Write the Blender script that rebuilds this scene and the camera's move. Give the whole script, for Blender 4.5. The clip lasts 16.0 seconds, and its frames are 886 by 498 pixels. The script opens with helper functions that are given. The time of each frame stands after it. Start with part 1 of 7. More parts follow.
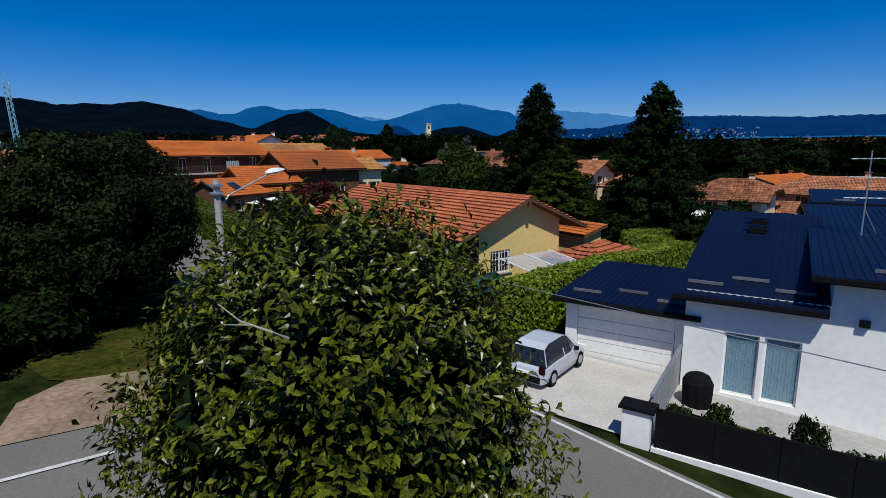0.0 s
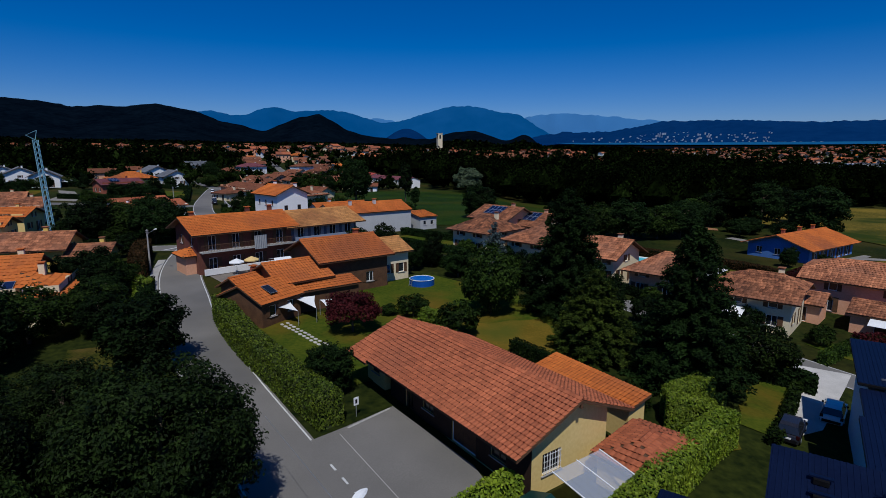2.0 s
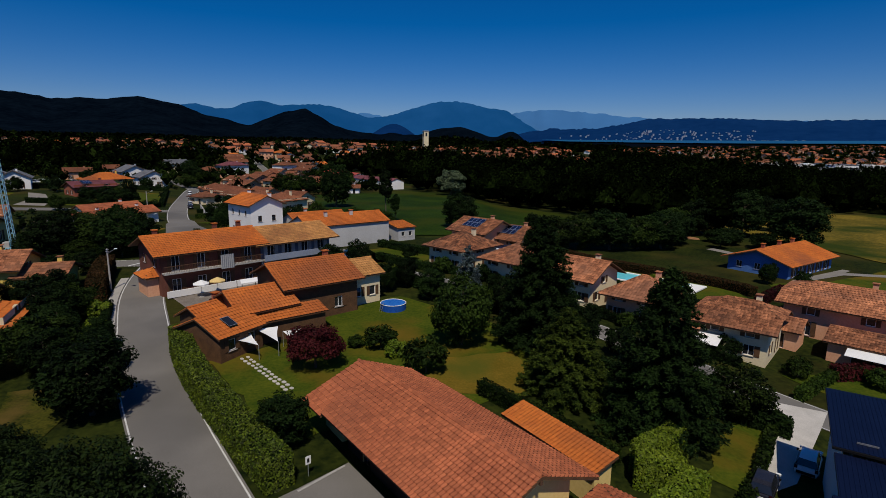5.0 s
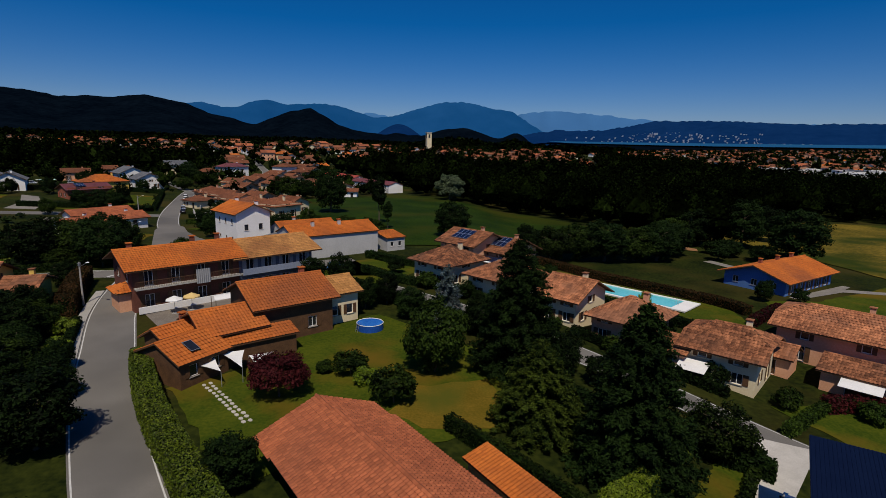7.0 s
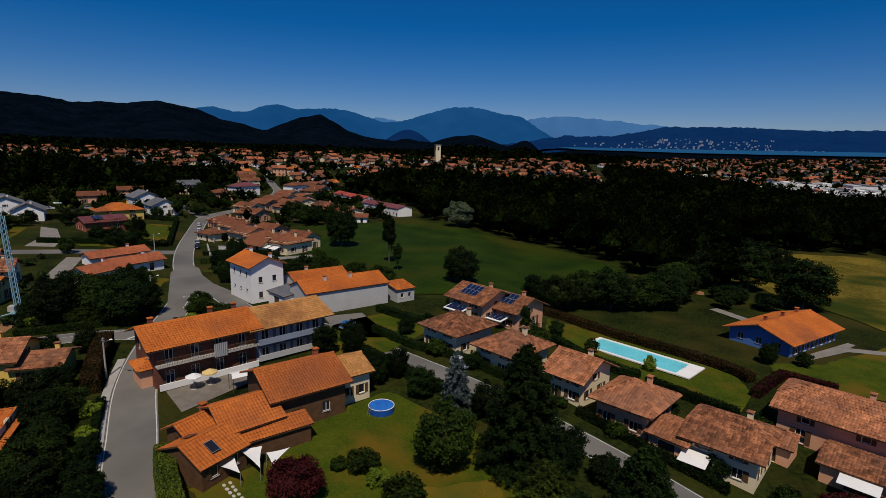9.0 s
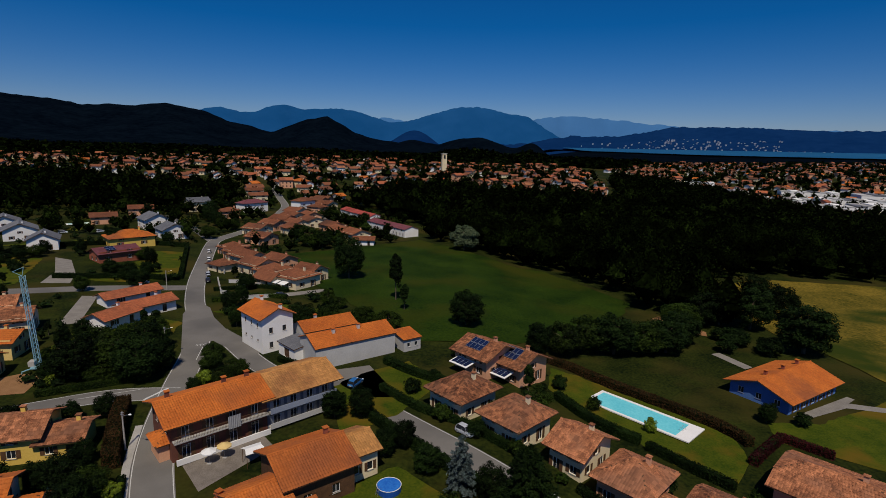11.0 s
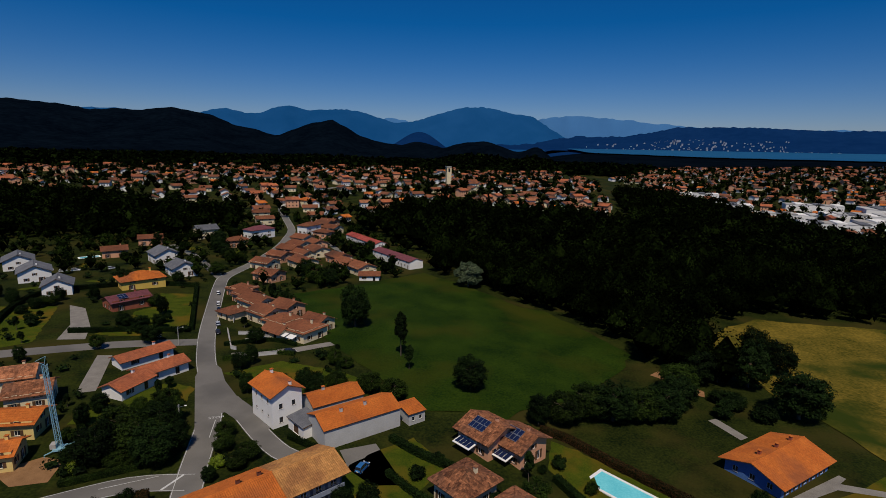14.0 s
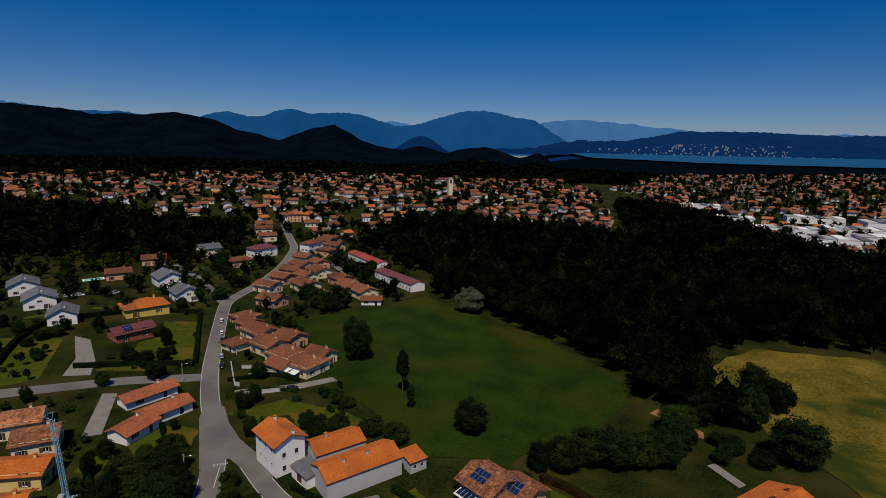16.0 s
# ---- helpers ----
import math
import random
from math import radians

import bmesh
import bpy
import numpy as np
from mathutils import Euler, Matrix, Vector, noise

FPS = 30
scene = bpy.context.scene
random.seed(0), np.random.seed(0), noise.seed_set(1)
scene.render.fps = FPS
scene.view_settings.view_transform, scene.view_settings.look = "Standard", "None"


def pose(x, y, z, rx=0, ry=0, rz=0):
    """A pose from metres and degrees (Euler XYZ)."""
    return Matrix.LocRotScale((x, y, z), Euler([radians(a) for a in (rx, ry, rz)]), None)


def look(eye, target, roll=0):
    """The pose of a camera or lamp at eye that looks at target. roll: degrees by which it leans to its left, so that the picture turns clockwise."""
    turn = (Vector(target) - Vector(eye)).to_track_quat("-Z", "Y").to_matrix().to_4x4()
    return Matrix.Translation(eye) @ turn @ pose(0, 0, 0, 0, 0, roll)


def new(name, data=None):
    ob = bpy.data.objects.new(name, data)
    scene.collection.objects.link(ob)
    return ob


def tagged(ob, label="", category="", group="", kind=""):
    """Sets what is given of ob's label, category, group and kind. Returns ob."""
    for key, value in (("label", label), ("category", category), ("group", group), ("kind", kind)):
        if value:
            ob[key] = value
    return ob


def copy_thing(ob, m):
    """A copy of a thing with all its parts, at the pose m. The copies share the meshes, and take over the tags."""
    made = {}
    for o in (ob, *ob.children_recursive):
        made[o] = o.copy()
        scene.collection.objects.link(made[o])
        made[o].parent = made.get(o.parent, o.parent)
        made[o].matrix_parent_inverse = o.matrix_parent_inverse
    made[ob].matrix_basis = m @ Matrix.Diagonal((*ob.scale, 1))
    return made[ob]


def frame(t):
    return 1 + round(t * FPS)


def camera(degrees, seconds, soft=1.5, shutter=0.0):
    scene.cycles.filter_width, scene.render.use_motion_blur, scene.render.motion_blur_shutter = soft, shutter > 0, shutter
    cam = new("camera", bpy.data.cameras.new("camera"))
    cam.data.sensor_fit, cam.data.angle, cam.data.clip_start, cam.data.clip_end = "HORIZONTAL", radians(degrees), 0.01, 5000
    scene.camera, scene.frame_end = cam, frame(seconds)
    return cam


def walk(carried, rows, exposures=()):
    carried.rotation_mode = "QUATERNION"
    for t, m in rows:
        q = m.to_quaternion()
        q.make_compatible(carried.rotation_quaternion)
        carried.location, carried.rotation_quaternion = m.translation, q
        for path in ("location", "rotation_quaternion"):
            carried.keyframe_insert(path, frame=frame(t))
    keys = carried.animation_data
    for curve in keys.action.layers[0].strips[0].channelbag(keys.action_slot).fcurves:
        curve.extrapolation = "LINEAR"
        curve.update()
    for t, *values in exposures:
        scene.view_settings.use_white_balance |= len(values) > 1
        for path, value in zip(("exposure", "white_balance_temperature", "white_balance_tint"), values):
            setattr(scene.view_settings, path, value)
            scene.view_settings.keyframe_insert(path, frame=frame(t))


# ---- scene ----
cam = camera(79.2, 16.0, 0.6)
PATH = [
    (0, (-0.113, 0.943, 7.988), (-0.112, 2.91, 7.628), -0.3),
    (0.5, (-0.225, 0.853, 10.592), (-0.231, 2.821, 10.236), 0.1),
    (1, (-0.476, 0.886, 13.33), (-0.493, 2.854, 12.976), 0.3),
    (1.5, (-1.727, 1.803, 16.52), (-1.759, 3.773, 16.174), -0.2),
    (2, (-2.651, 2.535, 19.198), (-2.681, 4.503, 18.841), 0.1),
    (2.5, (-3.191, 2.908, 20.733), (-3.209, 4.875, 20.368), 0.4),
    (3, (-3.341, 3.247, 21.475), (-3.343, 5.214, 21.111), 0.4),
    (3.5, (-3.145, 3.541, 22.066), (-3.147, 5.507, 21.701), 0.4),
    (4, (-2.98, 3.731, 22.321), (-2.96, 5.696, 21.951), 0.4),
    (6.5, (2.543, 8.178, 22.77), (2.548, 10.143, 22.395), 1.0),
    (7, (2.466, 8.246, 24.33), (2.467, 10.211, 23.957), 1.1),
    (7.5, (2.371, 8.255, 26.81), (2.363, 10.22, 26.441), 1.1),
    (8, (2.284, 8.145, 29.577), (2.268, 10.111, 29.211), 1.2),
    (8.5, (2.178, 8.001, 32.469), (2.154, 9.968, 32.106), 1.3),
    (9, (2.055, 7.875, 35.413), (2.025, 9.841, 35.052), 1.3),
    (11.5, (1.841, 7.29, 50.857), (1.781, 9.255, 50.489), 1.2),
    (12, (1.922, 7.175, 54.131), (1.855, 9.14, 53.762), 1.1),
    (12.5, (1.957, 7.151, 57.3), (1.888, 9.115, 56.93), 1.1),
    (13, (2.063, 6.994, 60.385), (1.992, 8.958, 60.015), 1.0),
    (13.5, (2.003, 6.842, 63.55), (1.933, 8.806, 63.178), 1.0),
    (14, (1.82, 6.884, 66.828), (1.749, 8.847, 66.454), 1.1),
    (14.5, (1.747, 6.896, 69.982), (1.674, 8.859, 69.607), 1.1),
    (15, (1.621, 6.938, 72.971), (1.548, 8.901, 72.595), 1.1),
    (15.5, (1.878, 6.757, 75.936), (1.805, 8.72, 75.561), 1.1),
    (16, (1.533, 7.411, 78.576), (1.456, 9.376, 78.209), 1.2),
]
EXPOSURES = [(0.0, 0.45, 6000, 6), (0.5, 0.22, 5500, 8), (1.5, 0.06, 5500, 8), (2.2, 0.06, 5900, 10), (3.5, 0.06, 6400, 10), (7.0, 0.06, 6900, 11), (12.0, -0.02, 7000, 11), (16.0, -0.05, 7000, 11)]
walk(cam, [(t, look(eye, target, roll)) for t, eye, target, roll in PATH], EXPOSURES)

# ---- world and sun ----
SUN_ELEVATION, SUN_FROM = radians(58), (0.05, -1.0)
world = bpy.data.worlds.new("sky")
scene.world = world
world.use_nodes = True
wn = world.node_tree.nodes
sky = wn.new("ShaderNodeTexSky")
sky.sky_type, sky.sun_disc = "NISHITA", False
sky.sun_elevation = SUN_ELEVATION
sky.sun_rotation = math.atan2(SUN_FROM[0], SUN_FROM[1])
sky.altitude, sky.air_density, sky.dust_density, sky.ozone_density = 300, 0.8, 0.6, 4.0
wn["Background"].inputs[1].default_value = 0.057
tint = wn.new("ShaderNodeHueSaturation")
tint.inputs["Saturation"].default_value, tint.inputs["Value"].default_value = 1.5, 1.0
world.node_tree.links.new(sky.outputs[0], tint.inputs["Color"])
blue = wn.new("ShaderNodeMix")
blue.data_type, blue.blend_type = "RGBA", "MULTIPLY"
blue.inputs[0].default_value, blue.inputs[7].default_value = 1.0, (0.93, 0.9, 1.13, 1)
world.node_tree.links.new(tint.outputs[0], blue.inputs[6])
world.node_tree.links.new(blue.outputs[2], wn["Background"].inputs[0])
sun = new("sun", bpy.data.lights.new("sun", "SUN"))
sun.data.energy, sun.data.angle, sun.data.color = 3.0, radians(0.53), (1.0, 0.93, 0.82)
sun.matrix_world = look((SUN_FROM[0] * 60, SUN_FROM[1] * 60, 60 * math.tan(SUN_ELEVATION)), (0, 0, 0))


# ---- ground shape ----
def ramp(a, b, v):
    u = min(1.0, max(0.0, (v - a) / (b - a)))
    return u * u * (3 - 2 * u)


def bell(v, c, w):
    return math.exp(-((v - c) / w) ** 2)


def ground_z(x, y):
    """The height of the ground: a village on a slope that falls to the east, hills in the west, a lake in the far north-east."""
    z = 1.7 * ramp(25, 90, y) - 2.2 * ramp(150, 300, y) - 4.2 * ramp(2, 50 - 13 * ramp(78, 100, y), x)
    z += 4.5 * ramp(-65, -170, x) * ramp(60, 160, y)
    z += 17 * ramp(320, 760, y) * (1 - ramp(80, 420, x))
    d = math.hypot(x, y)
    if d > 700:
        a = math.degrees(math.atan2(x, y))
        z += 46 * min(1.0, (d - 700) / 1450) * ramp(4, 14, a) * (1 - ramp(60, 120, abs(a)))
        z += 0.0244 * max(0.0, d - 2250) * ramp(4, 10, a) * (1 - ramp(60, 120, abs(a)))
        # wooded hills in the west and two small cones before the mountains
        crest = 84 + 100 * ramp(-18.5, -28.5, a) - 22 * bell(a, -34, 3.6) - 8 * bell(a, -30.6, 1.0)
        crest += 7 * noise.noise((a * 0.5, 4, 2)) + 4 * noise.noise((a * 1.5, 1, 2)) + 1.5 * noise.noise((a * 5, 1, 2))
        z += crest * bell(d, 2500, 640) * (1 - ramp(-18, -6, a))
        z += 52 * bell(d, 2250, 420) * ramp(-20, -15, a) * (1 - ramp(0, 9, a)) * (1 + 0.25 * noise.noise((a * 0.7, 5, 1)))
        z += 38 * bell(d, 2120, 330) * bell(a, -13.6, 2.5)
        z += 128 * bell(d, 3150, 420) * bell(a, -4.7, 2.9)
        z += 58 * bell(d, 1750, 300) * bell(a, 2.0, 4.4) + 44 * bell(d, 1700, 240) * bell(a, 7.6, 1.5)
        if d > 1200:
            z += ramp(1200, 2000, d) * 12 * noise.noise((x / 240, y / 240, 0)) * (1 - ramp(2, 14, a))
    return z


# ---- materials ----
def nodes_of(name, rough, metal=0.0, spec=0.3):
    m = bpy.data.materials.new(name)
    m.use_nodes = True
    nt = m.node_tree
    b = nt.nodes["Principled BSDF"]
    b.inputs["Roughness"].default_value, b.inputs["Metallic"].default_value = rough, metal
    b.inputs["Specular IOR Level"].default_value = spec
    return m, nt, b


def surface(name, dark, light, scale=1.0, rough=0.85, fine=0.0, bump=0.0, vary=0.0, metal=0.0, spec=0.3, third=None):
    """Two colours mixed by noise at two scales, with a third for stains, variation per piece and a fine relief."""
    m, nt, b = nodes_of(name, rough, metal, spec)
    N, K = nt.nodes, nt.links
    geo = N.new("ShaderNodeNewGeometry")
    big = N.new("ShaderNodeTexNoise")
    big.inputs["Scale"].default_value, big.inputs["Detail"].default_value = scale, 5
    K.new(geo.outputs["Position"], big.inputs["Vector"])
    small = N.new("ShaderNodeTexNoise")
    small.inputs["Scale"].default_value, small.inputs["Detail"].default_value = fine or scale * 9, 3
    K.new(geo.outputs["Position"], small.inputs["Vector"])
    add = N.new("ShaderNodeMath")
    add.operation = "ADD"
    K.new(big.outputs[0], add.inputs[0])
    K.new(small.outputs[0], add.inputs[1])
    cr = N.new("ShaderNodeValToRGB")
    cr.color_ramp.elements[0].position, cr.color_ramp.elements[1].position = 0.36, 0.64
    cr.color_ramp.elements[0].color, cr.color_ramp.elements[1].color = (*dark, 1), (*light, 1)
    half = N.new("ShaderNodeMath")
    half.operation, half.inputs[1].default_value = "MULTIPLY", 0.5
    K.new(add.outputs[0], half.inputs[0])
    K.new(half.outputs[0], cr.inputs[0])
    out = cr.outputs[0]
    if third:
        st = N.new("ShaderNodeTexNoise")
        st.inputs["Scale"].default_value, st.inputs["Detail"].default_value = scale * 0.35, 4
        K.new(geo.outputs["Position"], st.inputs["Vector"])
        sr = N.new("ShaderNodeValToRGB")
        sr.color_ramp.elements[0].position, sr.color_ramp.elements[1].position = 0.5, 0.66
        K.new(st.outputs[0], sr.inputs[0])
        mx = N.new("ShaderNodeMix")
        mx.data_type = "RGBA"
        K.new(sr.outputs[0], mx.inputs[0])
        K.new(out, mx.inputs[6])
        mx.inputs[7].default_value = (*third, 1)
        out = mx.outputs[2]
    if vary:
        info = N.new("ShaderNodeObjectInfo")
        s = N.new("ShaderNodeMath")
        s.operation = "ADD"
        K.new(geo.outputs["Random Per Island"], s.inputs[0])
        K.new(info.outputs["Random"], s.inputs[1])
        r = N.new("ShaderNodeMapRange")
        r.inputs[2].default_value = 2.0
        r.inputs[3].default_value, r.inputs[4].default_value = 1 - vary, 1 + vary
        K.new(s.outputs[0], r.inputs[0])
        hs = N.new("ShaderNodeHueSaturation")
        K.new(r.outputs[0], hs.inputs["Value"])
        K.new(out, hs.inputs["Color"])
        out = hs.outputs[0]
    K.new(out, b.inputs["Base Color"])
    if bump:
        bp = N.new("ShaderNodeBump")
        bp.inputs["Strength"].default_value, bp.inputs["Distance"].default_value = bump, 0.05
        K.new(small.outputs[0], bp.inputs["Height"])
        K.new(bp.outputs[0], b.inputs["Normal"])
    return m


def leafy(name, dark, light, rough=0.55, spec=0.3, through_light=0.25, scale=0.35):
    m = surface(name, dark, light, scale, rough, scale * 8, 0, 0.9, 0, spec)
    nt = m.node_tree
    b, o = nt.nodes["Principled BSDF"], nt.nodes["Material Output"]
    tr = nt.nodes.new("ShaderNodeBsdfTranslucent")
    col = b.inputs["Base Color"].links[0].from_socket
    nt.links.new(col, tr.inputs[0])
    mx = nt.nodes.new("ShaderNodeMixShader")
    mx.inputs[0].default_value = through_light
    nt.links.new(b.outputs[0], mx.inputs[1])
    nt.links.new(tr.outputs[0], mx.inputs[2])
    nt.links.new(mx.outputs[0], o.inputs[0])
    return m


M = {
    "land": surface("land", (0.004, 0.009, 0.002), (0.03, 0.038, 0.006), 0.12, 0.95, 1.6, 0.5, 0, third=(0.042, 0.036, 0.008), spec=0.05),
    "meadow": surface("meadow_grass", (0.005, 0.017, 0.0015), (0.026, 0.05, 0.004), 0.07, 0.95, 1.8, 0.7, third=(0.034, 0.04, 0.004), spec=0.05),
    "dry": surface("dry_grass", (0.05, 0.05, 0.006), (0.21, 0.145, 0.022), 0.09, 0.95, 1.1, 0.7, third=(0.028, 0.042, 0.005), spec=0.05),
    "lawn": surface("lawn_grass", (0.028, 0.05, 0.004), (0.072, 0.086, 0.007), 0.3, 0.95, 3, 0.6, third=(0.115, 0.078, 0.009), spec=0.05),
    "asphalt": surface("asphalt", (0.135, 0.127, 0.114), (0.185, 0.174, 0.158), 0.15, 0.9, 14, 0.15, third=(0.115, 0.109, 0.1)),
    "concrete": surface("concrete", (0.3, 0.29, 0.27), (0.42, 0.4, 0.37), 0.4, 0.9, 6, 0.15),
    "gravel": surface("pale_gravel", (0.4, 0.38, 0.34), (0.56, 0.53, 0.48), 0.6, 0.95, 12, 0.4),
    "paint": surface("road_paint", (0.42, 0.42, 0.4), (0.66, 0.66, 0.64), 0.8, 0.8, 10),
    "tile": surface("clay_tile", (0.3, 0.082, 0.034), (0.43, 0.128, 0.052), 0.25, 0.85, 3, 0.1, 0.4, third=(0.22, 0.07, 0.034)),
    "tile_village": surface("brown_village_tile", (0.15, 0.05, 0.024), (0.25, 0.088, 0.04), 0.12, 0.9, 2.5, 0.1, 0.35, third=(0.1, 0.042, 0.024)),
    "tile_orange": surface("orange_clay_tile", (0.4, 0.095, 0.015), (0.56, 0.155, 0.025), 0.25, 0.85, 3, 0.1, 0.2, third=(0.3, 0.085, 0.025)),
    "tile_brown": surface("brown_mottled_tile", (0.1, 0.032, 0.014), (0.42, 0.165, 0.075), 0.6, 0.9, 6, 0.1, 0.8, third=(0.2, 0.085, 0.045)),
    "tile_ochre": surface("ochre_weathered_tile", (0.38, 0.17, 0.05), (0.52, 0.25, 0.08), 0.5, 0.9, 5, 0.1, 0.35, third=(0.3, 0.13, 0.045)),
    # dark colour of the strips that imitate shade under tile lips
    "hollow": surface("painted_row_shade", (0.03, 0.012, 0.008), (0.06, 0.025, 0.015), 1.5, 0.95, 9),
    "slate": surface("grey_roof", (0.09, 0.095, 0.11), (0.16, 0.165, 0.18), 0.5, 0.7, 5, 0.1, 0.15),
    "navy": surface("navy_sheet_metal", (0.002, 0.005, 0.022), (0.0035, 0.008, 0.03), 0.5, 0.5, 6, 0, 0.08, 0.0, 0.17),
    "white": surface("white_plaster", (0.76, 0.75, 0.72), (0.86, 0.85, 0.83), 0.3, 0.9, 5, 0.08),
    "cream": surface("cream_plaster", (0.7, 0.58, 0.37), (0.79, 0.68, 0.46), 0.3, 0.9, 5, 0.08),
    "ochre": surface("ochre_plaster", (0.68, 0.49, 0.17), (0.77, 0.58, 0.23), 0.3, 0.9, 5, 0.08),
    "pink": surface("pink_plaster", (0.62, 0.3, 0.17), (0.72, 0.39, 0.24), 0.3, 0.9, 5, 0.08),
    "grey_wall": surface("grey_plaster", (0.42, 0.42, 0.41), (0.52, 0.52, 0.51), 0.3, 0.9, 5, 0.08),
    "blue_grey": surface("blue_grey_plaster", (0.2, 0.24, 0.32), (0.28, 0.32, 0.4), 0.3, 0.9, 5, 0.08),
    "brick": surface("red_brick", (0.25, 0.07, 0.04), (0.36, 0.11, 0.06), 0.6, 0.9, 8, 0.1),
    "blue_wall": surface("blue_plaster", (0.07, 0.17, 0.42), (0.1, 0.22, 0.5), 0.3, 0.9, 5, 0.05),
    "wood": surface("dark_wood", (0.07, 0.035, 0.018), (0.13, 0.065, 0.03), 1.5, 0.75, 12, 0.1),
    "bark": surface("bark", (0.06, 0.045, 0.03), (0.14, 0.11, 0.08), 2.0, 0.95, 14, 0.4),
    "clear": surface("window_glass", (0.25, 0.4, 0.5), (0.3, 0.45, 0.55), 1, 0.08, 5, 0, 0, 0, 0.6),
    "dark": surface("dark_glass", (0.012, 0.014, 0.018), (0.02, 0.023, 0.03), 1, 0.12, 5, 0, 0, 0, 0.6),
    "metal": surface("galvanised_metal", (0.4, 0.42, 0.44), (0.55, 0.57, 0.6), 1.0, 0.45, 8, 0, 0, 0.7),
    "black": surface("black_panel", (0.005, 0.005, 0.006), (0.009, 0.009, 0.01), 1, 0.9, 6, spec=0.08),
    "solar": surface("solar_cell", (0.008, 0.015, 0.05), (0.012, 0.022, 0.07), 2, 0.15, 9, 0, 0.1, 0, 0.6),
    "water": surface("pool_water", (0.12, 0.6, 0.68), (0.2, 0.72, 0.78), 0.25, 0.08, 2.5, 0.25, 0, 0, 0.5),
    "lake": surface("lake_water", (0.006, 0.08, 0.19), (0.012, 0.098, 0.215), 0.002, 0.6, 0.02, spec=0.1),
    # distance haze is put into these base colours, bluer step by step
    "haze_near": surface("haze_tinted_hillside", (0.0006, 0.0022, 0.005), (0.0026, 0.006, 0.011), 0.012, 1.0, 0.06, 0, 0, 0, 0.0),
    "haze_mid": surface("haze_blue_ridge", (0.002, 0.022, 0.085), (0.004, 0.03, 0.105), 0.003, 1.0, 0.02, 0, 0, 0, 0.0),
    "haze_far": surface("haze_blue_mountain", (0.004, 0.058, 0.17), (0.008, 0.072, 0.2), 0.001, 1.0, 0.006, 0, 0, 0, 0.0),
    "haze_last": surface("haze_pale_mountain", (0.045, 0.15, 0.33), (0.05, 0.162, 0.35), 0.001, 1.0, 0.006, 0, 0, 0, 0.0),
    "cloth": surface("white_cloth", (0.7, 0.7, 0.68), (0.82, 0.82, 0.8), 0.6, 0.9, 8),
    "leaf": leafy("green_leaves", (0.0035, 0.011, 0.002), (0.034, 0.06, 0.007), 0.65, 0.08),
    "leaf_walnut": leafy("walnut_leaves", (0.0012, 0.005, 0.0012), (0.02, 0.036, 0.006), 0.65, 0.08, 0.15),
    "leaf_bright": leafy("bright_green_leaves", (0.074, 0.125, 0.005), (0.17, 0.22, 0.011)),
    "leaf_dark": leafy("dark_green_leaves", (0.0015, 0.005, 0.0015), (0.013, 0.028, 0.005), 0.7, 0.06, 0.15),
    "leaf_red": leafy("dark_red_leaves", (0.02, 0.003, 0.004), (0.06, 0.009, 0.01), 0.6, 0.1),
    "leaf_blue": leafy("silver_blue_needles", (0.07, 0.11, 0.11), (0.15, 0.2, 0.2)),
    "leaf_gloss": leafy("glossy_magnolia_leaves", (0.003, 0.01, 0.001), (0.17, 0.19, 0.01), 0.3, 0.22, 0.08, 4.0),
    # near-black leaf tones: the wood's deep shade put into the colour
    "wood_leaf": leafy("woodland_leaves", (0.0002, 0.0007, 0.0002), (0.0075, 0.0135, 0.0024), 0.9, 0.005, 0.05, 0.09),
}


M["clear"].node_tree.nodes["Principled BSDF"].inputs["Alpha"].default_value = 0.3


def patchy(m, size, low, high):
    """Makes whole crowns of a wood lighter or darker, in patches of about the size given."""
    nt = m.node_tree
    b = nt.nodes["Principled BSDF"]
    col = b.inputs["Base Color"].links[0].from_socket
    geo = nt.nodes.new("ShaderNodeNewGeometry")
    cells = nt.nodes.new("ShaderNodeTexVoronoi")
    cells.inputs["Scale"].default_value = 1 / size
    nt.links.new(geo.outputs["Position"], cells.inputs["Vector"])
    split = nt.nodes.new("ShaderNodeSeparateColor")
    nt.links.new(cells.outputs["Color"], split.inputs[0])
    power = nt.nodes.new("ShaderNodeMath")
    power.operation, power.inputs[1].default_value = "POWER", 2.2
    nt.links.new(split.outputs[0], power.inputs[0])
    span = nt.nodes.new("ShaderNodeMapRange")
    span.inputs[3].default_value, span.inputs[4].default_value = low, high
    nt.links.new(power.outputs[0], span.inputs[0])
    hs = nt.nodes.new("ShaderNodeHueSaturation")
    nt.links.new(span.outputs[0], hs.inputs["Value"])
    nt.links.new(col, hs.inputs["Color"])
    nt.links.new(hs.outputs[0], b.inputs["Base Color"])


# sparse light crowns imitate sunlit treetops in the darkened wood
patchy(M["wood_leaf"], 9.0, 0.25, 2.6)


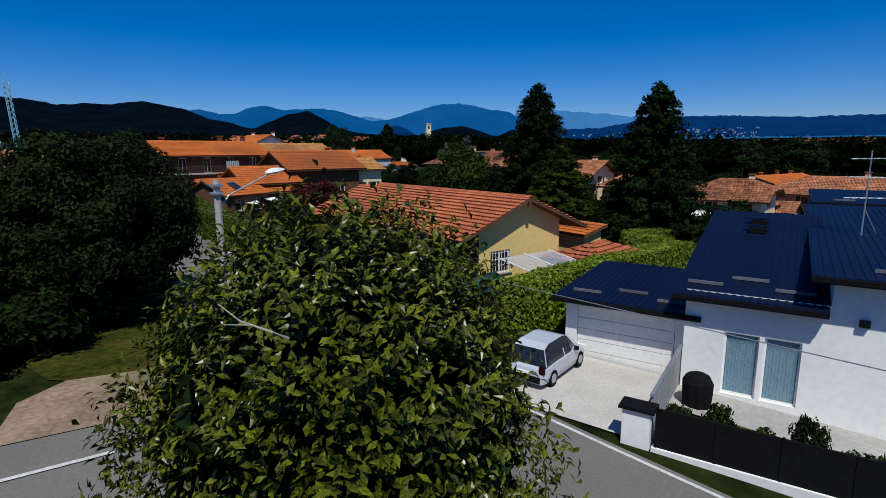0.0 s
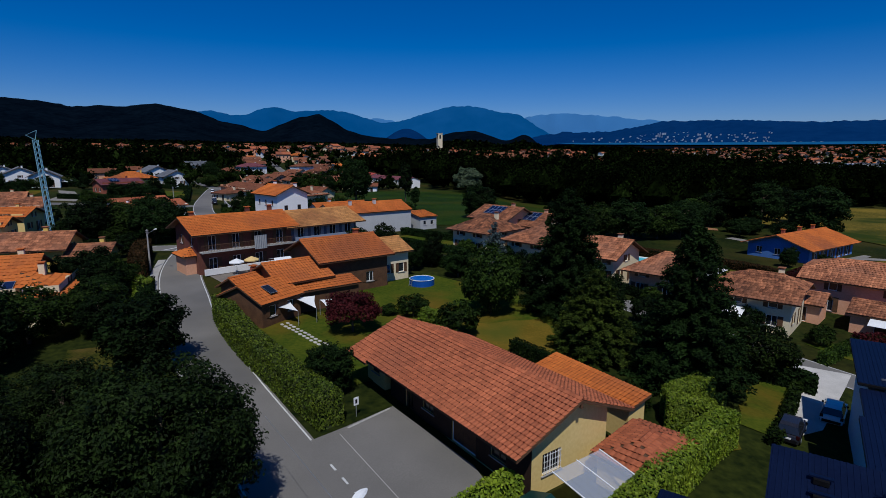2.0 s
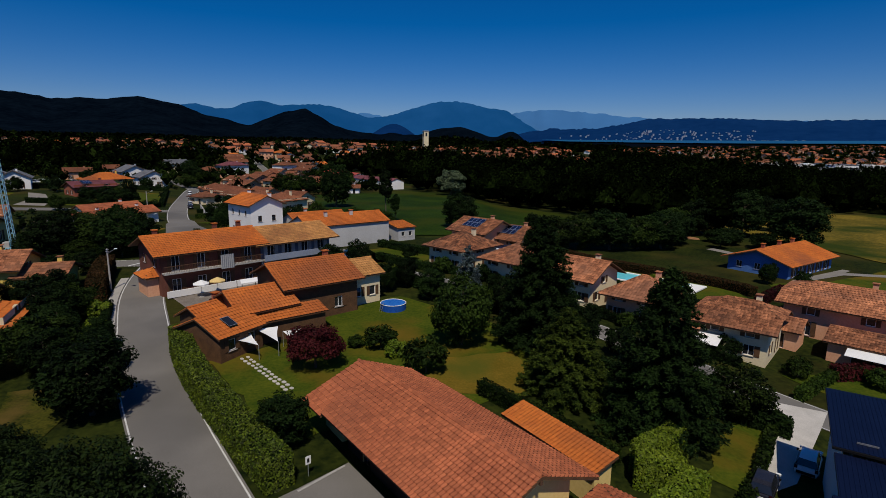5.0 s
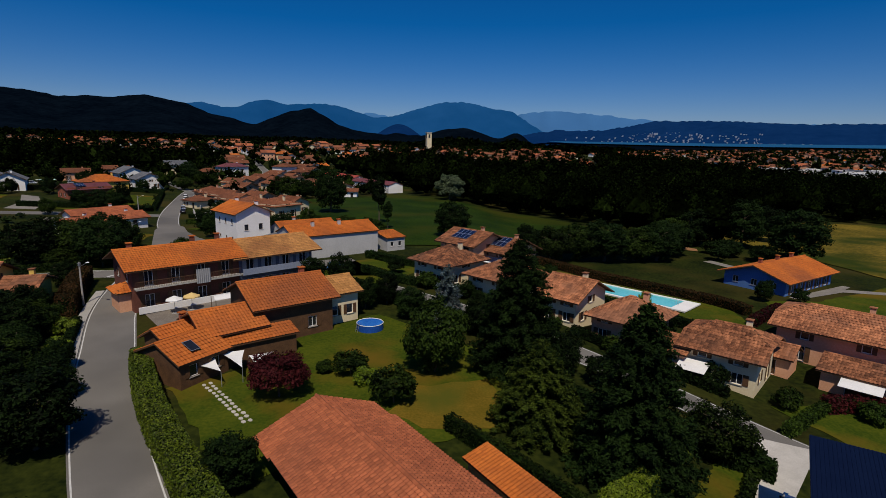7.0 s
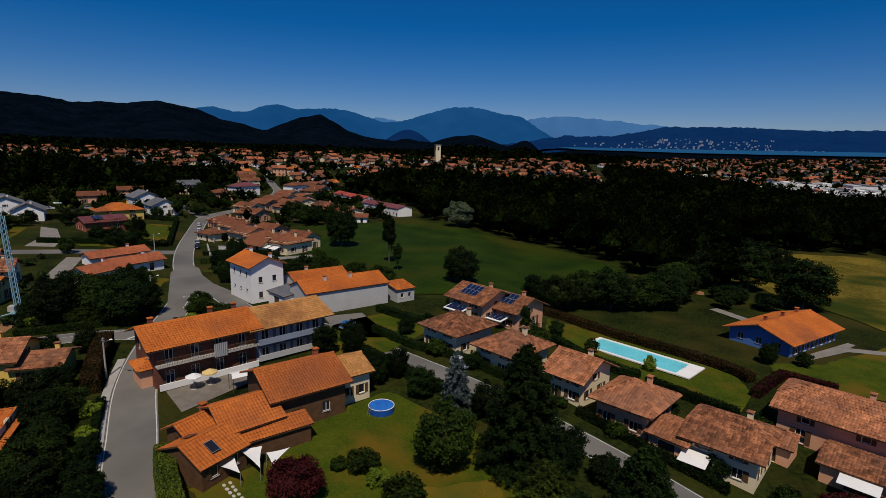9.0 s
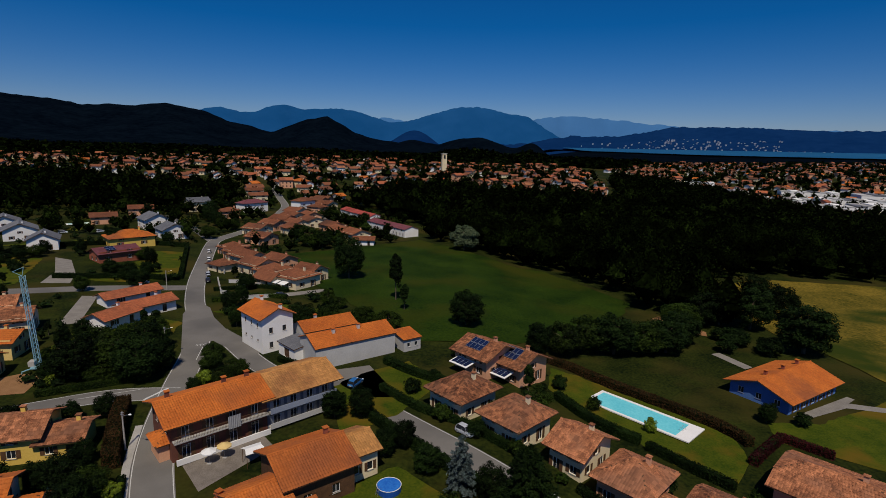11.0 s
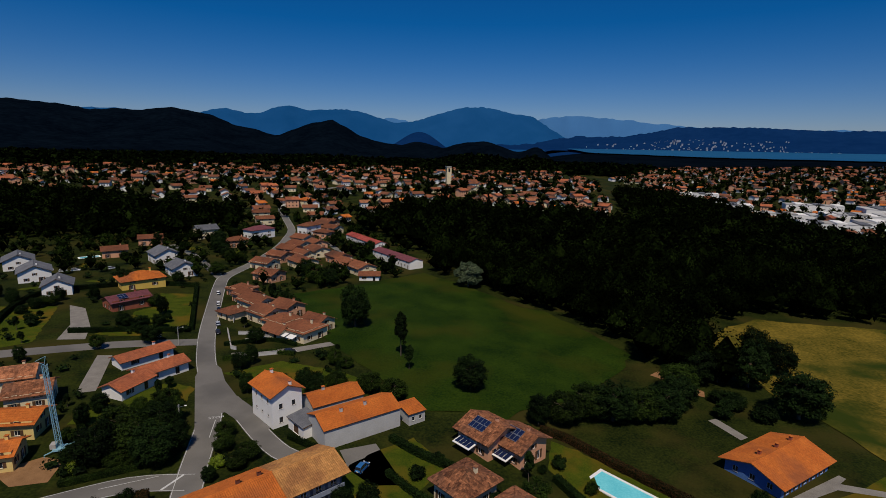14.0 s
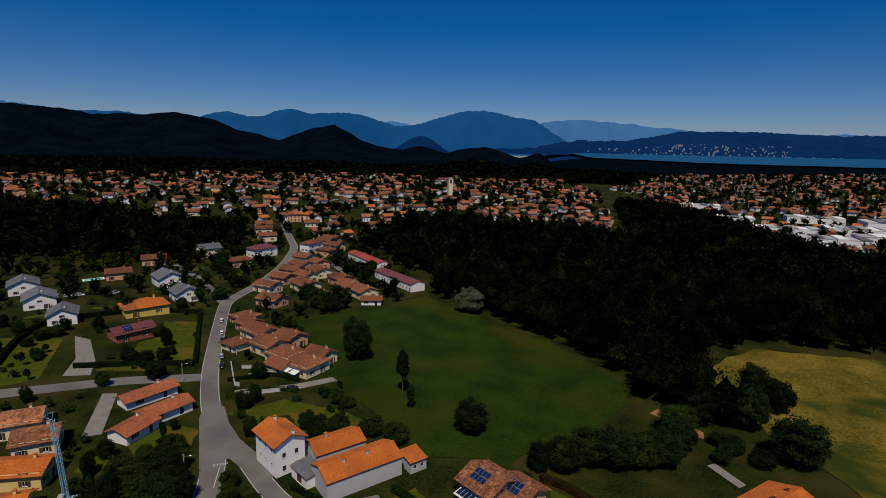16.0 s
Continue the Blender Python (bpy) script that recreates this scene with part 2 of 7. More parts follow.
# ---- mesh helpers ----
class Mesh:
    """Collects vertices and faces in a thing's own axes, and makes one object of them."""

    def __init__(self):
        self.v, self.f = [], []

    def face(self, *pts):
        n = len(self.v)
        self.v.extend(tuple(p) for p in pts)
        self.f.append(tuple(range(n, n + len(pts))))
        return self

    def box(self, x0, y0, z0, x1, y1, z1):
        n = len(self.v)
        self.v += [(x0, y0, z0), (x1, y0, z0), (x1, y1, z0), (x0, y1, z0), (x0, y0, z1), (x1, y0, z1), (x1, y1, z1), (x0, y1, z1)]
        self.f += [tuple(n + i for i in q) for q in ((0, 3, 2, 1), (4, 5, 6, 7), (0, 1, 5, 4), (1, 2, 6, 5), (2, 3, 7, 6), (3, 0, 4, 7))]
        return self

    def slab(self, pts, thick):
        """A plate under the corners given, thick downwards."""
        n, k = len(self.v), len(pts)
        self.v += [tuple(p) for p in pts] + [(p[0], p[1], p[2] - thick) for p in pts]
        self.f += [tuple(range(n, n + k)), tuple(range(n + 2 * k - 1, n + k - 1, -1))]
        self.f += [(n + i, n + k + i, n + k + (i + 1) % k, n + (i + 1) % k) for i in range(k)]
        return self

    def tube(self, pts, radii, sides=8):
        rings = []
        for i, p in enumerate(pts):
            p = Vector(p)
            d = (Vector(pts[min(i + 1, len(pts) - 1)]) - Vector(pts[max(i - 1, 0)])).normalized()
            a = d.orthogonal().normalized()
            b = d.cross(a)
            rings.append(len(self.v))
            for k in range(sides):
                w = 2 * math.pi * k / sides
                self.v.append(tuple(p + radii[i] * (math.cos(w) * a + math.sin(w) * b)))
        for r0, r1 in zip(rings, rings[1:]):
            self.f += [(r0 + k, r0 + (k + 1) % sides, r1 + (k + 1) % sides, r1 + k) for k in range(sides)]
        self.f += [tuple(rings[0] + k for k in reversed(range(sides))), tuple(rings[-1] + k for k in range(sides))]
        return self

    def done(self, name, mat, parent=None, label="", smooth=False):
        me = bpy.data.meshes.new(name)
        me.from_pydata(self.v, [], self.f)
        me.materials.append(mat)
        if smooth:
            me.shade_smooth()
        ob = new(name, me)
        if parent:
            ob.parent = parent
        return tagged(ob, label)


def thing(name, x, y, rz=0.0, z=None, label="", category="", group="", kind=""):
    """The Empty at a thing's base, on the ground unless z is given."""
    ob = new(name)
    ob.matrix_basis = pose(x, y, ground_z(x, y) if z is None else z, 0, 0, rz)
    return tagged(ob, label, category, group, kind)


def setting(ob, label, category):
    return tagged(ob, label, category, "", "structure")


# ---- the ground sheet ----
def build_ground():
    radii = [0, 6, 12, 18, 24, 30] + [36 + 6 * i for i in range(60)] + [400 + 25 * i for i in range(24)] + [1000 + 80 * i for i in range(50)]
    # narrow steps towards the hills in the north, wide ones behind
    turns = [-52 + 0.4 * k for k in range(261)] + [54 + 4 * k for k in range(64)]
    steps = len(turns)
    v, f = [(0, 0, ground_z(0, 0))], []
    for r in radii[1:]:
        for k in range(steps):
            a = radians(turns[k])
            x, y = r * math.sin(a), r * math.cos(a)
            v.append((x, y, ground_z(x, y) - 0.02))
    f += [(0, 1 + (k + 1) % steps, 1 + k) for k in range(steps)]
    for i in range(len(radii) - 2):
        o = 1 + i * steps
        f += [(o + k, o + (k + 1) % steps, o + steps + (k + 1) % steps, o + steps + k) for k in range(steps)]
    me = bpy.data.meshes.new("ground")
    me.from_pydata(v, [], f)
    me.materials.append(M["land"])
    # the far rings take the haze-tinted hill colours
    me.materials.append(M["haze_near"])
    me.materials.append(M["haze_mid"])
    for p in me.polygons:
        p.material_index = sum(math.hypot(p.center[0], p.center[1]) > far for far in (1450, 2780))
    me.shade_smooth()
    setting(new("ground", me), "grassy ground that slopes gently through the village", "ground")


build_ground()


def sheet(name, outline, mat, lift, label, category, step=5.0):
    """A patch of lawn, field or paving laid over the ground, cut along its outline."""
    if category in ("lawn", "meadow", "field", "ground patch"):
        # grass has no straight edge
        grain = {"lawn": 1.6, "ground patch": 2.4}.get(category, 5.0)
        line = []
        for (x0, y0), (x1, y1) in zip(outline, outline[1:] + outline[:1]):
            n = max(1, int(math.hypot(x1 - x0, y1 - y0) / grain))
            for i in range(n):
                x, y = x0 + (x1 - x0) * i / n, y0 + (y1 - y0) * i / n
                w = grain * 0.45
                line.append((x + w * noise.noise((x * 0.7 / w, y * 0.7 / w, 3.0)), y + w * noise.noise((x * 0.7 / w, y * 0.7 / w, 9.0))))
        outline = line
    bm = bmesh.new()
    bm.faces.new([bm.verts.new((x, y, 0)) for x, y in outline])
    for axis in (0, 1):
        lo, hi = min(p[axis] for p in outline), max(p[axis] for p in outline)
        n = Vector((1, 0, 0)) if axis == 0 else Vector((0, 1, 0))
        for i in range(1, int((hi - lo) / step) + 1):
            bmesh.ops.bisect_plane(bm, geom=bm.verts[:] + bm.edges[:] + bm.faces[:], plane_co=n * (lo + i * step), plane_no=n)
    bmesh.ops.triangulate(bm, faces=bm.faces[:])
    for v in bm.verts:
        v.co.z = ground_z(v.co.x, v.co.y) + lift
    for fc in bm.faces:
        if fc.normal.z < 0:
            fc.normal_flip()
    me = bpy.data.meshes.new(name)
    bm.to_mesh(me)
    bm.free()
    me.materials.append(mat)
    return setting(new(name, me), label, category)


def smooth_line(pts, step=3.0):
    """A rounded line through the points given."""
    out = []
    P = [pts[0]] + list(pts) + [pts[-1]]
    for i in range(1, len(P) - 2):
        a, b, c, d = (Vector(q) for q in P[i - 1:i + 3])
        n = max(2, int((c - b).length / step))
        for k in range(n):
            t = k / n
            out.append(0.5 * ((2 * b) + (c - a) * t + (2 * a - 5 * b + 4 * c - d) * t * t + (3 * b - a - 3 * c + d) * t ** 3))
    out.append(Vector(pts[-1]))
    return out


def offset(line, d):
    """The line moved sideways, to its right, by d."""
    out = []
    for i, p in enumerate(line):
        t = (line[min(i + 1, len(line) - 1)] - line[max(i - 1, 0)]).normalized()
        out.append(p + d * Vector((t.y, -t.x)))
    return out


def ribbon(name, left, right, mat, lift, parent=None):
    m = Mesh()
    for i, (a, b) in enumerate(zip(left, right)):
        m.v += [(a.x, a.y, ground_z(a.x, a.y) + lift), (b.x, b.y, ground_z(b.x, b.y) + lift)]
        if i:
            n = 2 * i
            m.f.append((n - 2, n - 1, n + 1, n))
    return m.done(name, mat, parent)


def road(name, pts, width, label, gap=None, lift=0.03, lined=True):
    line = smooth_line(pts)
    setting(ribbon(name, offset(line, -width / 2), offset(line, width / 2), M["asphalt"], lift), label, "road")
    for s in (-1, 1) if lined else ():
        d = s * (width / 2 - 0.22)
        a, b = offset(line, d - 0.06), offset(line, d + 0.06)
        cut = [i for i, p in enumerate(line) if gap and s > 0 and gap[0] < p.y < gap[1]]
        spans = [(0, len(line))] if not cut else [(0, cut[0]), (cut[-1] + 1, len(line))]
        for i, j in spans:
            setting(ribbon("road_marking", a[i:j], b[i:j], M["paint"], lift + 0.006), "white painted line along the road's edge", "road marking")


MAIN = [(16.0, -1.0), (9.0, 6.0), (2.3, 12.8), (-4.9, 21.4), (-8.4, 26.1), (-13.5, 33.1), (-22.0, 44.6), (-30.0, 56.4), (-35.5, 66.1), (-41.7, 77.3), (-46.5, 88.5), (-51.6, 103.6), (-58.0, 124.0), (-66.4, 142.0), (-75.0, 157.5), (-85.0, 179.0), (-96.4, 207.8), (-110.3, 244.5), (-114.3, 259.0), (-114.4, 275.0), (-113.5, 298.0), (-115.4, 336.5), (-119.8, 368.8), (-126.5, 400.0), (-144.3, 440.7), (-162.6, 485.0), (-172.0, 534.0), (-170.0, 576.0), (-150.0, 640.0)]
road("road_main", MAIN, 5.7, "grey asphalt village road with worn white edge lines", (21.5, 31.5))
road("road_branch", [(-57.6, 133.6), (-51.6, 127.2), (-36.0, 110.5), (-22.0, 105.0), (-12.0, 97.0), (-2.0, 88.0), (10.0, 77.5), (24.0, 65.0), (34.5, 54.0), (46.0, 43.0)], 5.0, "narrow grey asphalt street between the houses", lift=0.036)
road("road_west", [(-50.0, 99.0), (-62.0, 97.0), (-76.0, 88.6), (-100.0, 74.0), (-160.0, 45.0)], 5.6, "grey asphalt side street with stop line", lift=0.026)
road("road_upper", [(-84.0, 172.0), (-106.0, 164.5), (-128.0, 152.5), (-170.0, 130.0)], 6.0, "grey asphalt side street", lift=0.026, lined=False)

road("road_fork", [(-112.6, 253.0), (-119.6, 261.8), (-138.0, 284.8), (-153.4, 302.9), (-178.0, 328.0)], 4.6, "narrow grey asphalt lane that forks off the village road", lift=0.034, lined=False)
road("road_lane", [(-116.0, 404.0), (-104.0, 388.0), (-93.0, 370.0), (-78.0, 344.0), (-64.5, 319.0), (-56.0, 304.0)], 4.0, "narrow lane before the white terraced houses", lift=0.034, lined=False)

# ---- fields, lawns and paving ----
sheet("meadow", [(-73, 237), (-45, 262), (-18, 288), (-2, 270), (11, 256), (24, 243), (40, 234), (50, 212), (62, 183), (46, 160), (22, 140), (14, 130), (-8, 132), (-25, 155), (-52, 190)], M["meadow"], 0.16, "green mown meadow beside the wood", "meadow", 6)
sheet("dry_field", [(91, 176), (93, 190), (100, 211), (112, 221), (130, 234), (142, 230), (176, 223), (300, 203), (300, 60), (150, 85), (101, 121), (99, 138), (94, 156)], M["dry"], 0.16, "straw-coloured dry grass field", "field", 6)
for pts in ([(-24, 57), (-17, 62), (-14, 72), (-6, 79), (4, 70), (12, 64), (14, 52), (3, 49), (-8, 45), (-11, 43), (-16, 47)],
            [(24, 124), (30, 122), (53, 99), (51.5, 90), (46.5, 84), (38, 88), (34, 95.5), (28, 102), (21.5, 112)], [(17, 36), (19.3, 40.6), (21, 38.8), (33.5, 56), (29, 54), (21, 43.5), (14, 35)],
            [(-119.5, 169), (-92, 181), (-103, 204), (-113, 226), (-126, 222), (-117, 206), (-121, 196), (-116, 183)], [(-66, 149), (-52, 159), (-33, 153), (-25, 148), (-31, 140), (-48, 140)],
            [(-168, 191), (-149, 194.5), (-131, 160), (-138, 152), (-178, 150), (-205, 178)], [(-84, 131), (-78, 142), (-69, 139), (-66, 121), (-76, 122)],
            [(62, 104), (72, 104), (88, 112), (98, 118), (98, 96), (80, 84), (60, 97)],
            [(38, 62), (46, 64), (52, 58), (44, 52)], [(-16, 86), (-8, 94), (0, 108), (-8, 118), (-16, 112), (-22, 104)]):
    sheet("lawn", pts, M["lawn"], 0.05, "garden lawn with dry patches", "lawn", 4)
# yellow-patched grass with the trees' partial shade put into its colour
SHADED_ROUGH = surface("shaded_rough_grass", (0.012, 0.02, 0.003), (0.06, 0.058, 0.008), 0.5, 0.95, 4, 0.6, third=(0.09, 0.062, 0.016), spec=0.05)
for pts in ([(-39, 50), (-35, 51.5), (-31.5, 46), (-30.5, 42), (-35, 41.5)], [(-17.5, 21.0), (-14.2, 25.4), (-11.4, 24.9), (-9.4, 21.6), (-11.4, 19.0), (-14.5, 18.4)]):
    sheet("rough_lawn", pts, SHADED_ROUGH, 0.05, "rough trodden grass with yellow patches", "ground patch", 3)
sheet("dry_lawn", [(0, 58), (7, 60), (9, 54), (7, 51), (1, 50.5), (-2, 53)], surface("dry_lawn_grass", (0.1, 0.075, 0.008), (0.17, 0.11, 0.014), 0.4, 0.95, 5, 0.3, third=(0.08, 0.08, 0.01), spec=0.05), 0.07, "dry yellow-brown patch of the garden lawn", "lawn", 3)
sheet("yard", [(-12.0, 35.4), (-10.0, 37.2), (-7.0, 40.2), (-1.2, 32.8), (0.2, 29.4), (-2.8, 26.6), (-5.4, 26.0), (-7.4, 28.9)], M["asphalt"], 0.045, "grey asphalt yard in front of the long low house", "yard", 4)
sheet("dirt", [(-8.4, 16.4), (-9.4, 18.6), (-11.4, 20.0), (-13.2, 19.2), (-13.8, 17.2), (-12.6, 14.6), (-10.6, 15.6)], surface("bare_earth", (0.16, 0.11, 0.07), (0.34, 0.25, 0.17), 0.5, 0.95, 6, 0.4, third=(0.07, 0.08, 0.02)), 0.06, "bare sandy earth with thin dry grass", "ground patch", 2)
sheet("lay_by", [(-7.0, 14.6), (-9.3, 16.6), (-10.8, 16.2), (-12.4, 14.6), (-18, 8), (-14, 2), (-5, 6), (-1.5, 9.5)], M["asphalt"], 0.022, "grey asphalt lay-by beside the road", "pavement", 4)
# beige terrace paving darkened to stand in for the shadow on it
sheet("terrace", [(-39.5, 79.5), (-32.2, 71.5), (-25.5, 82.5), (-28.9, 86.2)], surface("shaded_terrace_paving", (0.13, 0.11, 0.09), (0.22, 0.19, 0.16), 0.6, 0.9, 6, 0.2), 0.05, "beige paved terrace behind the long house", "terrace", 4)
sheet("grey_yard", [(-23.6, 112), (-16.2, 115.2), (-12.5, 108.5), (-8.2, 100.8), (-14.5, 100.2), (-20, 105)], M["asphalt"], 0.05, "asphalt yard beside the workshop", "yard", 4)
DRIVE = surface("drive_paving", (0.17, 0.155, 0.135), (0.26, 0.24, 0.21), 0.4, 0.9, 6, 0.15)
sheet("garden_path", [(67.6, 139.4), (70.2, 140.6), (73.8, 131.4), (71.4, 130.0)], DRIVE, 0.05, "pale concrete path in the rough grass", "path", 3)
sheet("house_apron", [(68.4, 106.6), (69.4, 105.2), (82, 111.2), (96, 108), (96.5, 110), (84, 113.4), (86.6, 115.4), (85.8, 116.6)], DRIVE, 0.07, "pale paved strip round the blue house", "pavement", 4)
sheet("gravel_yard", [(32.2, 55.0), (37.6, 53.8), (34.2, 50), (26, 41), (20.5, 38), (26, 45)], M["gravel"], 0.045, "pale gravel parking yard", "yard", 3)
sheet("junction", [(-72.5, 145.7), (-75.9, 159.6), (-68.0, 152.3), (-63.1, 144.0), (-56.3, 135.5), (-49.3, 129.3), (-41.5, 121.5), (-42.6, 117.0), (-48.9, 121.4), (-55.4, 126.6), (-56.9, 125.8), (-55.5, 117.8), (-58.5, 117.6)], M["asphalt"], 0.05, "grey asphalt mouth of the side street with rounded kerbs", "road", 4)
sheet("row_drive", [(-68.5, 159), (-51, 166), (-38, 175), (-40, 178), (-53, 170), (-70, 164)], DRIVE, 0.05, "beige paved drive to the terraced houses", "drive", 4)
sheet("drive", [(-146.5, 197), (-139, 195), (-124.5, 177), (-118.5, 166), (-126, 163.5), (-131.5, 177)], DRIVE, 0.05, "beige paved drive", "drive", 4)
sheet("drive", [(-97, 132), (-93, 134), (-103, 156), (-107, 155)], DRIVE, 0.05, "beige paved drive", "drive", 4)


# ---- houses ----
def slope_tiles(m, origin, along, up, spans, slope, tw, tl, single=None, shade_strips=None):
    """Rows of arched tiles on one roof slope: spans gives the row's ends for a way up the slope."""
    o, a, u = Vector(origin), Vector(along).normalized(), Vector(up).normalized()
    n = a.cross(u)
    rows = max(1, int(slope / tl))
    tl = slope / rows
    for r in range(rows):
        u0, u1 = spans(tl * (r + 0.5))
        cols = max(1, int((u1 - u0) / tw))
        w = (u1 - u0) / cols
        b0, b1 = o + u * (tl * r - 0.05) + n * (0.085 if shade_strips is not None else 0.066), o + u * (tl * (r + 1)) + n * 0.012
        if shade_strips is not None:
            # a dark strip below each row's lip stands in for its shadow
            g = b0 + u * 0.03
            shade_strips.face(g + a * u0 - n * 0.06, g + a * u1 - n * 0.06, g + a * u1 + n * 0.026, g + a * u0 + n * 0.026)
        for c in range(cols):
            x0, x1 = u0 + w * c, u0 + w * (c + 1)
            xm, k = (x0 + x1) / 2, len(m.v)
            h = n * min(0.05, 0.15 * tw) * (0.75 + 0.5 * ((c * 7 + r * 13) % 11) / 10)
            if single is not None and c >= cols - 20 and len(single) < 300:
                single.append((b0 + a * xm, a * (w / 2), b1 - b0, h))
                continue
            m.v += [b0 + a * x0, b0 + a * xm + h, b0 + a * x1, b1 + a * x0, b1 + a * xm + h, b1 + a * x1]
            m.f += [(k, k + 1, k + 4, k + 3), (k + 1, k + 2, k + 5, k + 4)]


def roof(parent, L, W, eave, rise, mat, kind, ov, tw, tl, single=None):
    """A tiled gable, hip, half-hip or single-pitch roof: boards below, rows of tiles above and ridge tiles on top."""
    end, ov = ov if isinstance(ov, tuple) else (ov, ov)
    x, y = L / 2 + end, W / 2 + ov
    drop = rise * ov / (W / 2)
    lo, hi = eave - drop, eave + rise
    s = math.hypot(y, hi - lo)
    boards, tiles = Mesh(), Mesh()
    shade_strips = Mesh() if mat is M["tile"] and tw < 0.35 else None
    if kind == "shed":
        drop = rise * ov / W
        lo, hi = eave - drop, eave + rise + drop
        s = math.hypot(2 * y, hi - lo)
        boards.slab([(-x, -y, lo), (x, -y, lo), (x, y, hi), (-x, y, hi)], 0.18)
        slope_tiles(tiles, (0, -y, lo), (1, 0, 0), (0, 2 * y, hi - lo), lambda v: (-x, x), s, tw, tl, None, shade_strips)
    else:
        inset = {"gable": 0.0, "hip": y, "half": y * 0.5}[kind]
        inset = min(inset, x * 0.9)
        zi = lo if kind != "half" else lo + (hi - lo) * 0.5
        for sg in (-1, 1):
            if kind == "half":
                c = [(-x * sg, -y * sg, lo), (x * sg, -y * sg, lo), (x * sg, -y * sg * 0.5, zi), ((x - inset) * sg, 0, hi), (-(x - inset) * sg, 0, hi), (-x * sg, -y * sg * 0.5, zi)]
            else:
                c = [(-x * sg, -y * sg, lo), (x * sg, -y * sg, lo), ((x - inset) * sg, 0, hi), (-(x - inset) * sg, 0, hi)]
            boards.slab(c, 0.16)
            if kind == "half":
                sp = lambda v: (-x + max(0, v / s - 0.5) * 2 * inset, x - max(0, v / s - 0.5) * 2 * inset)
            else:
                sp = lambda v: (-x + v / s * inset, x - v / s * inset)
            slope_tiles(tiles, (0, -y * sg, lo), (sg, 0, 0), (0, y * sg, hi - lo), sp, s, tw, tl, single if sg < 0 else None, shade_strips)
            if kind != "gable":
                yb = y if kind == "hip" else y * 0.5
                boards.slab([(x * sg, -yb * sg, zi), (x * sg, yb * sg, zi), ((x - inset) * sg, 0, hi)], 0.16)
                se = math.hypot(inset, hi - zi)
                slope_tiles(tiles, (x * sg, 0, zi), (0, sg, 0), (-inset * sg, 0, hi - zi), lambda v: (-yb * (1 - v / se), yb * (1 - v / se)), se, tw, tl, None, shade_strips)
        ridge = []
        n = max(1, int(2 * (x - inset) / 0.45))
        for i in range(n):
            a, b = -(x - inset) + 2 * (x - inset) * i / n, -(x - inset) + 2 * (x - inset) * (i + 1) / n + 0.05
            tiles.slab([(a, -0.16, hi + 0.05), (b, -0.16, hi + 0.03), (b, 0, hi + 0.15), (a, 0, hi + 0.17)], 0.04)
            tiles.slab([(a, 0, hi + 0.17), (b, 0, hi + 0.15), (b, 0.16, hi + 0.03), (a, 0.16, hi + 0.05)], 0.04)
    r = boards.done("roof", M["wood"], parent)
    tagged(tiles.done("roof_tiles", mat, r, "rows of arched clay tiles"), kind="stuff")
    if shade_strips:
        tagged(shade_strips.done("tile_hollow", M["hollow"], r, "dark hollows under the tile rows"), kind="stuff")
    if single:
        _, aw, rise_v, h = single[0]
        shape = Mesh()
        shape.v = [-aw, h, aw, -aw + rise_v, h + rise_v, aw + rise_v, -aw - 0.03 * h.normalized(), h * 0.6, aw - 0.03 * h.normalized()]
        shape.f = [(0, 1, 4, 3), (1, 2, 5, 4), (6, 7, 1, 0), (7, 8, 2, 1)]
        first = shape.done("roof_tile", mat, r)
        first.location = single[0][0]
        for place, *_ in single[1:]:
            o = first.copy()
            scene.collection.objects.link(o)
            o.location = place
    return hi


def wall_side(m, width, z0, z1, holes, place, thick=0.3):
    """One wall with its openings: place maps (along, in, up) to the house's axes."""
    xs = sorted({-width / 2, width / 2, *[h[0] for h in holes], *[h[1] for h in holes]})
    zs = sorted({z0, z1, *[h[2] for h in holes], *[h[3] for h in holes]})
    for a, b in zip(xs, xs[1:]):
        for c, d in zip(zs, zs[1:]):
            xm, zm = (a + b) / 2, (c + d) / 2
            if any(h[0] < xm < h[1] and h[2] < zm < h[3] for h in holes):
                continue
            m.face(place(a, 0, c), place(b, 0, c), place(b, 0, d), place(a, 0, d))
    for a, b, c, d in holes:
        for p, q in (((a, c), (b, c)), ((b, c), (b, d)), ((b, d), (a, d)), ((a, d), (a, c))):
            m.face(place(p[0], 0, p[1]), place(p[0], thick, p[1]), place(q[0], thick, q[1]), place(q[0], 0, q[1]))


def frame_of(m, place, a, b, c, d, depth0, depth1, w):
    for x0, x1, y0, y1 in ((a, b, c, c + w), (a, b, d - w, d), (a, a + w, c + w, d - w), (b - w, b, c + w, d - w)):
        p = [place(x, k, z) for k in (depth0, depth1) for x, z in ((x0, y0), (x1, y0), (x1, y1), (x0, y1))]
        n = len(m.v)
        m.v += p
        m.f += [tuple(n + i for i in q) for q in ((0, 1, 2, 3), (7, 6, 5, 4), (0, 4, 5, 1), (1, 5, 6, 2), (2, 6, 7, 3), (3, 7, 4, 0))]


def board(m, place, a, b, c, d, k0, k1):
    p = [place(x, k, z) for k in (k0, k1) for x, z in ((a, c), (b, c), (b, d), (a, d))]
    n = len(m.v)
    m.v += p
    m.f += [tuple(n + i for i in q) for q in ((0, 1, 2, 3), (7, 6, 5, 4), (0, 4, 5, 1), (1, 5, 6, 2), (2, 6, 7, 3), (3, 7, 4, 0))]


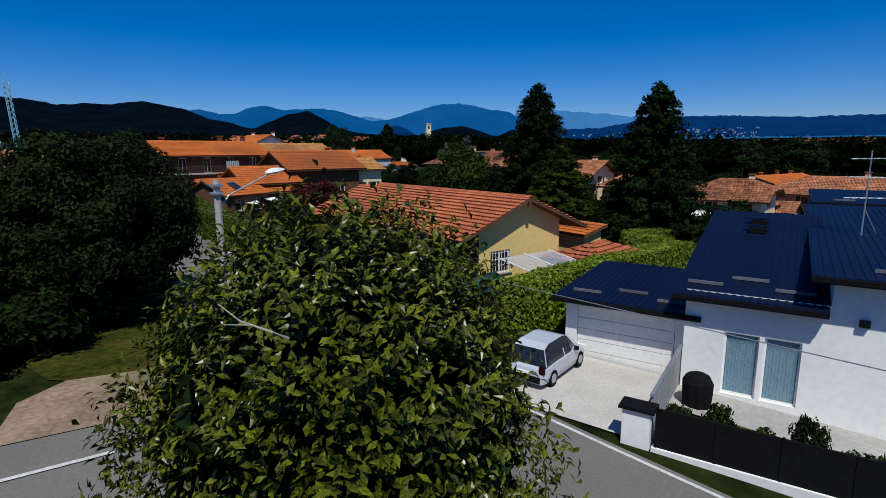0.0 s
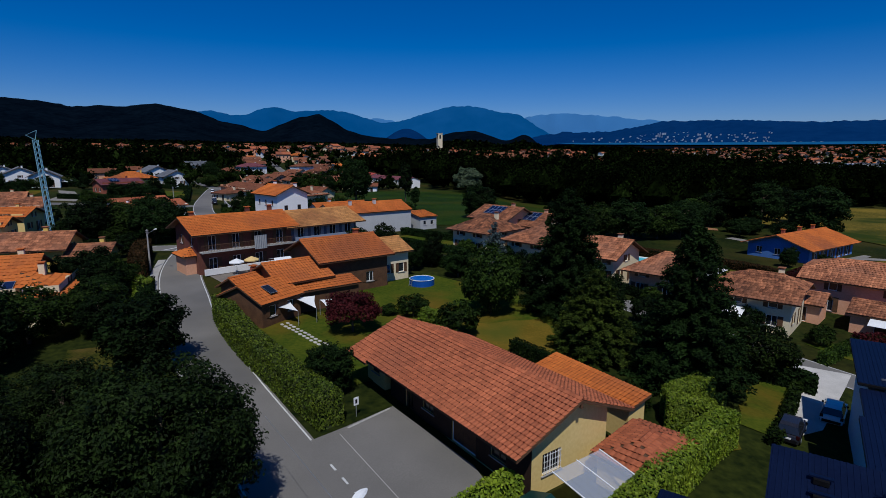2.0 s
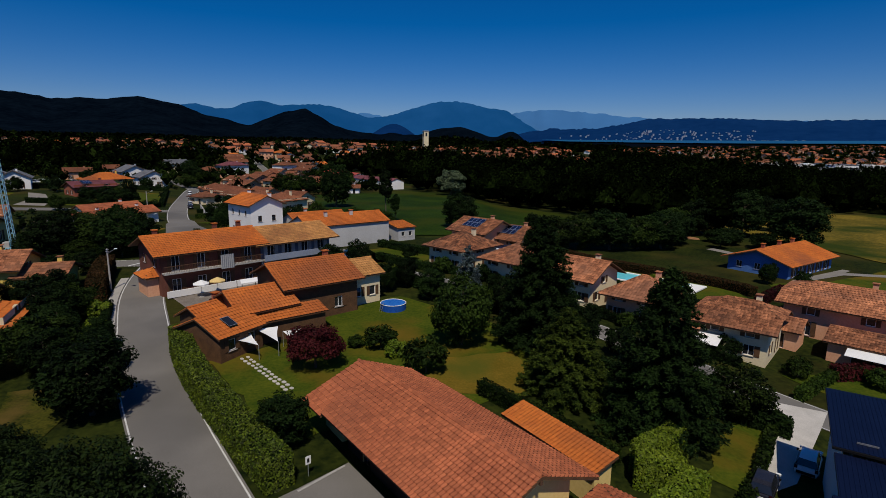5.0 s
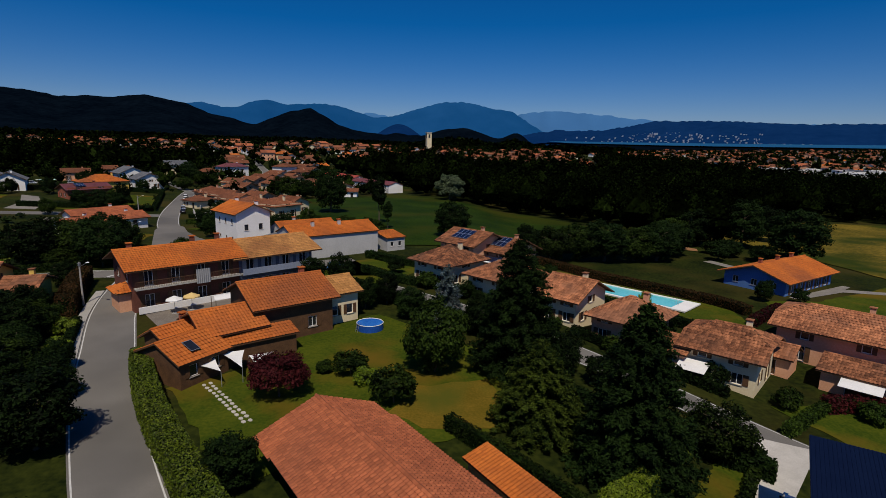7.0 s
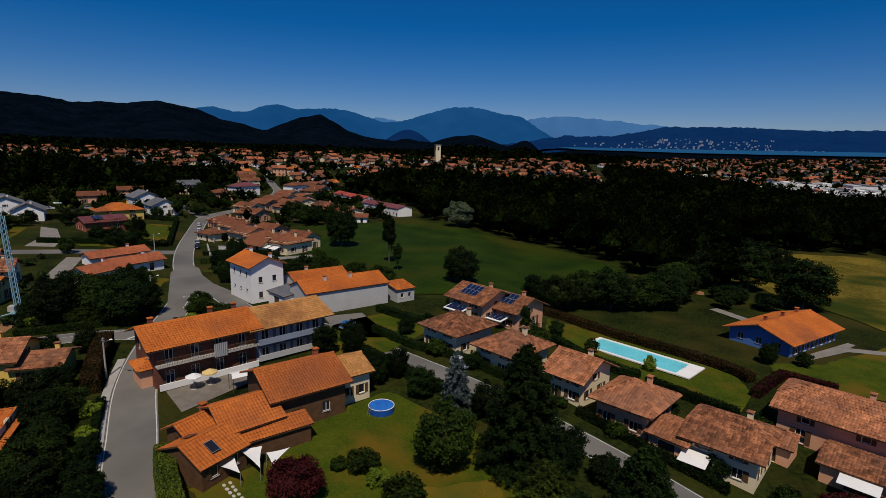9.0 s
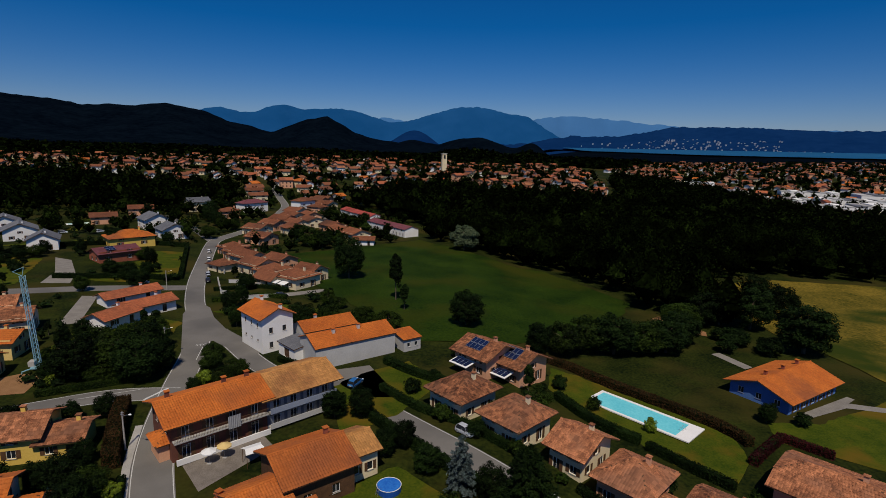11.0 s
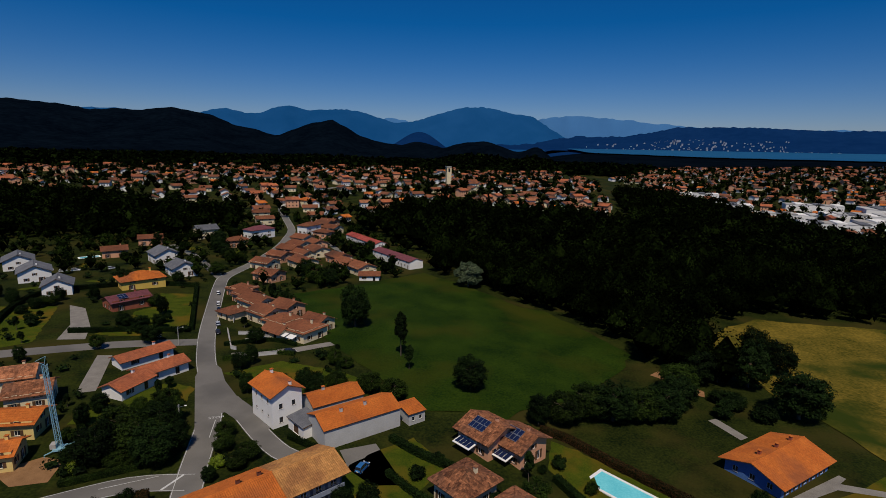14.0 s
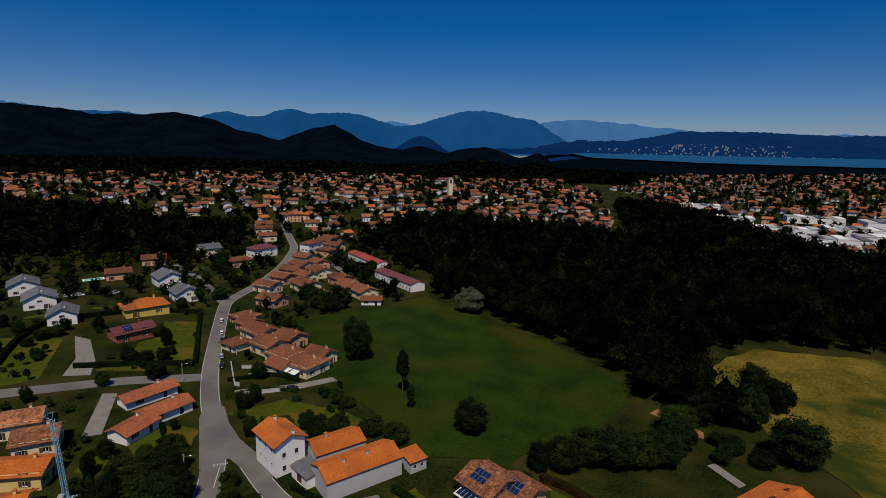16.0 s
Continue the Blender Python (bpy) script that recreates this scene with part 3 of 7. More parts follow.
def places(L, W):
    return {
        "S": (L, lambda a, k, z: (a, -W / 2 + k, z)),
        "N": (L, lambda a, k, z: (-a, W / 2 - k, z)),
        "E": (W, lambda a, k, z: (L / 2 - k, a, z)),
        "W": (W, lambda a, k, z: (-L / 2 + k, -a, z)),
    }


def house(name, label, x, y, rz, L, W, eave, rise, wall, tiles, kind="gable", ov=0.7, wins=(), chimneys=(), tw=0.36, tl=0.5, z=None, group="", category="house", single=None):
    """A house: walls with real openings, tiled roof, windows and doors with frames, shutters, and chimneys. wins: side, place along, sill, width, height, look."""
    h = thing(name, x, y, rz, z, label, category, group)
    sides = places(L, W)
    m = Mesh()
    for sd, (wd, pl) in sides.items():
        holes = [(u - w / 2, u + w / 2, s, s + hh) for q, u, s, w, hh, look_ in wins if q == sd]
        wall_side(m, wd, -0.9, eave, holes, pl)
    if kind in ("gable", "half"):
        for sg in (-1, 1):
            t = 1.0 if kind == "gable" else 0.5
            g = [(sg * L / 2, -W / 2, eave), (sg * L / 2, W / 2, eave), (sg * L / 2, W / 2 * (1 - t), eave + rise * t - 0.03), (sg * L / 2, -W / 2 * (1 - t), eave + rise * t - 0.03)]
            m.face(*(g if kind == "half" else g[:3]))
    elif kind == "shed":
        for sg in (-1, 1):
            m.face((sg * L / 2, -W / 2, eave), (sg * L / 2, W / 2, eave), (sg * L / 2, W / 2, eave + rise - 0.03))
        m.face((-L / 2, W / 2, eave), (L / 2, W / 2, eave), (L / 2, W / 2, eave + rise - 0.03), (-L / 2, W / 2, eave + rise - 0.03))
    m.done("wall", wall, h)
    roof(h, L, W, eave, rise, tiles, kind, ov, tw, tl, single)
    for q, u, s, w, hh, look_ in wins:
        pl = sides[q][1]
        a, b, c, d = u - w / 2, u + w / 2, s, s + hh
        fm = Mesh()
        frame_of(fm, pl, a, b, c, d, 0.1, 0.17, 0.07)
        if w > 1.0 and look_ != "garage":
            board(fm, pl, u - 0.035, u + 0.035, c + 0.07, d - 0.07, 0.1, 0.17)
        win = fm.done("door" if s < 0.2 else "window", M["wood"] if look_ == "wood" else M["white"], h)
        pane = Mesh()
        board(pane, pl, a + 0.06, b - 0.06, c + 0.06, d - 0.06, 0.125, 0.145)
        pane.done("pane" if look_ != "garage" else "panel", M["dark"] if look_ != "garage" else M["wood"], win)
        if s >= 0.2:
            sill = Mesh()
            board(sill, pl, a - 0.1, b + 0.1, c - 0.07, c - 0.01, -0.09, 0.1)
            sill.done("sill", M["concrete"], win)
        if look_ in SHUTTERS:
            for e, f in ((a - w / 2 - 0.02, a - 0.02), (b + 0.02, b + w / 2 + 0.02)):
                sh = Mesh()
                board(sh, pl, e, f, c, d, -0.055, -0.012)
                sh.done("shutter", SHUTTERS[look_], win)
    for u, v in chimneys:
        top = eave + rise * (1 - abs(v) / (W / 2)) if kind != "shed" else eave + rise * 0.5
        ch = Mesh().box(u - 0.3, v - 0.3, top - 0.7, u + 0.3, v + 0.3, top + 0.9).done("chimney", M["brick"] if wall in (M["blue_wall"], M["wood"]) else wall, h)
        Mesh().box(u - 0.42, v - 0.42, top + 1.05, u + 0.42, v + 0.42, top + 1.13).box(u - 0.25, v - 0.25, top + 0.9, u + 0.25, v + 0.25, top + 1.05).done("chimney_cap", tiles, ch)
    return h


SHUTTERS = {"green": surface("green_shutter", (0.03, 0.08, 0.05), (0.05, 0.11, 0.07), 1, 0.7, 8), "brown": M["wood"], "grey": surface("grey_shutter", (0.25, 0.26, 0.27), (0.33, 0.34, 0.35), 1, 0.7, 8)}


def row_of(side, n, L, sill, w, hh, look_="brown"):
    return [(side, (i + 0.5) * L / n - L / 2, sill, w, hh, look_) for i in range(n)]


# barn-like house beside the yard
B = house("barn_house", "long low house with weathered clay-tile roof beside an asphalt yard", -0.15, 37.76, 126.3, 15.5, 6.4, 3.92, 1.28, M["ochre"], M["tile"], "gable", (0.7, 1.8),
          [("W", -1.6, 1.0, 1.5, 1.3, "plain"), ("N", -5.0, 0.0, 1.1, 2.1, "wood"), ("N", -2.5, 0.9, 1.4, 1.3, "wood"), ("N", 1.6, 0.0, 2.6, 2.4, "garage"), ("N", 5.0, 0.9, 1.4, 1.3, "wood"), ("S", -4, 0.9, 1.4, 1.3, "brown"), ("S", 3, 0.9, 1.4, 1.3, "brown")], (), 0.3, 0.36, single=[])
# thin dark brown sheet added over the ochre wall on the yard side
clad = Mesh()
wall_side(clad, 15.56, 0.0, 3.9, [(-5.55, -4.45, 0.0, 2.1), (-3.2, -1.8, 0.9, 2.2), (0.3, 2.9, 0.0, 2.4), (4.3, 5.7, 0.9, 2.2)], places(15.5, 6.48)["N"][1], 0.05)
clad.done("timber_cladding", surface("dark_brown_facing", (0.02, 0.011, 0.007), (0.04, 0.02, 0.012), 1.2, 0.8, 12, 0.1), B, "dark brown timber boards under the eave")
bars = Mesh()
for i in range(7):
    bars.box(-7.82, 0.92 + i * 0.22, 1.0, -7.8, 0.94 + i * 0.22, 2.3)
for i in range(4):
    bars.box(-7.83, 0.86, 1.1 + i * 0.36, -7.81, 2.34, 1.12 + i * 0.36)
bars.done("window_grille", M["cloth"], B)
Mesh().box(-8.44, -0.1, 4.7, -8.3, 0.1, 5.02).done("verge_board", M["wood"], B)
house("barn_wing", "lower tile-roofed wing at the long house's end", -6.2, 45.9, 126.3, 2.9, 6.4, 3.4, 1.28, M["ochre"], M["tile"], "gable", (0.25, 1.8), [("N", 0, 0.9, 1.2, 1.2, "wood")], (), 0.3, 0.42, category="house wing")


# the other near houses
TO, TB, TC, TH, TS, TV = M["tile_orange"], M["tile_brown"], M["tile"], M["tile_ochre"], M["slate"], M["tile_village"]
# both long houses: wall colours darkened to hold the shade below eaves and balconies
LONG_A = house("long_house", "long two-storey house with orange tile roof and timber balcony", -37.0, 86.0, 44, 14.5, 9.6, 6.2, 1.7, surface("shaded_brick", (0.11, 0.04, 0.026), (0.17, 0.06, 0.04), 0.6, 0.9, 8, 0.1), TO, "gable", 1.1,
      row_of("S", 4, 14, 0.0, 1.2, 2.2, "brown") + row_of("S", 4, 14, 3.4, 1.1, 2.1, "brown") + row_of("N", 5, 14, 3.8, 1.0, 1.4, "brown") + row_of("W", 2, 9, 3.8, 1.0, 1.3, "brown"), [(-5.8, 1.5), (2.5, 0.5), (6.2, 0.4)])
LONG_B = house("long_house", "two-storey house end with ochre tile roof and pale balconies", -27.3, 95.4, 44, 12.4, 9.6, 6.0, 1.6, surface("shaded_blue_grey_plaster", (0.08, 0.1, 0.14), (0.12, 0.14, 0.19), 0.3, 0.9, 5, 0.08), TH, "gable", 1.3,
      row_of("S", 4, 12, 0.0, 1.2, 2.2, "grey") + row_of("S", 4, 12, 3.3, 1.2, 2.1, "grey"), [])
house("porch", "small tiled porch at the long house's gable", -41.0, 80.2, 44, 3.6, 4.2, 2.9, 0.8, M["pink"], TO, "hip", 0.5, [], [], category="porch")
house("grey_workshop", "grey plastered workshop with orange tile roof", -22.0, 121.0, 38, 19.0, 9.0, 4.8, 1.7, M["grey_wall"], TO, "gable", 0.3, row_of("N", 4, 18, 2.6, 1.2, 1.2, ""), [(-4, -1), (2, -1)])
house("grey_workshop", "lower workshop wing with orange tile roof", -29.5, 130.0, 38, 13.0, 8.0, 4.2, 1.5, M["grey_wall"], TO, "gable", 0.3, [], [(-2, 1)])
house("workshop_lean_to", "low grey lean-to with tile roof", -9.4, 126.8, 38, 4.5, 5.0, 3.0, 0.8, M["grey_wall"], TO, "shed", 0.3, row_of("S", 2, 4, 1.0, 0.8, 1.0, ""), [], category="shed")
house("grey_shed", "small shed with grey sheet roof beside the white house", -33.5, 119.8, -44, 7.0, 4.6, 2.9, 0.6, M["white"], TS, "shed", 0.3, [("S", 0, 0, 2.4, 2.2, "garage")], [], category="shed")
house("white_house", "tall white three-storey house with orange tile roof", -42.0, 125.8, -44, 10.4, 7.6, 8.3, 1.7, M["white"], TO, "gable", 0.7,
      row_of("S", 3, 9, 2.4, 0.8, 0.6, "wood") + row_of("S", 3, 9, 5.6, 0.75, 1.2, "wood") + row_of("E", 2, 6.5, 1.0, 0.9, 1.4, "wood") + row_of("E", 2, 6.5, 4.4, 0.9, 1.3, "wood"), [(4.8, 1), (-4, 0.8)])
# dark wood colour on the garden houses' walls stands in for eave shade
house("garden_house", "house with steep orange tile roof by the garden", -17.9, 73.6, 39, 9.4, 9.6, 4.7, 1.9, M["wood"], TO, "gable", 0.8, row_of("S", 2, 8, 1, 1.1, 1.3, "brown"), [(3.5, 1.5)])
house("garden_house", "small house with ochre tile roof", -12.6, 78.2, 39, 4.6, 6.6, 4.2, 1.3, M["cream"], TH, "gable", 0.6, row_of("S", 2, 4.4, 1, 0.9, 1.3, "brown"), [])
house("garden_house", "low house with orange tile roof by the terrace", -22.3, 66.4, 43, 6.0, 7.2, 3.5, 1.5, M["wood"], TO, "gable", 0.7, row_of("S", 2, 6, 1, 1.0, 1.2, "brown"), [])
house("garden_house", "low tiled outbuilding with skylights at the road's edge", -23.9, 60.2, 60, 5.4, 6.6, 2.7, 1.4, M["wood"], TO, "gable", 0.35, row_of("S", 2, 5, 0.9, 0.9, 1.2, "brown"), [])
house("garden_house", "low tiled outbuilding with chimney at the road's edge", -26.7, 64.8, 60, 5.2, 4.2, 2.6, 1.1, M["wood"], TO, "gable", 0.5, [("W", 0, 0.0, 1.0, 2.0, "wood")], [(1.2, 0.8)])
house("covered_walk", "long narrow tiled lean-to roof", -18.0, 64.2, 38, 8.6, 2.2, 2.5, 0.5, M["wood"], TO, "shed", 0.3, [], [], category="lean-to")


def villa_windows(L, W):
    return [("S", -L * 0.28, 0.2, 1.2, 2.0, "brown"), ("S", L * 0.25, 0.9, 1.2, 1.3, "brown"), ("S", -L * 0.25, 3.1, 1.0, 1.1, "brown"), ("S", L * 0.25, 3.1, 1.0, 1.1, "brown"),
            ("E", -W * 0.25, 0.9, 1.0, 1.3, "brown"), ("E", W * 0.2, 0.1, 1.1, 2.1, "brown"), ("E", 0, 3.2, 0.9, 1.0, "brown"), ("W", -W * 0.2, 0.9, 1.0, 1.3, "brown"), ("W", W * 0.2, 0.9, 1.0, 1.3, "brown")]


for x, y, rz, L, W, e, wm, kd, lb in ((3.6, 97.6, -45, 7.8, 8.8, 4.5, "cream", "hip", "cream villa with hipped brown tile roof"), (12.4, 90.2, -45, 7.6, 8.6, 4.5, "cream", "hip", "cream villa with mottled hipped tile roof"), (21.6, 83.4, -45, 5.6, 8.0, 4.5, "cream", "gable", "cream villa half hidden by a conifer"),
                                      (27.8, 76.9, -43, 7.0, 8.2, 4.3, "pink", "hip", "salmon-pink villa with mottled brown tile roof"), (37.4, 69.6, -41, 7.6, 9.2, 4.5, "cream", "half", "cream villa with awning and brown tile roof"), (8.6, 117.0, -45, 9.0, 9.5, 4.6, "pink", "gable", "villa with solar panels on brown tile roof"), (15.5, 115.5, -45, 8.0, 9.0, 4.4, "pink", "gable", "red-brown villa with solar panels on its roof"), (56.5, 77.0, -45, 13.0, 11.5, 4.8, "pink", "half", "large pink villa with mottled tile roof")):
    house("villa", lb + " in its garden", x, y, rz, L, W, e, 1.9, M[wm], TB, kd, 1.0, villa_windows(L, W), [(L * 0.2, 1)], 0.4, 0.55, group="villas along the street")
for x, y, rz, L, W, lb in ((31.4, 71.4, -45, 4.6, 6.0, "low garage wing with brown tile roof beside a villa"), (44.6, 73.0, -45, 5.0, 4.2, "small tiled porch between two villas"), (52.0, 67.4, -45, 7.0, 6.5, "low tiled wing of the large pink villa")):
    house("villa_wing", lb, x, y, rz, L, W, 2.7, 1.0, M["pink"], TB, "gable", 0.5, [("S", 0, 0.0, 2.2, 2.0, "garage")], [], 0.4, 0.55, category="house wing")
house("blue_house", "single-storey blue house with broad orange tile roof", 72.96, 117.86, 33.5, 19.7, 11.96, 3.03, 2.02, M["blue_wall"], TO, "gable", 1.1, row_of("W", 3, 11, 0.9, 1.2, 1.3, "") + row_of("S", 5, 18, 0.1, 1.4, 2.1, "brown"), [(-5, 1.5), (1, 1), (7, 1)], 0.42, 0.6)
YELLOW = surface("yellow_plaster", (0.62, 0.42, 0.08), (0.72, 0.5, 0.12), 0.3, 0.9, 5, 0.08)
PURPLE = surface("dark_red_tile", (0.13, 0.04, 0.05), (0.2, 0.06, 0.07), 0.5, 0.8, 5, 0.1, 0.2)
for x, y, rz, L, W, e, r, wm, t, kd, lb in (
        (-85.0, 135.4, 74, 10, 6.6, 2.9, 1.3, M["white"], TC, "gable", "white gabled bungalow with red-brown tile roof"), (-82.6, 146.0, 58, 13, 6.5, 2.9, 1.2, M["white"], TC, "gable", "long wing of the white bungalow"), (-92.5, 154.5, 57, 15, 6, 2.7, 1.1, M["white"], TC, "gable", "low white garage row with red tile roof"),
        (-127, 201.6, 54, 14, 9, 3.6, 1.6, M["brick"], PURPLE, "gable", "red brick house with dark roof and solar panel"), (-140.1, 231.8, 44, 17, 13, 4.2, 2.4, YELLOW, TO, "hip", "yellow house with broad orange hipped roof"),
        (-216, 256, -50, 15, 12, 5.0, 2.8, M["white"], TS, "gable", "white house with grey gabled roof"), (-190, 234, -50, 15, 12, 4.8, 2.8, M["white"], TS, "gable", "white house with grey gabled roof"), (-163, 213, -56, 12, 10, 4.4, 2.6, M["white"], TS, "gable", "white house with dark grey roof"),
        (-157, 281, -45, 15, 12, 5.2, 2.8, M["white"], TS, "gable", "white house with dark grey gabled roof"), (-135, 257, -45, 12, 11, 4.6, 2.6, M["white"], TS, "gable", "white house with dark grey porch roof"), (-170, 355, 45, 13, 11, 6.2, 2.4, M["cream"], TS, "gable", "beige house at the wood's edge"), (-138, 366, 55, 18, 10, 6.0, 2.0, M["white"], PURPLE, "hip", "long white house with dark hipped roof"),
        (-114, 132.5, 28, 11, 9, 4.0, 1.8, M["cream"], TB, "gable", "house with mottled brown tile roof"), (-103.5, 126.0, 28, 9, 9, 4.0, 1.8, M["cream"], TB, "gable", "house with mottled brown tile roof by the crane"), (-98, 113.5, 12, 13, 8, 3.8, 1.4, M["ochre"], TO, "gable", "low house with bright orange roof"), (-91.5, 101.5, 20, 9, 7, 3.6, 1.3, M["ochre"], TO, "gable", "low house with bright orange roof and white chimney"),
        (-66.0, 78.6, 18, 14, 8.5, 4.2, 1.7, YELLOW, TB, "gable", "yellow house with weathered brown tile roof"), (-56.6, 80.6, 18, 5.5, 6.5, 3.0, 1.0, YELLOW, TB, "gable", "low wing with weathered brown tile roof"), (-51.5, 59.6, 24, 11, 9.5, 3.4, 1.7, M["cream"], TO, "hip", "house with orange tile roof and solar panels"), (-55.5, 63.4, 24, 7, 7, 4.6, 1.3, M["cream"], TO, "gable", "upper part of a house with orange roof"),
        (-80.5, 213, -38, 14, 10, 3.9, 1.9, M["cream"], TV, "gable", "terraced house with brown tile roof and porch"), (-85, 200, -32, 8, 8, 2.9, 1.4, M["cream"], TV, "hip", "low terraced house with hipped roof"), (-71.5, 199, -35, 11, 10, 3.9, 1.9, M["cream"], TV, "gable", "terraced house with brown tile roof"), (-62, 189.5, -33, 11, 10, 3.9, 1.9, M["cream"], TV, "hip", "terraced house with brown tile roof"), (-52, 181.5, -30, 11, 11, 3.9, 2.0, M["cream"], TV, "hip", "terraced house with white awnings"),
        (-104, 285, -24, 12, 10, 3.9, 1.9, M["cream"], TV, "gable", "village house with brown tile roof"), (-93, 261, -24, 12, 10, 3.9, 1.9, M["pink"], TV, "gable", "village house with brown tile roof"), (-86, 294, -44, 15, 11, 4.2, 1.9, M["cream"], TV, "gable", "village house with brown tile roof"), (-87, 327, -50, 15, 11, 4.2, 1.9, M["cream"], TV, "gable", "village house with brown tile roof"), (-62, 296, -50, 13, 11, 4.0, 2.0, M["cream"], TV, "gable", "village house with red-brown roof by the meadow"), (-52, 286, -50, 13, 11, 4.0, 2.0, M["cream"], TV, "gable", "village house with red-brown roof by the meadow"), (-45, 272, 5, 10, 8, 2.8, 1.2, M["white"], TV, "gable", "low outbuilding with orange roof"),
        (-106, 360, -29, 12, 11, 4.2, 1.9, M["cream"], TV, "gable", "village house with brown tile roof"), (-111, 393, 64, 15, 9, 6.5, 1.9, M["white"], TV, "hip", "tall white house by the road"), (-102, 339, -35, 13, 10, 4.2, 1.9, M["cream"], TV, "gable", "village house with brown tile roof"), (-106, 416, -20, 12, 10, 4.4, 1.9, M["pink"], TV, "gable", "village house with brown tile roof"), (-92, 314, -40, 13, 9, 4.0, 1.8, M["cream"], TV, "gable", "village house with brown tile roof"), (-146, 505, -30, 15, 11, 6, 2, M["cream"], TO, "hip", "house with orange roof by the road"), (-96, 402, -30, 13, 10, 4.4, 1.9, M["cream"], TV, "gable", "village house with brown tile roof"),
        (-94, 231, -30, 10, 9, 3.6, 1.8, M["pink"], TV, "hip", "village house with weathered brown tile roof"), (-88.5, 222, -34, 9, 8, 3.8, 1.8, M["pink"], TV, "gable", "village house with weathered brown tile roof"), (-66, 207, -36, 10, 9, 4.2, 1.8, M["pink"], TV, "gable", "village house with weathered brown tile roof"), (-61, 181, -33, 9, 6, 2.8, 1.8, M["cream"], TV, "gable", "village house with weathered brown tile roof"), (-49.5, 190, -32, 9, 8, 4, 1.8, M["cream"], TV, "gable", "village house with weathered brown tile roof"), (-73, 275, -46, 12, 9, 4, 1.8, M["cream"], TV, "gable", "village house with weathered brown tile roof"), (-103, 323, -24, 12, 10, 4.4, 1.8, M["pink"], TV, "gable", "village house with weathered brown tile roof"), (-140, 334, 40, 13, 10, 4.4, 1.8, M["pink"], TV, "hip", "village house with weathered brown tile roof"), (-152, 414, 30, 13, 10, 4.6, 1.8, M["cream"], TV, "gable", "village house with weathered brown tile roof"), (-93.5, 348, -48, 12, 10, 4.2, 1.8, M["pink"], TV, "gable", "village house with weathered brown tile roof"), (-70, 311, -46, 13, 10, 4.2, 1.8, M["pink"], TV, "gable", "village house with weathered brown tile roof"), (-103, 305, -28, 12, 9, 4, 1.8, M["pink"], TV, "gable", "village house with weathered brown tile roof"), (-192, 328, 30, 13, 10, 4.4, 1.8, M["pink"], TV, "gable", "village house with weathered brown tile roof"), (-190, 290, 35, 12, 9, 4.2, 1.8, M["pink"], TV, "gable", "village house with weathered brown tile roof"), (-98, 384, -25, 12, 9, 4.4, 1.8, M["pink"], TV, "hip", "village house with weathered brown tile roof"), (-104, 424, -20, 13, 10, 4.6, 1.8, M["pink"], TV, "gable", "village house with weathered brown tile roof"), (-165, 440, 30, 13, 10, 4.6, 1.8, M["cream"], TV, "gable", "village house with weathered brown tile roof")):
    house("detached_house", lb, x, y, rz, L, W, e, r, wm, t, kd, 0.7, villa_windows(L, W) if e > 3.2 else [("S", -L * 0.25, 0.9, 1.1, 1.2, "brown"), ("S", L * 0.25, 0.0, 1.2, 2.1, "wood")], [(L * 0.25, 1)], 0.5, 0.7, group="houses of the village")
for i in range(6):
    for cx, cy, t, lb in ((-64, 365, surface("red_tile_%s" % "ab"[i % 2], (0.3, 0.05, 0.04), (0.4, 0.08, 0.06), 0.5, 0.85, 5, 0.1, 0.2), "white terraced house with bright red roof"), (-36.5, 315, PURPLE, "white terraced house with dark purple roof")):
        u = (i - 2.5) * 7.0
        house("row_house", lb, cx + u * 0.62, cy - u * 0.78, -51.5, 6.9, 9.0, 4.4, 1.5, M["white"], t, "gable", 0.3, [("S", -1.5, 0.9, 1.2, 1.3, ""), ("S", 1.6, 0.0, 1.0, 2.1, "wood"), ("S", 0, 3.0, 1.0, 1.0, "")], [], 0.5, 0.7, group="white terraced houses")
house("hut", "annex with pale clay-tile roof beside the ochre gable", 9.0, 32.0, 46, 5.2, 3.4, 2.2, 0.6, M["ochre"], TC, "hip", 0.35, [], [], 0.3, 0.42, category="annex")
house("lean_to", "long tiled lean-to along the low house", 7.6, 40.0, -57, 8.6, 1.6, 2.5, 0.4, M["ochre"], TO, "shed", 0.3, [], [], 0.3, 0.42, category="lean-to")
# ---- trees ----
def crown_mesh(name, n, spread, leaf, seed, shape):
    """Leaves scattered in clumps: spread gives a clump's centre, outward direction and size."""
    rng = np.random.default_rng(seed)
    c, out, size = spread(rng, n)
    nrm = out + rng.normal(0, 0.55, (n, 3))
    nrm /= np.linalg.norm(nrm, axis=1)[:, None]
    t = np.cross(nrm, rng.normal(0, 1, (n, 3)))
    t /= np.linalg.norm(t, axis=1)[:, None]
    b = np.cross(nrm, t)
    s = (leaf * rng.uniform(0.6, 1.3, n))[:, None]
    w = s * shape
    fold = nrm * s * 0.18
    v = np.stack([c - t * s, c - b * w + fold, c + t * s, c + b * w + fold], 1).reshape(-1, 3)
    k = np.arange(n)[:, None] * 4
    f = np.concatenate([k + [[0, 1, 2]], k + [[0, 2, 3]]])
    me = bpy.data.meshes.new(name)
    me.from_pydata(v.tolist(), [], f.tolist())
    return me


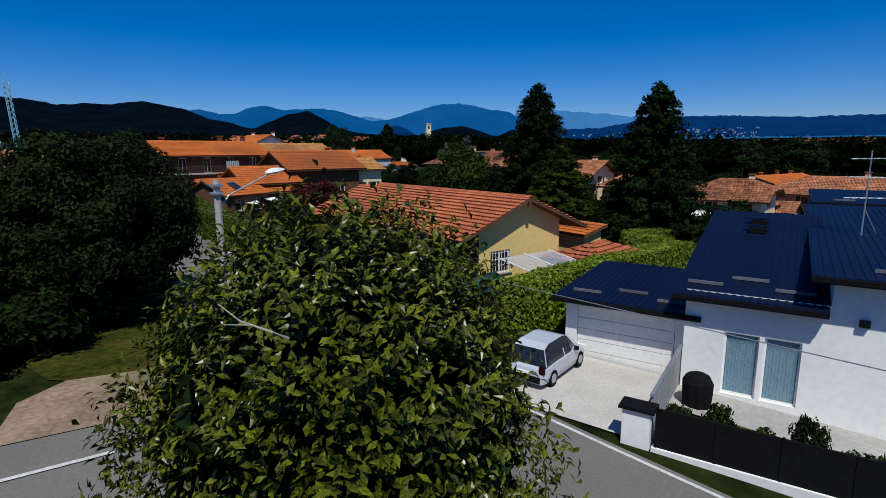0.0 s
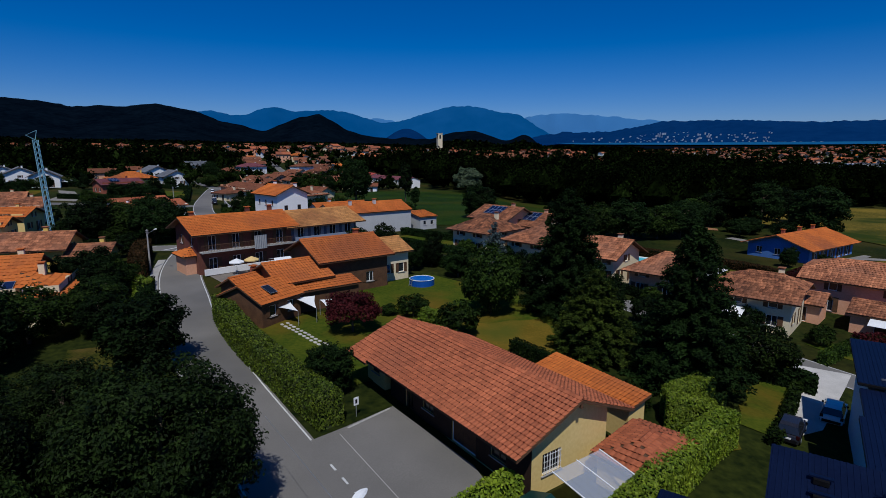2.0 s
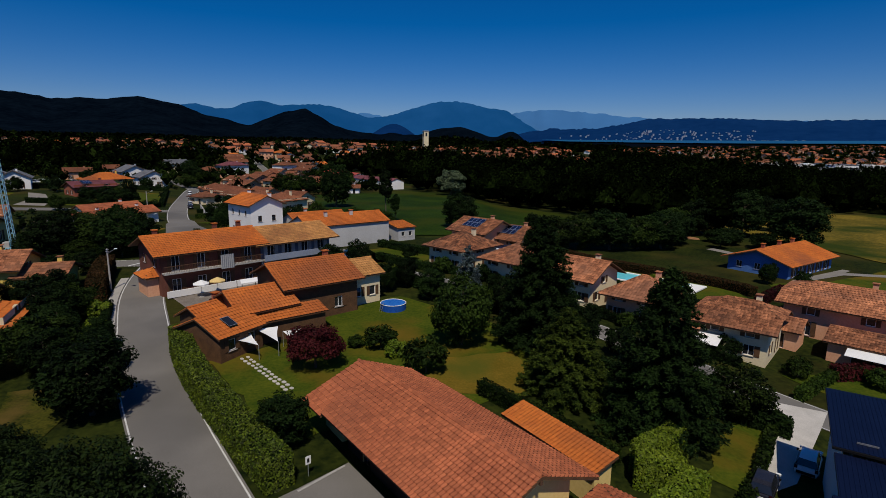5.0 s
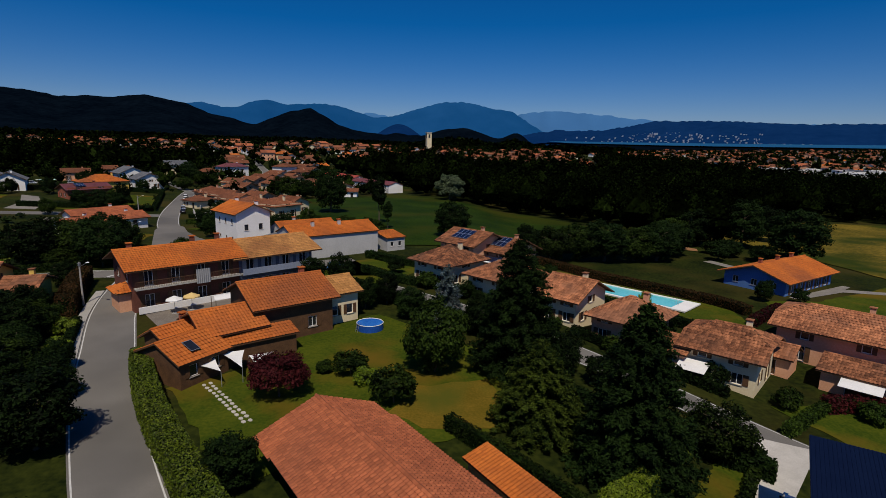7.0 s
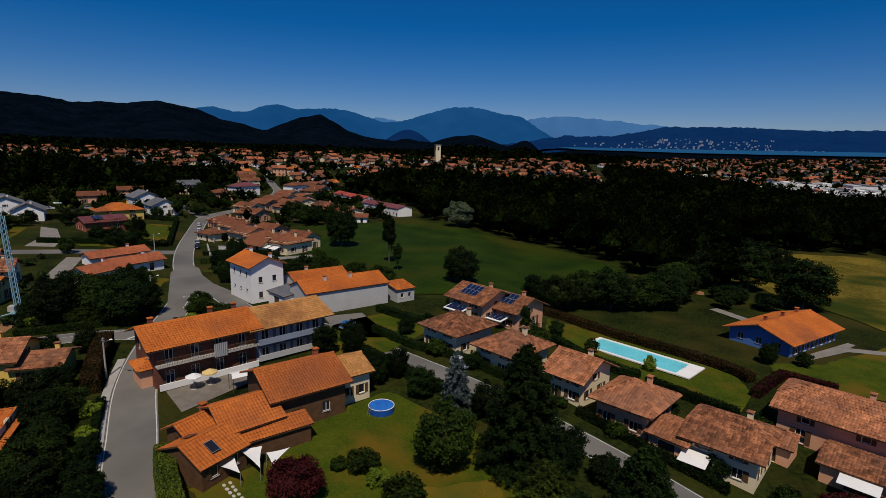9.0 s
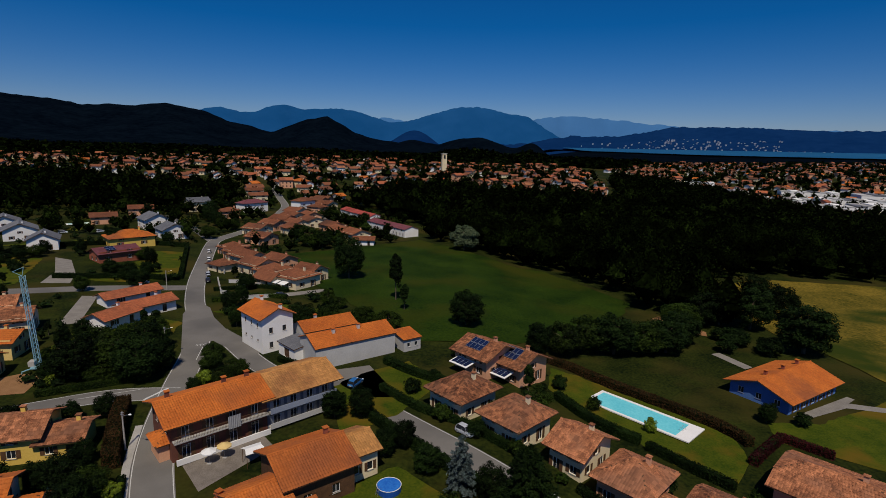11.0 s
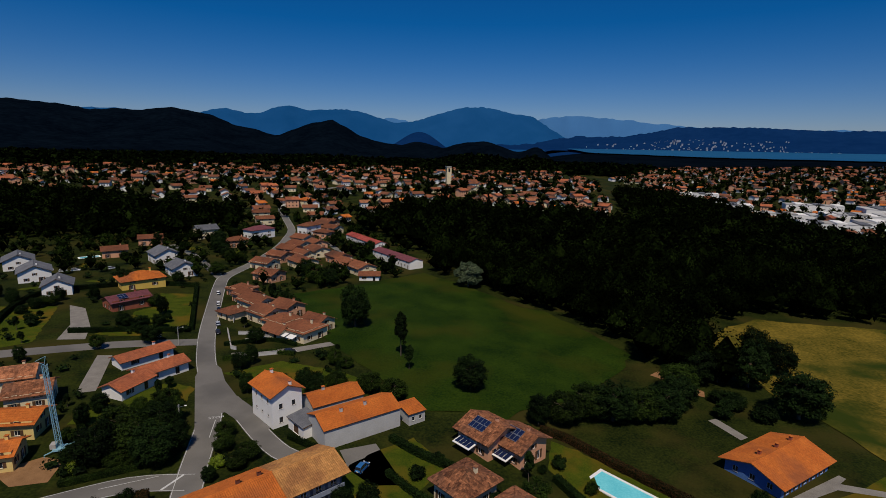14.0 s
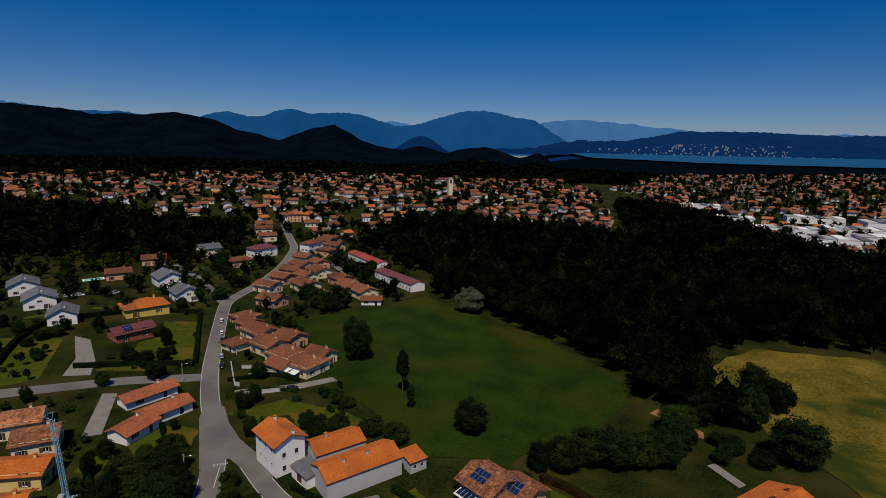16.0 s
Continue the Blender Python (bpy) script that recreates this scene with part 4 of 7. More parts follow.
def broad(clumps, rx, rz, cz, r, low=0.35):
    """Clumps on an uneven ellipsoid."""
    def spread(rng, n):
        d = rng.normal(0, 1, (clumps, 3))
        d[:, 2] = np.abs(d[:, 2]) * 1.0 - low
        d /= np.linalg.norm(d, axis=1)[:, None]
        q = rng.uniform(0.62, 1.0, (clumps, 1))
        cc = d * q * [rx, rx, rz] + [0, 0, cz]
        i = rng.integers(0, clumps, n)
        e = rng.normal(0, 1, (n, 3))
        e /= np.linalg.norm(e, axis=1)[:, None]
        p = cc[i] + e * (r * rng.uniform(0.5, 1.0, (n, 1))) * [1, 1, 0.75]
        o = d[i] * 0.5 + e * 0.7 + [0, 0, 0.35]
        return p, o, None
    return spread


def cone(rx, z0, z1, branches):
    """Drooping branches of uneven length, longer towards the foot."""
    def spread(rng, n):
        h = 1 - rng.uniform(0.0, 1.0, branches) ** 0.86
        az = np.arange(branches) * 2.4 + rng.normal(0, 0.3, branches)
        reach = (rx * (1 - h) ** 0.6 + 0.2) * rng.uniform(0.68, 1.12, branches)
        i = rng.choice(branches, n, p=reach / reach.sum())
        q = rng.uniform(0.03, 1.0, n) ** 0.7
        rr = reach[i] * q
        wide = 0.34 * rr * rng.normal(0, 0.6, n) * (1.1 - q)
        z = z0 + (z1 - z0) * h[i] - 0.3 * rr + 0.16 * rr * q + rng.normal(0, 0.13, n)
        c, s = np.cos(az[i]), np.sin(az[i])
        p = np.stack([rr * c - wide * s, rr * s + wide * c, z], 1)
        o = np.stack([c * 0.4, s * 0.4, np.full(n, 0.75)], 1)
        return p, o, None
    return spread


def tree_kind(name, label, crown, mat, height, trunk_r, limbs, seed):
    """One tree of a kind, with its tapered trunk, limbs and crown; copies share its meshes."""
    t = tagged(new(name), label, "tree")
    rng = random.Random(seed)
    m = Mesh().tube([(0, 0, -0.4), (0.1, 0, height * 0.3), (0.05, 0.1, height * 0.85)], [trunk_r, trunk_r * 0.7, trunk_r * 0.15], 8)
    for i in range(limbs):
        a, z = i * 2.4 + rng.random(), height * (0.25 + 0.4 * i / max(1, limbs))
        r = height * 0.28
        m.tube([(0.08, 0, z), (r * 0.5 * math.cos(a), r * 0.5 * math.sin(a), z + r * 0.5), (r * math.cos(a), r * math.sin(a), z + r * 0.8)], [trunk_r * 0.45, trunk_r * 0.3, trunk_r * 0.1], 5)
    m.done("trunk", M["bark"], t)
    crown.materials.append(mat)
    cr = new("crown", crown)
    cr.parent = t
    return t


KINDS = {
    "broad_a": tree_kind("tree", "broad green deciduous tree", crown_mesh("crown", 9000, broad(150, 3.7, 3.9, 4.4, 0.95, 0.8), 0.22, 1, 0.55), M["leaf"], 8.0, 0.25, 6, 1),
    "broad_b": tree_kind("tree", "tall dark green deciduous tree", crown_mesh("crown", 9000, broad(140, 3.3, 4.7, 4.9, 1.0, 0.8), 0.22, 2, 0.55), M["leaf_dark"], 9.5, 0.27, 6, 2),
    "near": tree_kind("walnut_tree", "large dark green walnut tree beside the road", crown_mesh("crown", 70000, broad(460, 4.7, 4.7, 4.7, 0.8, 0.85), 0.125, 12, 0.5), M["leaf_walnut"], 8.5, 0.28, 8, 12),
    "bush": tree_kind("shrub", "rounded green garden shrub", crown_mesh("crown", 2200, broad(40, 1.1, 1.0, 0.9, 0.42), 0.12, 3, 0.55), M["leaf"], 1.6, 0.06, 4, 3),
    "bush_bright": tree_kind("shrub", "rounded light green garden shrub", crown_mesh("crown", 2200, broad(40, 1.1, 1.1, 0.9, 0.4), 0.12, 4, 0.55), M["leaf_bright"], 1.6, 0.06, 4, 4),
    "bush_dark": tree_kind("shrub", "dark green evergreen garden shrub", crown_mesh("crown", 2200, broad(40, 1.2, 1.2, 1.0, 0.42), 0.13, 14, 0.55), M["leaf_dark"], 1.6, 0.06, 4, 14),
    "red": tree_kind("maple_tree", "dark red Japanese maple", crown_mesh("crown", 8000, broad(90, 2.6, 2.0, 2.4, 0.7), 0.14, 5, 0.55), M["leaf_red"], 4.0, 0.14, 6, 5),
    "conifer": tree_kind("conifer_tree", "tall dark green conifer", crown_mesh("crown", 72000, cone(4.4, 1.2, 14.2, 640), 0.16, 6, 0.4), M["leaf_dark"], 13.5, 0.28, 0, 6),
    "cedar": tree_kind("conifer_tree", "broad mid-green conifer in the garden", crown_mesh("crown", 60000, cone(4.6, 0.7, 13.0, 460), 0.17, 16, 0.4), leafy("mid_green_needles", (0.006, 0.017, 0.003), (0.062, 0.088, 0.01), 0.65, 0.08), 12.5, 0.26, 0, 16),
    "spruce": tree_kind("spruce_tree", "silver-blue spruce with drooping branches", crown_mesh("crown", 9000, cone(2.4, 0.9, 9.2, 160), 0.2, 7, 0.4), M["leaf_blue"], 8.8, 0.2, 0, 7),
    "column": tree_kind("cypress_tree", "narrow upright green tree", crown_mesh("crown", 3600, broad(60, 1.2, 4.0, 4.8, 0.6), 0.22, 8, 0.55), M["leaf_dark"], 8.0, 0.15, 2, 8),
    "silver": tree_kind("willow_tree", "silvery pale green tree at the wood's edge", crown_mesh("crown", 11000, broad(110, 5.0, 5.2, 5.4, 1.3, 0.7), 0.36, 9, 0.5), leafy("silver_leaves", (0.04, 0.065, 0.03), (0.1, 0.13, 0.065)), 10.0, 0.3, 5, 9),
}
USED = set()


def plant(kind, x, y, s=1.0, sz=None, rz=None, label="", z=None):
    m = Matrix.Translation((x, y, ground_z(x, y) if z is None else z)) @ pose(0, 0, 0, 0, 0, rz if rz is not None else (x * 37 + y * 91) % 360) @ Matrix.Diagonal((s, s, sz or s, 1))
    if kind not in USED:
        USED.add(kind)
        KINDS[kind].matrix_basis = m
        return tagged(KINDS[kind], label)
    own = KINDS[kind].scale
    return tagged(copy_thing(KINDS[kind], m @ Matrix.Diagonal((1 / own.x, 1 / own.y, 1 / own.z, 1))), label)


for k, x, y, s, sz in (("conifer", 10.6, 62.6, 1.2, 1.02), ("conifer", 17.6, 46.0, 1.1, 0.98), ("cedar", 11.0, 51.6, 0.95, 0.63), ("spruce", 3.2, 73.6, 0.95, 0.92), ("broad_b", 7.4, 72.4, 0.6, 0.55), ("broad_b", -1.6, 77.6, 0.55, 0.5), ("broad_b", 15.8, 63.6, 0.6, 0.55), ("bush_dark", 19.6, 61.4, 1.5, 1.6), ("broad_b", 23.4, 57.6, 0.55, 0.5), ("broad_a", 1.9, 61.6, 0.85, 0.98), ("bush", -1.8, 54.8, 1.7, 1.9), ("bush", -9.6, 60.8, 0.8, 0.7), ("red", -12.8, 55.6, 1.0, 1.0), ("broad_b", -12.2, 42.4, 0.55, 0.46), ("broad_b", -29.2, 46.6, 0.95, 0.72), ("broad_b", -33.0, 54.0, 0.5, 0.5), ("broad_a", -40.5, 57, 0.8, 0.6), ("broad_b", -36.6, 60.0, 0.38, 0.4), ("broad_b", -45.5, 65.5, 0.7, 0.6), ("bush", -6.8, 60.6, 1.5, 1.3), ("bush_bright", -5.0, 58.5, 1.0, 0.9), ("broad_a", 26.6, 50.5, 0.72, 0.62), ("bush_bright", 20.2, 47.2, 1.6, 2.0),
                       ("broad_b", -36.7, 193.5, 1.5, 1.75), ("column", -16.6, 166.0, 1.3, 1.7), ("column", -13.0, 156.0, 0.9, 0.9), ("broad_b", 4.8, 144.5, 1.25, 1.0), ("silver", 5.3, 262.0, 1.25, 1.2), ("broad_b", 100.9, 181.0, 1.4, 1.35), ("broad_b", 88.6, 161.0, 1.6, 1.5), ("broad_b", 92.4, 142.0, 1.9, 1.45), ("broad_b", 81, 164.0, 1.1, 1.0), ("bush_dark", 77, 146.5, 2.6, 2.0), ("bush_dark", 82.5, 139.5, 2.4, 1.9), ("bush_dark", 75, 150, 2.0, 1.7), ("broad_b", 78, 146.0, 0.7, 0.5), ("bush_dark", 72, 141.0, 2.0, 2.0), ("bush_dark", 83, 142.0, 2.0, 1.8), ("broad_b", 104, 172, 1.3, 1.2),
                       ("broad_a", 28.7, 134.5, 1.3, 1.0), ("broad_a", 36, 139, 1.5, 1.1), ("broad_b", 42.2, 137.4, 1.5, 1.1), ("broad_a", 50, 139, 1.5, 1.05), ("broad_b", 56.0, 139.5, 1.4, 1.0), ("broad_b", 62.0, 146, 1.4, 1.0), ("broad_a", 66, 156, 1.4, 1.1), ("broad_b", 22, 131, 0.8, 0.9), ("broad_b", 74, 162, 1.4, 1.2),
                       ("broad_b", -58.5, 110.0, 0.8, 0.7), ("broad_b", -60.0, 104.0, 1.15, 1.0), ("broad_a", -66.0, 109.0, 1.25, 1.0), ("broad_b", -72.0, 104.0, 1.15, 0.95), ("broad_b", -64.0, 114.0, 1.1, 0.95), ("broad_a", -73.0, 113.0, 1.15, 0.95), ("broad_a", -66.0, 121.0, 0.8, 0.75), ("broad_a", -70.0, 128.0, 0.7, 0.65), ("broad_a", -22.1, 140.5, 0.8, 0.7), ("broad_a", -15.0, 137.0, 0.85, 0.7), ("broad_b", -36, 137, 0.8, 0.7), ("broad_a", -31, 141, 0.8, 0.7),
                       # walnuts at (-21.8, 17.6) and (-19.6, 9.2): out of view, added to cast shade
                       ("near", -17.1, 26.6, 0.98, 0.98), ("near", -26.5, 33.0, 0.75, 0.68), ("near", -27.0, 24.0, 1.0, 0.95), ("near", -21.8, 17.6, 0.95, 0.95), ("near", -19.6, 9.2, 0.8, 0.9), ("broad_b", -35.5, 35.6, 0.7, 0.55), ("broad_b", -38.2, 54.0, 0.6, 0.5), ("broad_b", -42.5, 62.0, 0.55, 0.45), ("broad_a", -44, 52, 0.9, 0.7), ("broad_b", -43.5, 45, 1.0, 0.8), ("broad_b", -50, 71, 0.8, 0.6), ("broad_a", -46, 69.5, 0.7, 0.5), ("broad_b", -36, 30, 1.1, 0.9), ("broad_b", -48, 38, 1.1, 0.9), ("broad_b", -56, 48, 1.0, 0.8),
                       # shrubs at (-16.5, 21.5) and (-17.6, 18.6) are added to darken shaded grass
                       ("bush_dark", -10.0, 20.9, 0.9, 0.8), ("bush_dark", -16.5, 21.5, 1.4, 1.2), ("bush_dark", -17.6, 18.6, 1.5, 1.2), ("broad_b", -48.5, 72.5, 0.45, 0.4), ("broad_b", -51.5, 77.0, 0.4, 0.4), ("bush_dark", -60, 70, 1.8, 1.8), ("bush_dark", -64, 71, 1.6, 1.6), ("broad_b", -47, 50.5, 0.8, 0.7), ("bush_dark", -43.5, 60, 1.8, 1.7), ("broad_b", -57, 90, 0.5, 0.45), ("bush_dark", -62, 88, 1.5, 1.5), ("broad_b", -53, 70, 0.5, 0.5), ("bush_dark", -70, 86, 1.6, 1.6), ("bush_bright", -43, 70, 1.1, 1.0), ("bush_bright", -39.5, 60.5, 0.9, 0.8), ("bush_bright", -40, 64.5, 1.0, 0.9), ("bush_bright", -47, 63, 1.1, 1.0), ("broad_b", -14.0, 93.0, 0.6, 0.6), ("broad_b", -18.5, 92.5, 0.6, 0.55), ("broad_b", -8.4, 81.5, 0.5, 0.5), ("broad_b", -5.6, 84.0, 0.5, 0.5), ("column", 16.6, 106, 0.7, 0.8), ("bush", 29.4, 105.6, 1.1, 1.5), ("bush_bright", 38.0, 98.8, 0.9, 1.4), ("broad_b", 62, 104, 0.45, 0.45), ("bush_dark", 68, 103, 1.2, 1.2),
                       ("broad_a", -48.5, 110.5, 0.6, 0.5), ("broad_a", -50.5, 116, 0.55, 0.45), ("bush_bright", -47.0, 104.5, 1.3, 1.2), ("broad_b", -46.5, 99.5, 0.4, 0.36), ("broad_a", -118, 205, 0.7, 0.6), ("broad_b", -110, 196, 0.6, 0.8), ("bush_dark", -104, 188, 1.4, 1.6), ("broad_b", -106, 176, 0.8, 0.7), ("broad_b", -98, 168, 0.9, 0.7), ("broad_b", -113, 178, 0.8, 0.6), ("broad_b", -145, 230, 1.0, 0.8), ("broad_a", -120, 262, 1.0, 0.8), ("broad_b", -132, 300, 1.1, 0.9), ("broad_b", -142, 312, 1.1, 1.0), ("broad_b", -150, 330, 1.3, 1.1), ("broad_a", -70, 262, 1.4, 1.2), ("broad_b", -62, 255, 1.2, 1.0), ("broad_b", -78, 274, 1.2, 1.0)):
    plant(k, x, y, s, sz)
grove = random.Random(17)
for i in range(150):
    x, y = grove.uniform(-250, 70), grove.uniform(60, 430)
    near_road = min((x - p[0]) ** 2 + (y - p[1]) ** 2 for p in MAIN) < 60
    if near_road or (-75 < x < 62 and 139 < y < 290) or (x > -46 and y < 100) or (x > -24 and y < 145) or (x > 60 and y > 100) or (-140 < x < -92 and 178 < y < 236) or (-60 < x < -20 and 100 < y < 135):
        continue
    plant(grove.choice(("broad_a", "broad_b", "bush", "bush_dark", "bush_dark", "bush")), x, y, grove.uniform(0.45, 0.85))
for x, y in ((7, 101), (9, 97), (17, 95), (20, 90), (33, 79), (34, 66), (40, 62), (24, 72), (18, 78), (12, 84), (6, 88), (0, 93), (-6, 103), (-2, 109), (42, 76), (47, 79), (60, 86), (66, 84), (64, 70), (48, 60), (20, 110), (24, 113), (2, 122), (18, 124)):
    plant(("bush", "bush_dark", "bush_dark")[int(x + y) % 3], x, y, 0.8 + ((x * 7 + y * 3) % 10) / 14)




# ---- hedges ----
def hedge(pts, width, height, mat, label, seed=1, leaf=0.11, density=75, name="hedge"):
    """A clipped hedge along a line: a dense core and a skin of leaves."""
    h = tagged(new(name), label, "hedge")
    line = [Vector(p) for p in pts]
    o = Vector((line[0].x, line[0].y, ground_z(*line[0])))
    h.matrix_basis = Matrix.Translation(o)
    a, b = offset(line, -width / 2 + 0.12), offset(line, width / 2 - 0.12)
    m = Mesh()
    n = len(line)
    for p, q in zip(a, b):
        zg = ground_z((p.x + q.x) / 2, (p.y + q.y) / 2)
        for w, z in ((p, zg - 0.3), (p, zg + height - 0.14), (q, zg + height - 0.14), (q, zg - 0.3)):
            m.v.append((w.x - o.x, w.y - o.y, z - o.z))
    for i in range(n - 1):
        k = 4 * i
        m.f += [(k + j, k + j + 1, k + j + 5, k + j + 4) for j in range(3)]
    m.f += [(0, 1, 2, 3), (4 * n - 1, 4 * n - 2, 4 * n - 3, 4 * n - 4)]
    # the core's dark colour stands in for shade between the leaves
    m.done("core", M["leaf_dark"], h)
    rng = np.random.default_rng(seed)
    seg = [(line[i + 1] - line[i]).length for i in range(n - 1)]
    cum = np.cumsum([0] + seg)
    total = cum[-1]
    area = total * (2 * height + width) + 2 * width * height
    N = int(area * density)
    s = rng.uniform(0, total, N)
    u = rng.uniform(0, 2 * height + width, N)
    idx = np.clip(np.searchsorted(cum, s) - 1, 0, n - 2)
    P, O = np.zeros((N, 3)), np.zeros((N, 3))
    for i in range(N):
        k = idx[i]
        p, q = line[k], line[k + 1]
        d = (q - p) / max(seg[k], 1e-6)
        e = p + d * (s[i] - cum[k])
        r = Vector((d.y, -d.x))
        wob = 0.07 * noise.noise((e.x * 0.9, e.y * 0.9, u[i] * 0.8)) + 0.04 * rng.standard_normal()
        if u[i] < height:
            side, z, on = -width / 2 - wob, u[i], (-r.x, -r.y, 0.25)
        elif u[i] < height + width:
            side, z, on = u[i] - height - width / 2, height + wob, (0, 0, 1)
        else:
            side, z, on = width / 2 + wob, u[i] - height - width, (r.x, r.y, 0.25)
        w = e + r * side
        P[i] = (w.x - o.x, w.y - o.y, ground_z(e.x, e.y) + z - o.z)
        O[i] = on
    for en, d in ((0, line[0] - line[1]), (-1, line[-1] - line[-2])):
        d = d.normalized()
        r = Vector((d.y, -d.x))
        k = int(width * height * density)
        t, z = rng.uniform(-width / 2, width / 2, k), rng.uniform(0, height, k)
        w = np.array([[line[en].x + r.x * v + d.x * 0.05 - o.x, line[en].y + r.y * v + d.y * 0.05 - o.y, ground_z(*line[en]) + g - o.z] for v, g in zip(t, z)])
        P, O = np.vstack([P, w]), np.vstack([O, np.tile([d.x, d.y, 0.2], (k, 1))])
    me = crown_mesh("leaves", len(P), lambda rg, c: (P, O, None), leaf, seed, 0.6)
    me.materials.append(mat)
    tagged(new("leaves", me), kind="stuff").parent = h
    return h


HB, HG_, HD, HR = M["leaf_bright"], M["leaf"], M["leaf_dark"], M["leaf_red"]
HX = leafy("brownish_hedge_leaves", (0.02, 0.014, 0.004), (0.06, 0.03, 0.012), 0.7, 0.06)
hedge(smooth_line([(-11.0, 37.2), (-15.9, 42.9), (-21.8, 50.2), (-26.5, 57.0), (-28.7, 61.0)], 2), 2.0, 2.4, HB, "tall clipped light green hedge along the road", 21, 0.1, 130)
hedge(smooth_line([(2.6, 22.6), (8.0, 28.4), (13.2, 34.0), (16.6, 37.3)], 2), 1.5, 2.5, HB, "tall clipped light green hedge beside the dark blue house", 22, 0.1, 140)
hedge([(16.0, 37.8), (13.0, 38.9)], 1.5, 2.5, HB, "square-cut leg of a tall clipped hedge", 23, 0.1, 140)
hedge([(13.6, 39.7), (19.4, 44.3)], 1.5, 2.5, HB, "square-cut far end of a tall clipped hedge", 28, 0.1, 140)
hedge([(-3.3, 25.0), (-1.4, 27.0), (0.8, 29.0)], 1.3, 2.1, HB, "clipped yellow-green hedge at the yard's corner", 24, 0.1, 130)
hedge([(-3.0, 24.6), (-0.8, 21.9)], 1.2, 2.1, HB, "clipped yellow-green hedge along the pavement", 25, 0.1, 130)
hedge([(3.2, 50.6), (9.6, 43.8), (12.4, 40.8)], 0.9, 1.4, HG_, "low clipped hedge behind the long low house", 26)
for i, (pts, w, hh, mt, lb) in enumerate((
        ([(22, 127), (28.2, 125.2), (40, 113.4), (51.5, 101), (54, 95)], 1.8, 1.6, HX, "dark clipped hedge along the swimming pool garden"), ([(22.5, 108), (28.2, 99.5), (34.6, 94.2)], 1.6, 1.6, HD, "dark green hedge below the pool lawn"), ([(51.5, 89.2), (56, 93.4), (61, 97.6)], 1.4, 1.4, HR, "red-leaved hedge between two gardens"), ([(61, 97.4), (66.5, 92)], 1.3, 1.3, HR, "clipped red-leaved garden hedge"), ([(35.4, 92.6), (40.8, 86.2), (45, 82)], 1.4, 1.5, HD, "dark hedge between the villas and the pool lawn"),
        ([(44, 62), (50, 62.5), (56, 60)], 1.4, 1.6, HR, "clipped dark red garden hedge"), ([(36, 55.8), (42, 60.5), (46, 63)], 1.0, 1.2, HG_, "clipped green hedge along the street"), ([(-46.8, 75.6), (-51.4, 84), (-55.4, 92.5)], 2.2, 2.7, HX, "brownish clipped hedge along the road"), ([(-43.6, 73), (-40.2, 66.5), (-34.5, 56.5)], 0.9, 1.1, HD, "dark hedge along the road's edge"),
        ([(-79, 110), (-74, 98.6)], 1.6, 1.6, HB, "clipped hedge beside the crane"), ([(-86.5, 119), (-79, 110)], 1.4, 1.5, HG_, "clipped hedge beside the drive"), ([(-60, 104), (-72, 97), (-74, 96)], 1.2, 1.2, HG_, "low hedge along the side street"), ([(-92, 181), (-110, 176), (-127, 170)], 1.4, 1.6, HD, "dark hedge along the side street"), ([(-92, 182), (-104, 208), (-117, 236)], 1.4, 1.6, HD, "dark clipped hedge along the road"), ([(-117, 237), (-140, 234)], 1.4, 1.8, HD, "dark hedge behind a lawn"), ([(-150, 166), (-162, 190), (-165, 211), (-140, 233)], 1.6, 1.8, HD, "dark hedge round a field"),
        ([(-36, 116), (-24, 109)], 1.0, 1.2, HD, "dark low clipped garden hedge"), ([(-13, 117), (-6, 111), (2, 106)], 1.6, 1.4, HD, "dark hedge round a garden"), ([(-12, 104), (-4, 96), (4, 91), (14, 82)], 1.2, 1.3, HD, "green hedge along the street"), ([(20, 76.5), (27, 69.5), (34, 63)], 1.0, 1.2, HD, "green hedge along the street"), ([(-12, 92), (0, 80), (9, 72)], 1.3, 1.7, HD, "dark hedge along the street"), ([(15, 57), (22, 52), (30, 48)], 1.2, 1.8, HD, "dark hedge at the garden's end"),
        ([(20, 37.5), (23, 41), (31, 51.5)], 0.8, 0.9, HG_, "low planted bank beside the yard"), ([(-70, 158), (-60, 165), (-50, 164)], 1.2, 1.2, HG_, "green hedge by the drive"), ([(-75, 170), (-62, 176), (-52, 172)], 1.2, 1.2, HD, "dark hedge in front of terraced houses"))):
    hedge(smooth_line(pts, 3), w, hh, mt, lb, 40 + i, 0.16, 34)


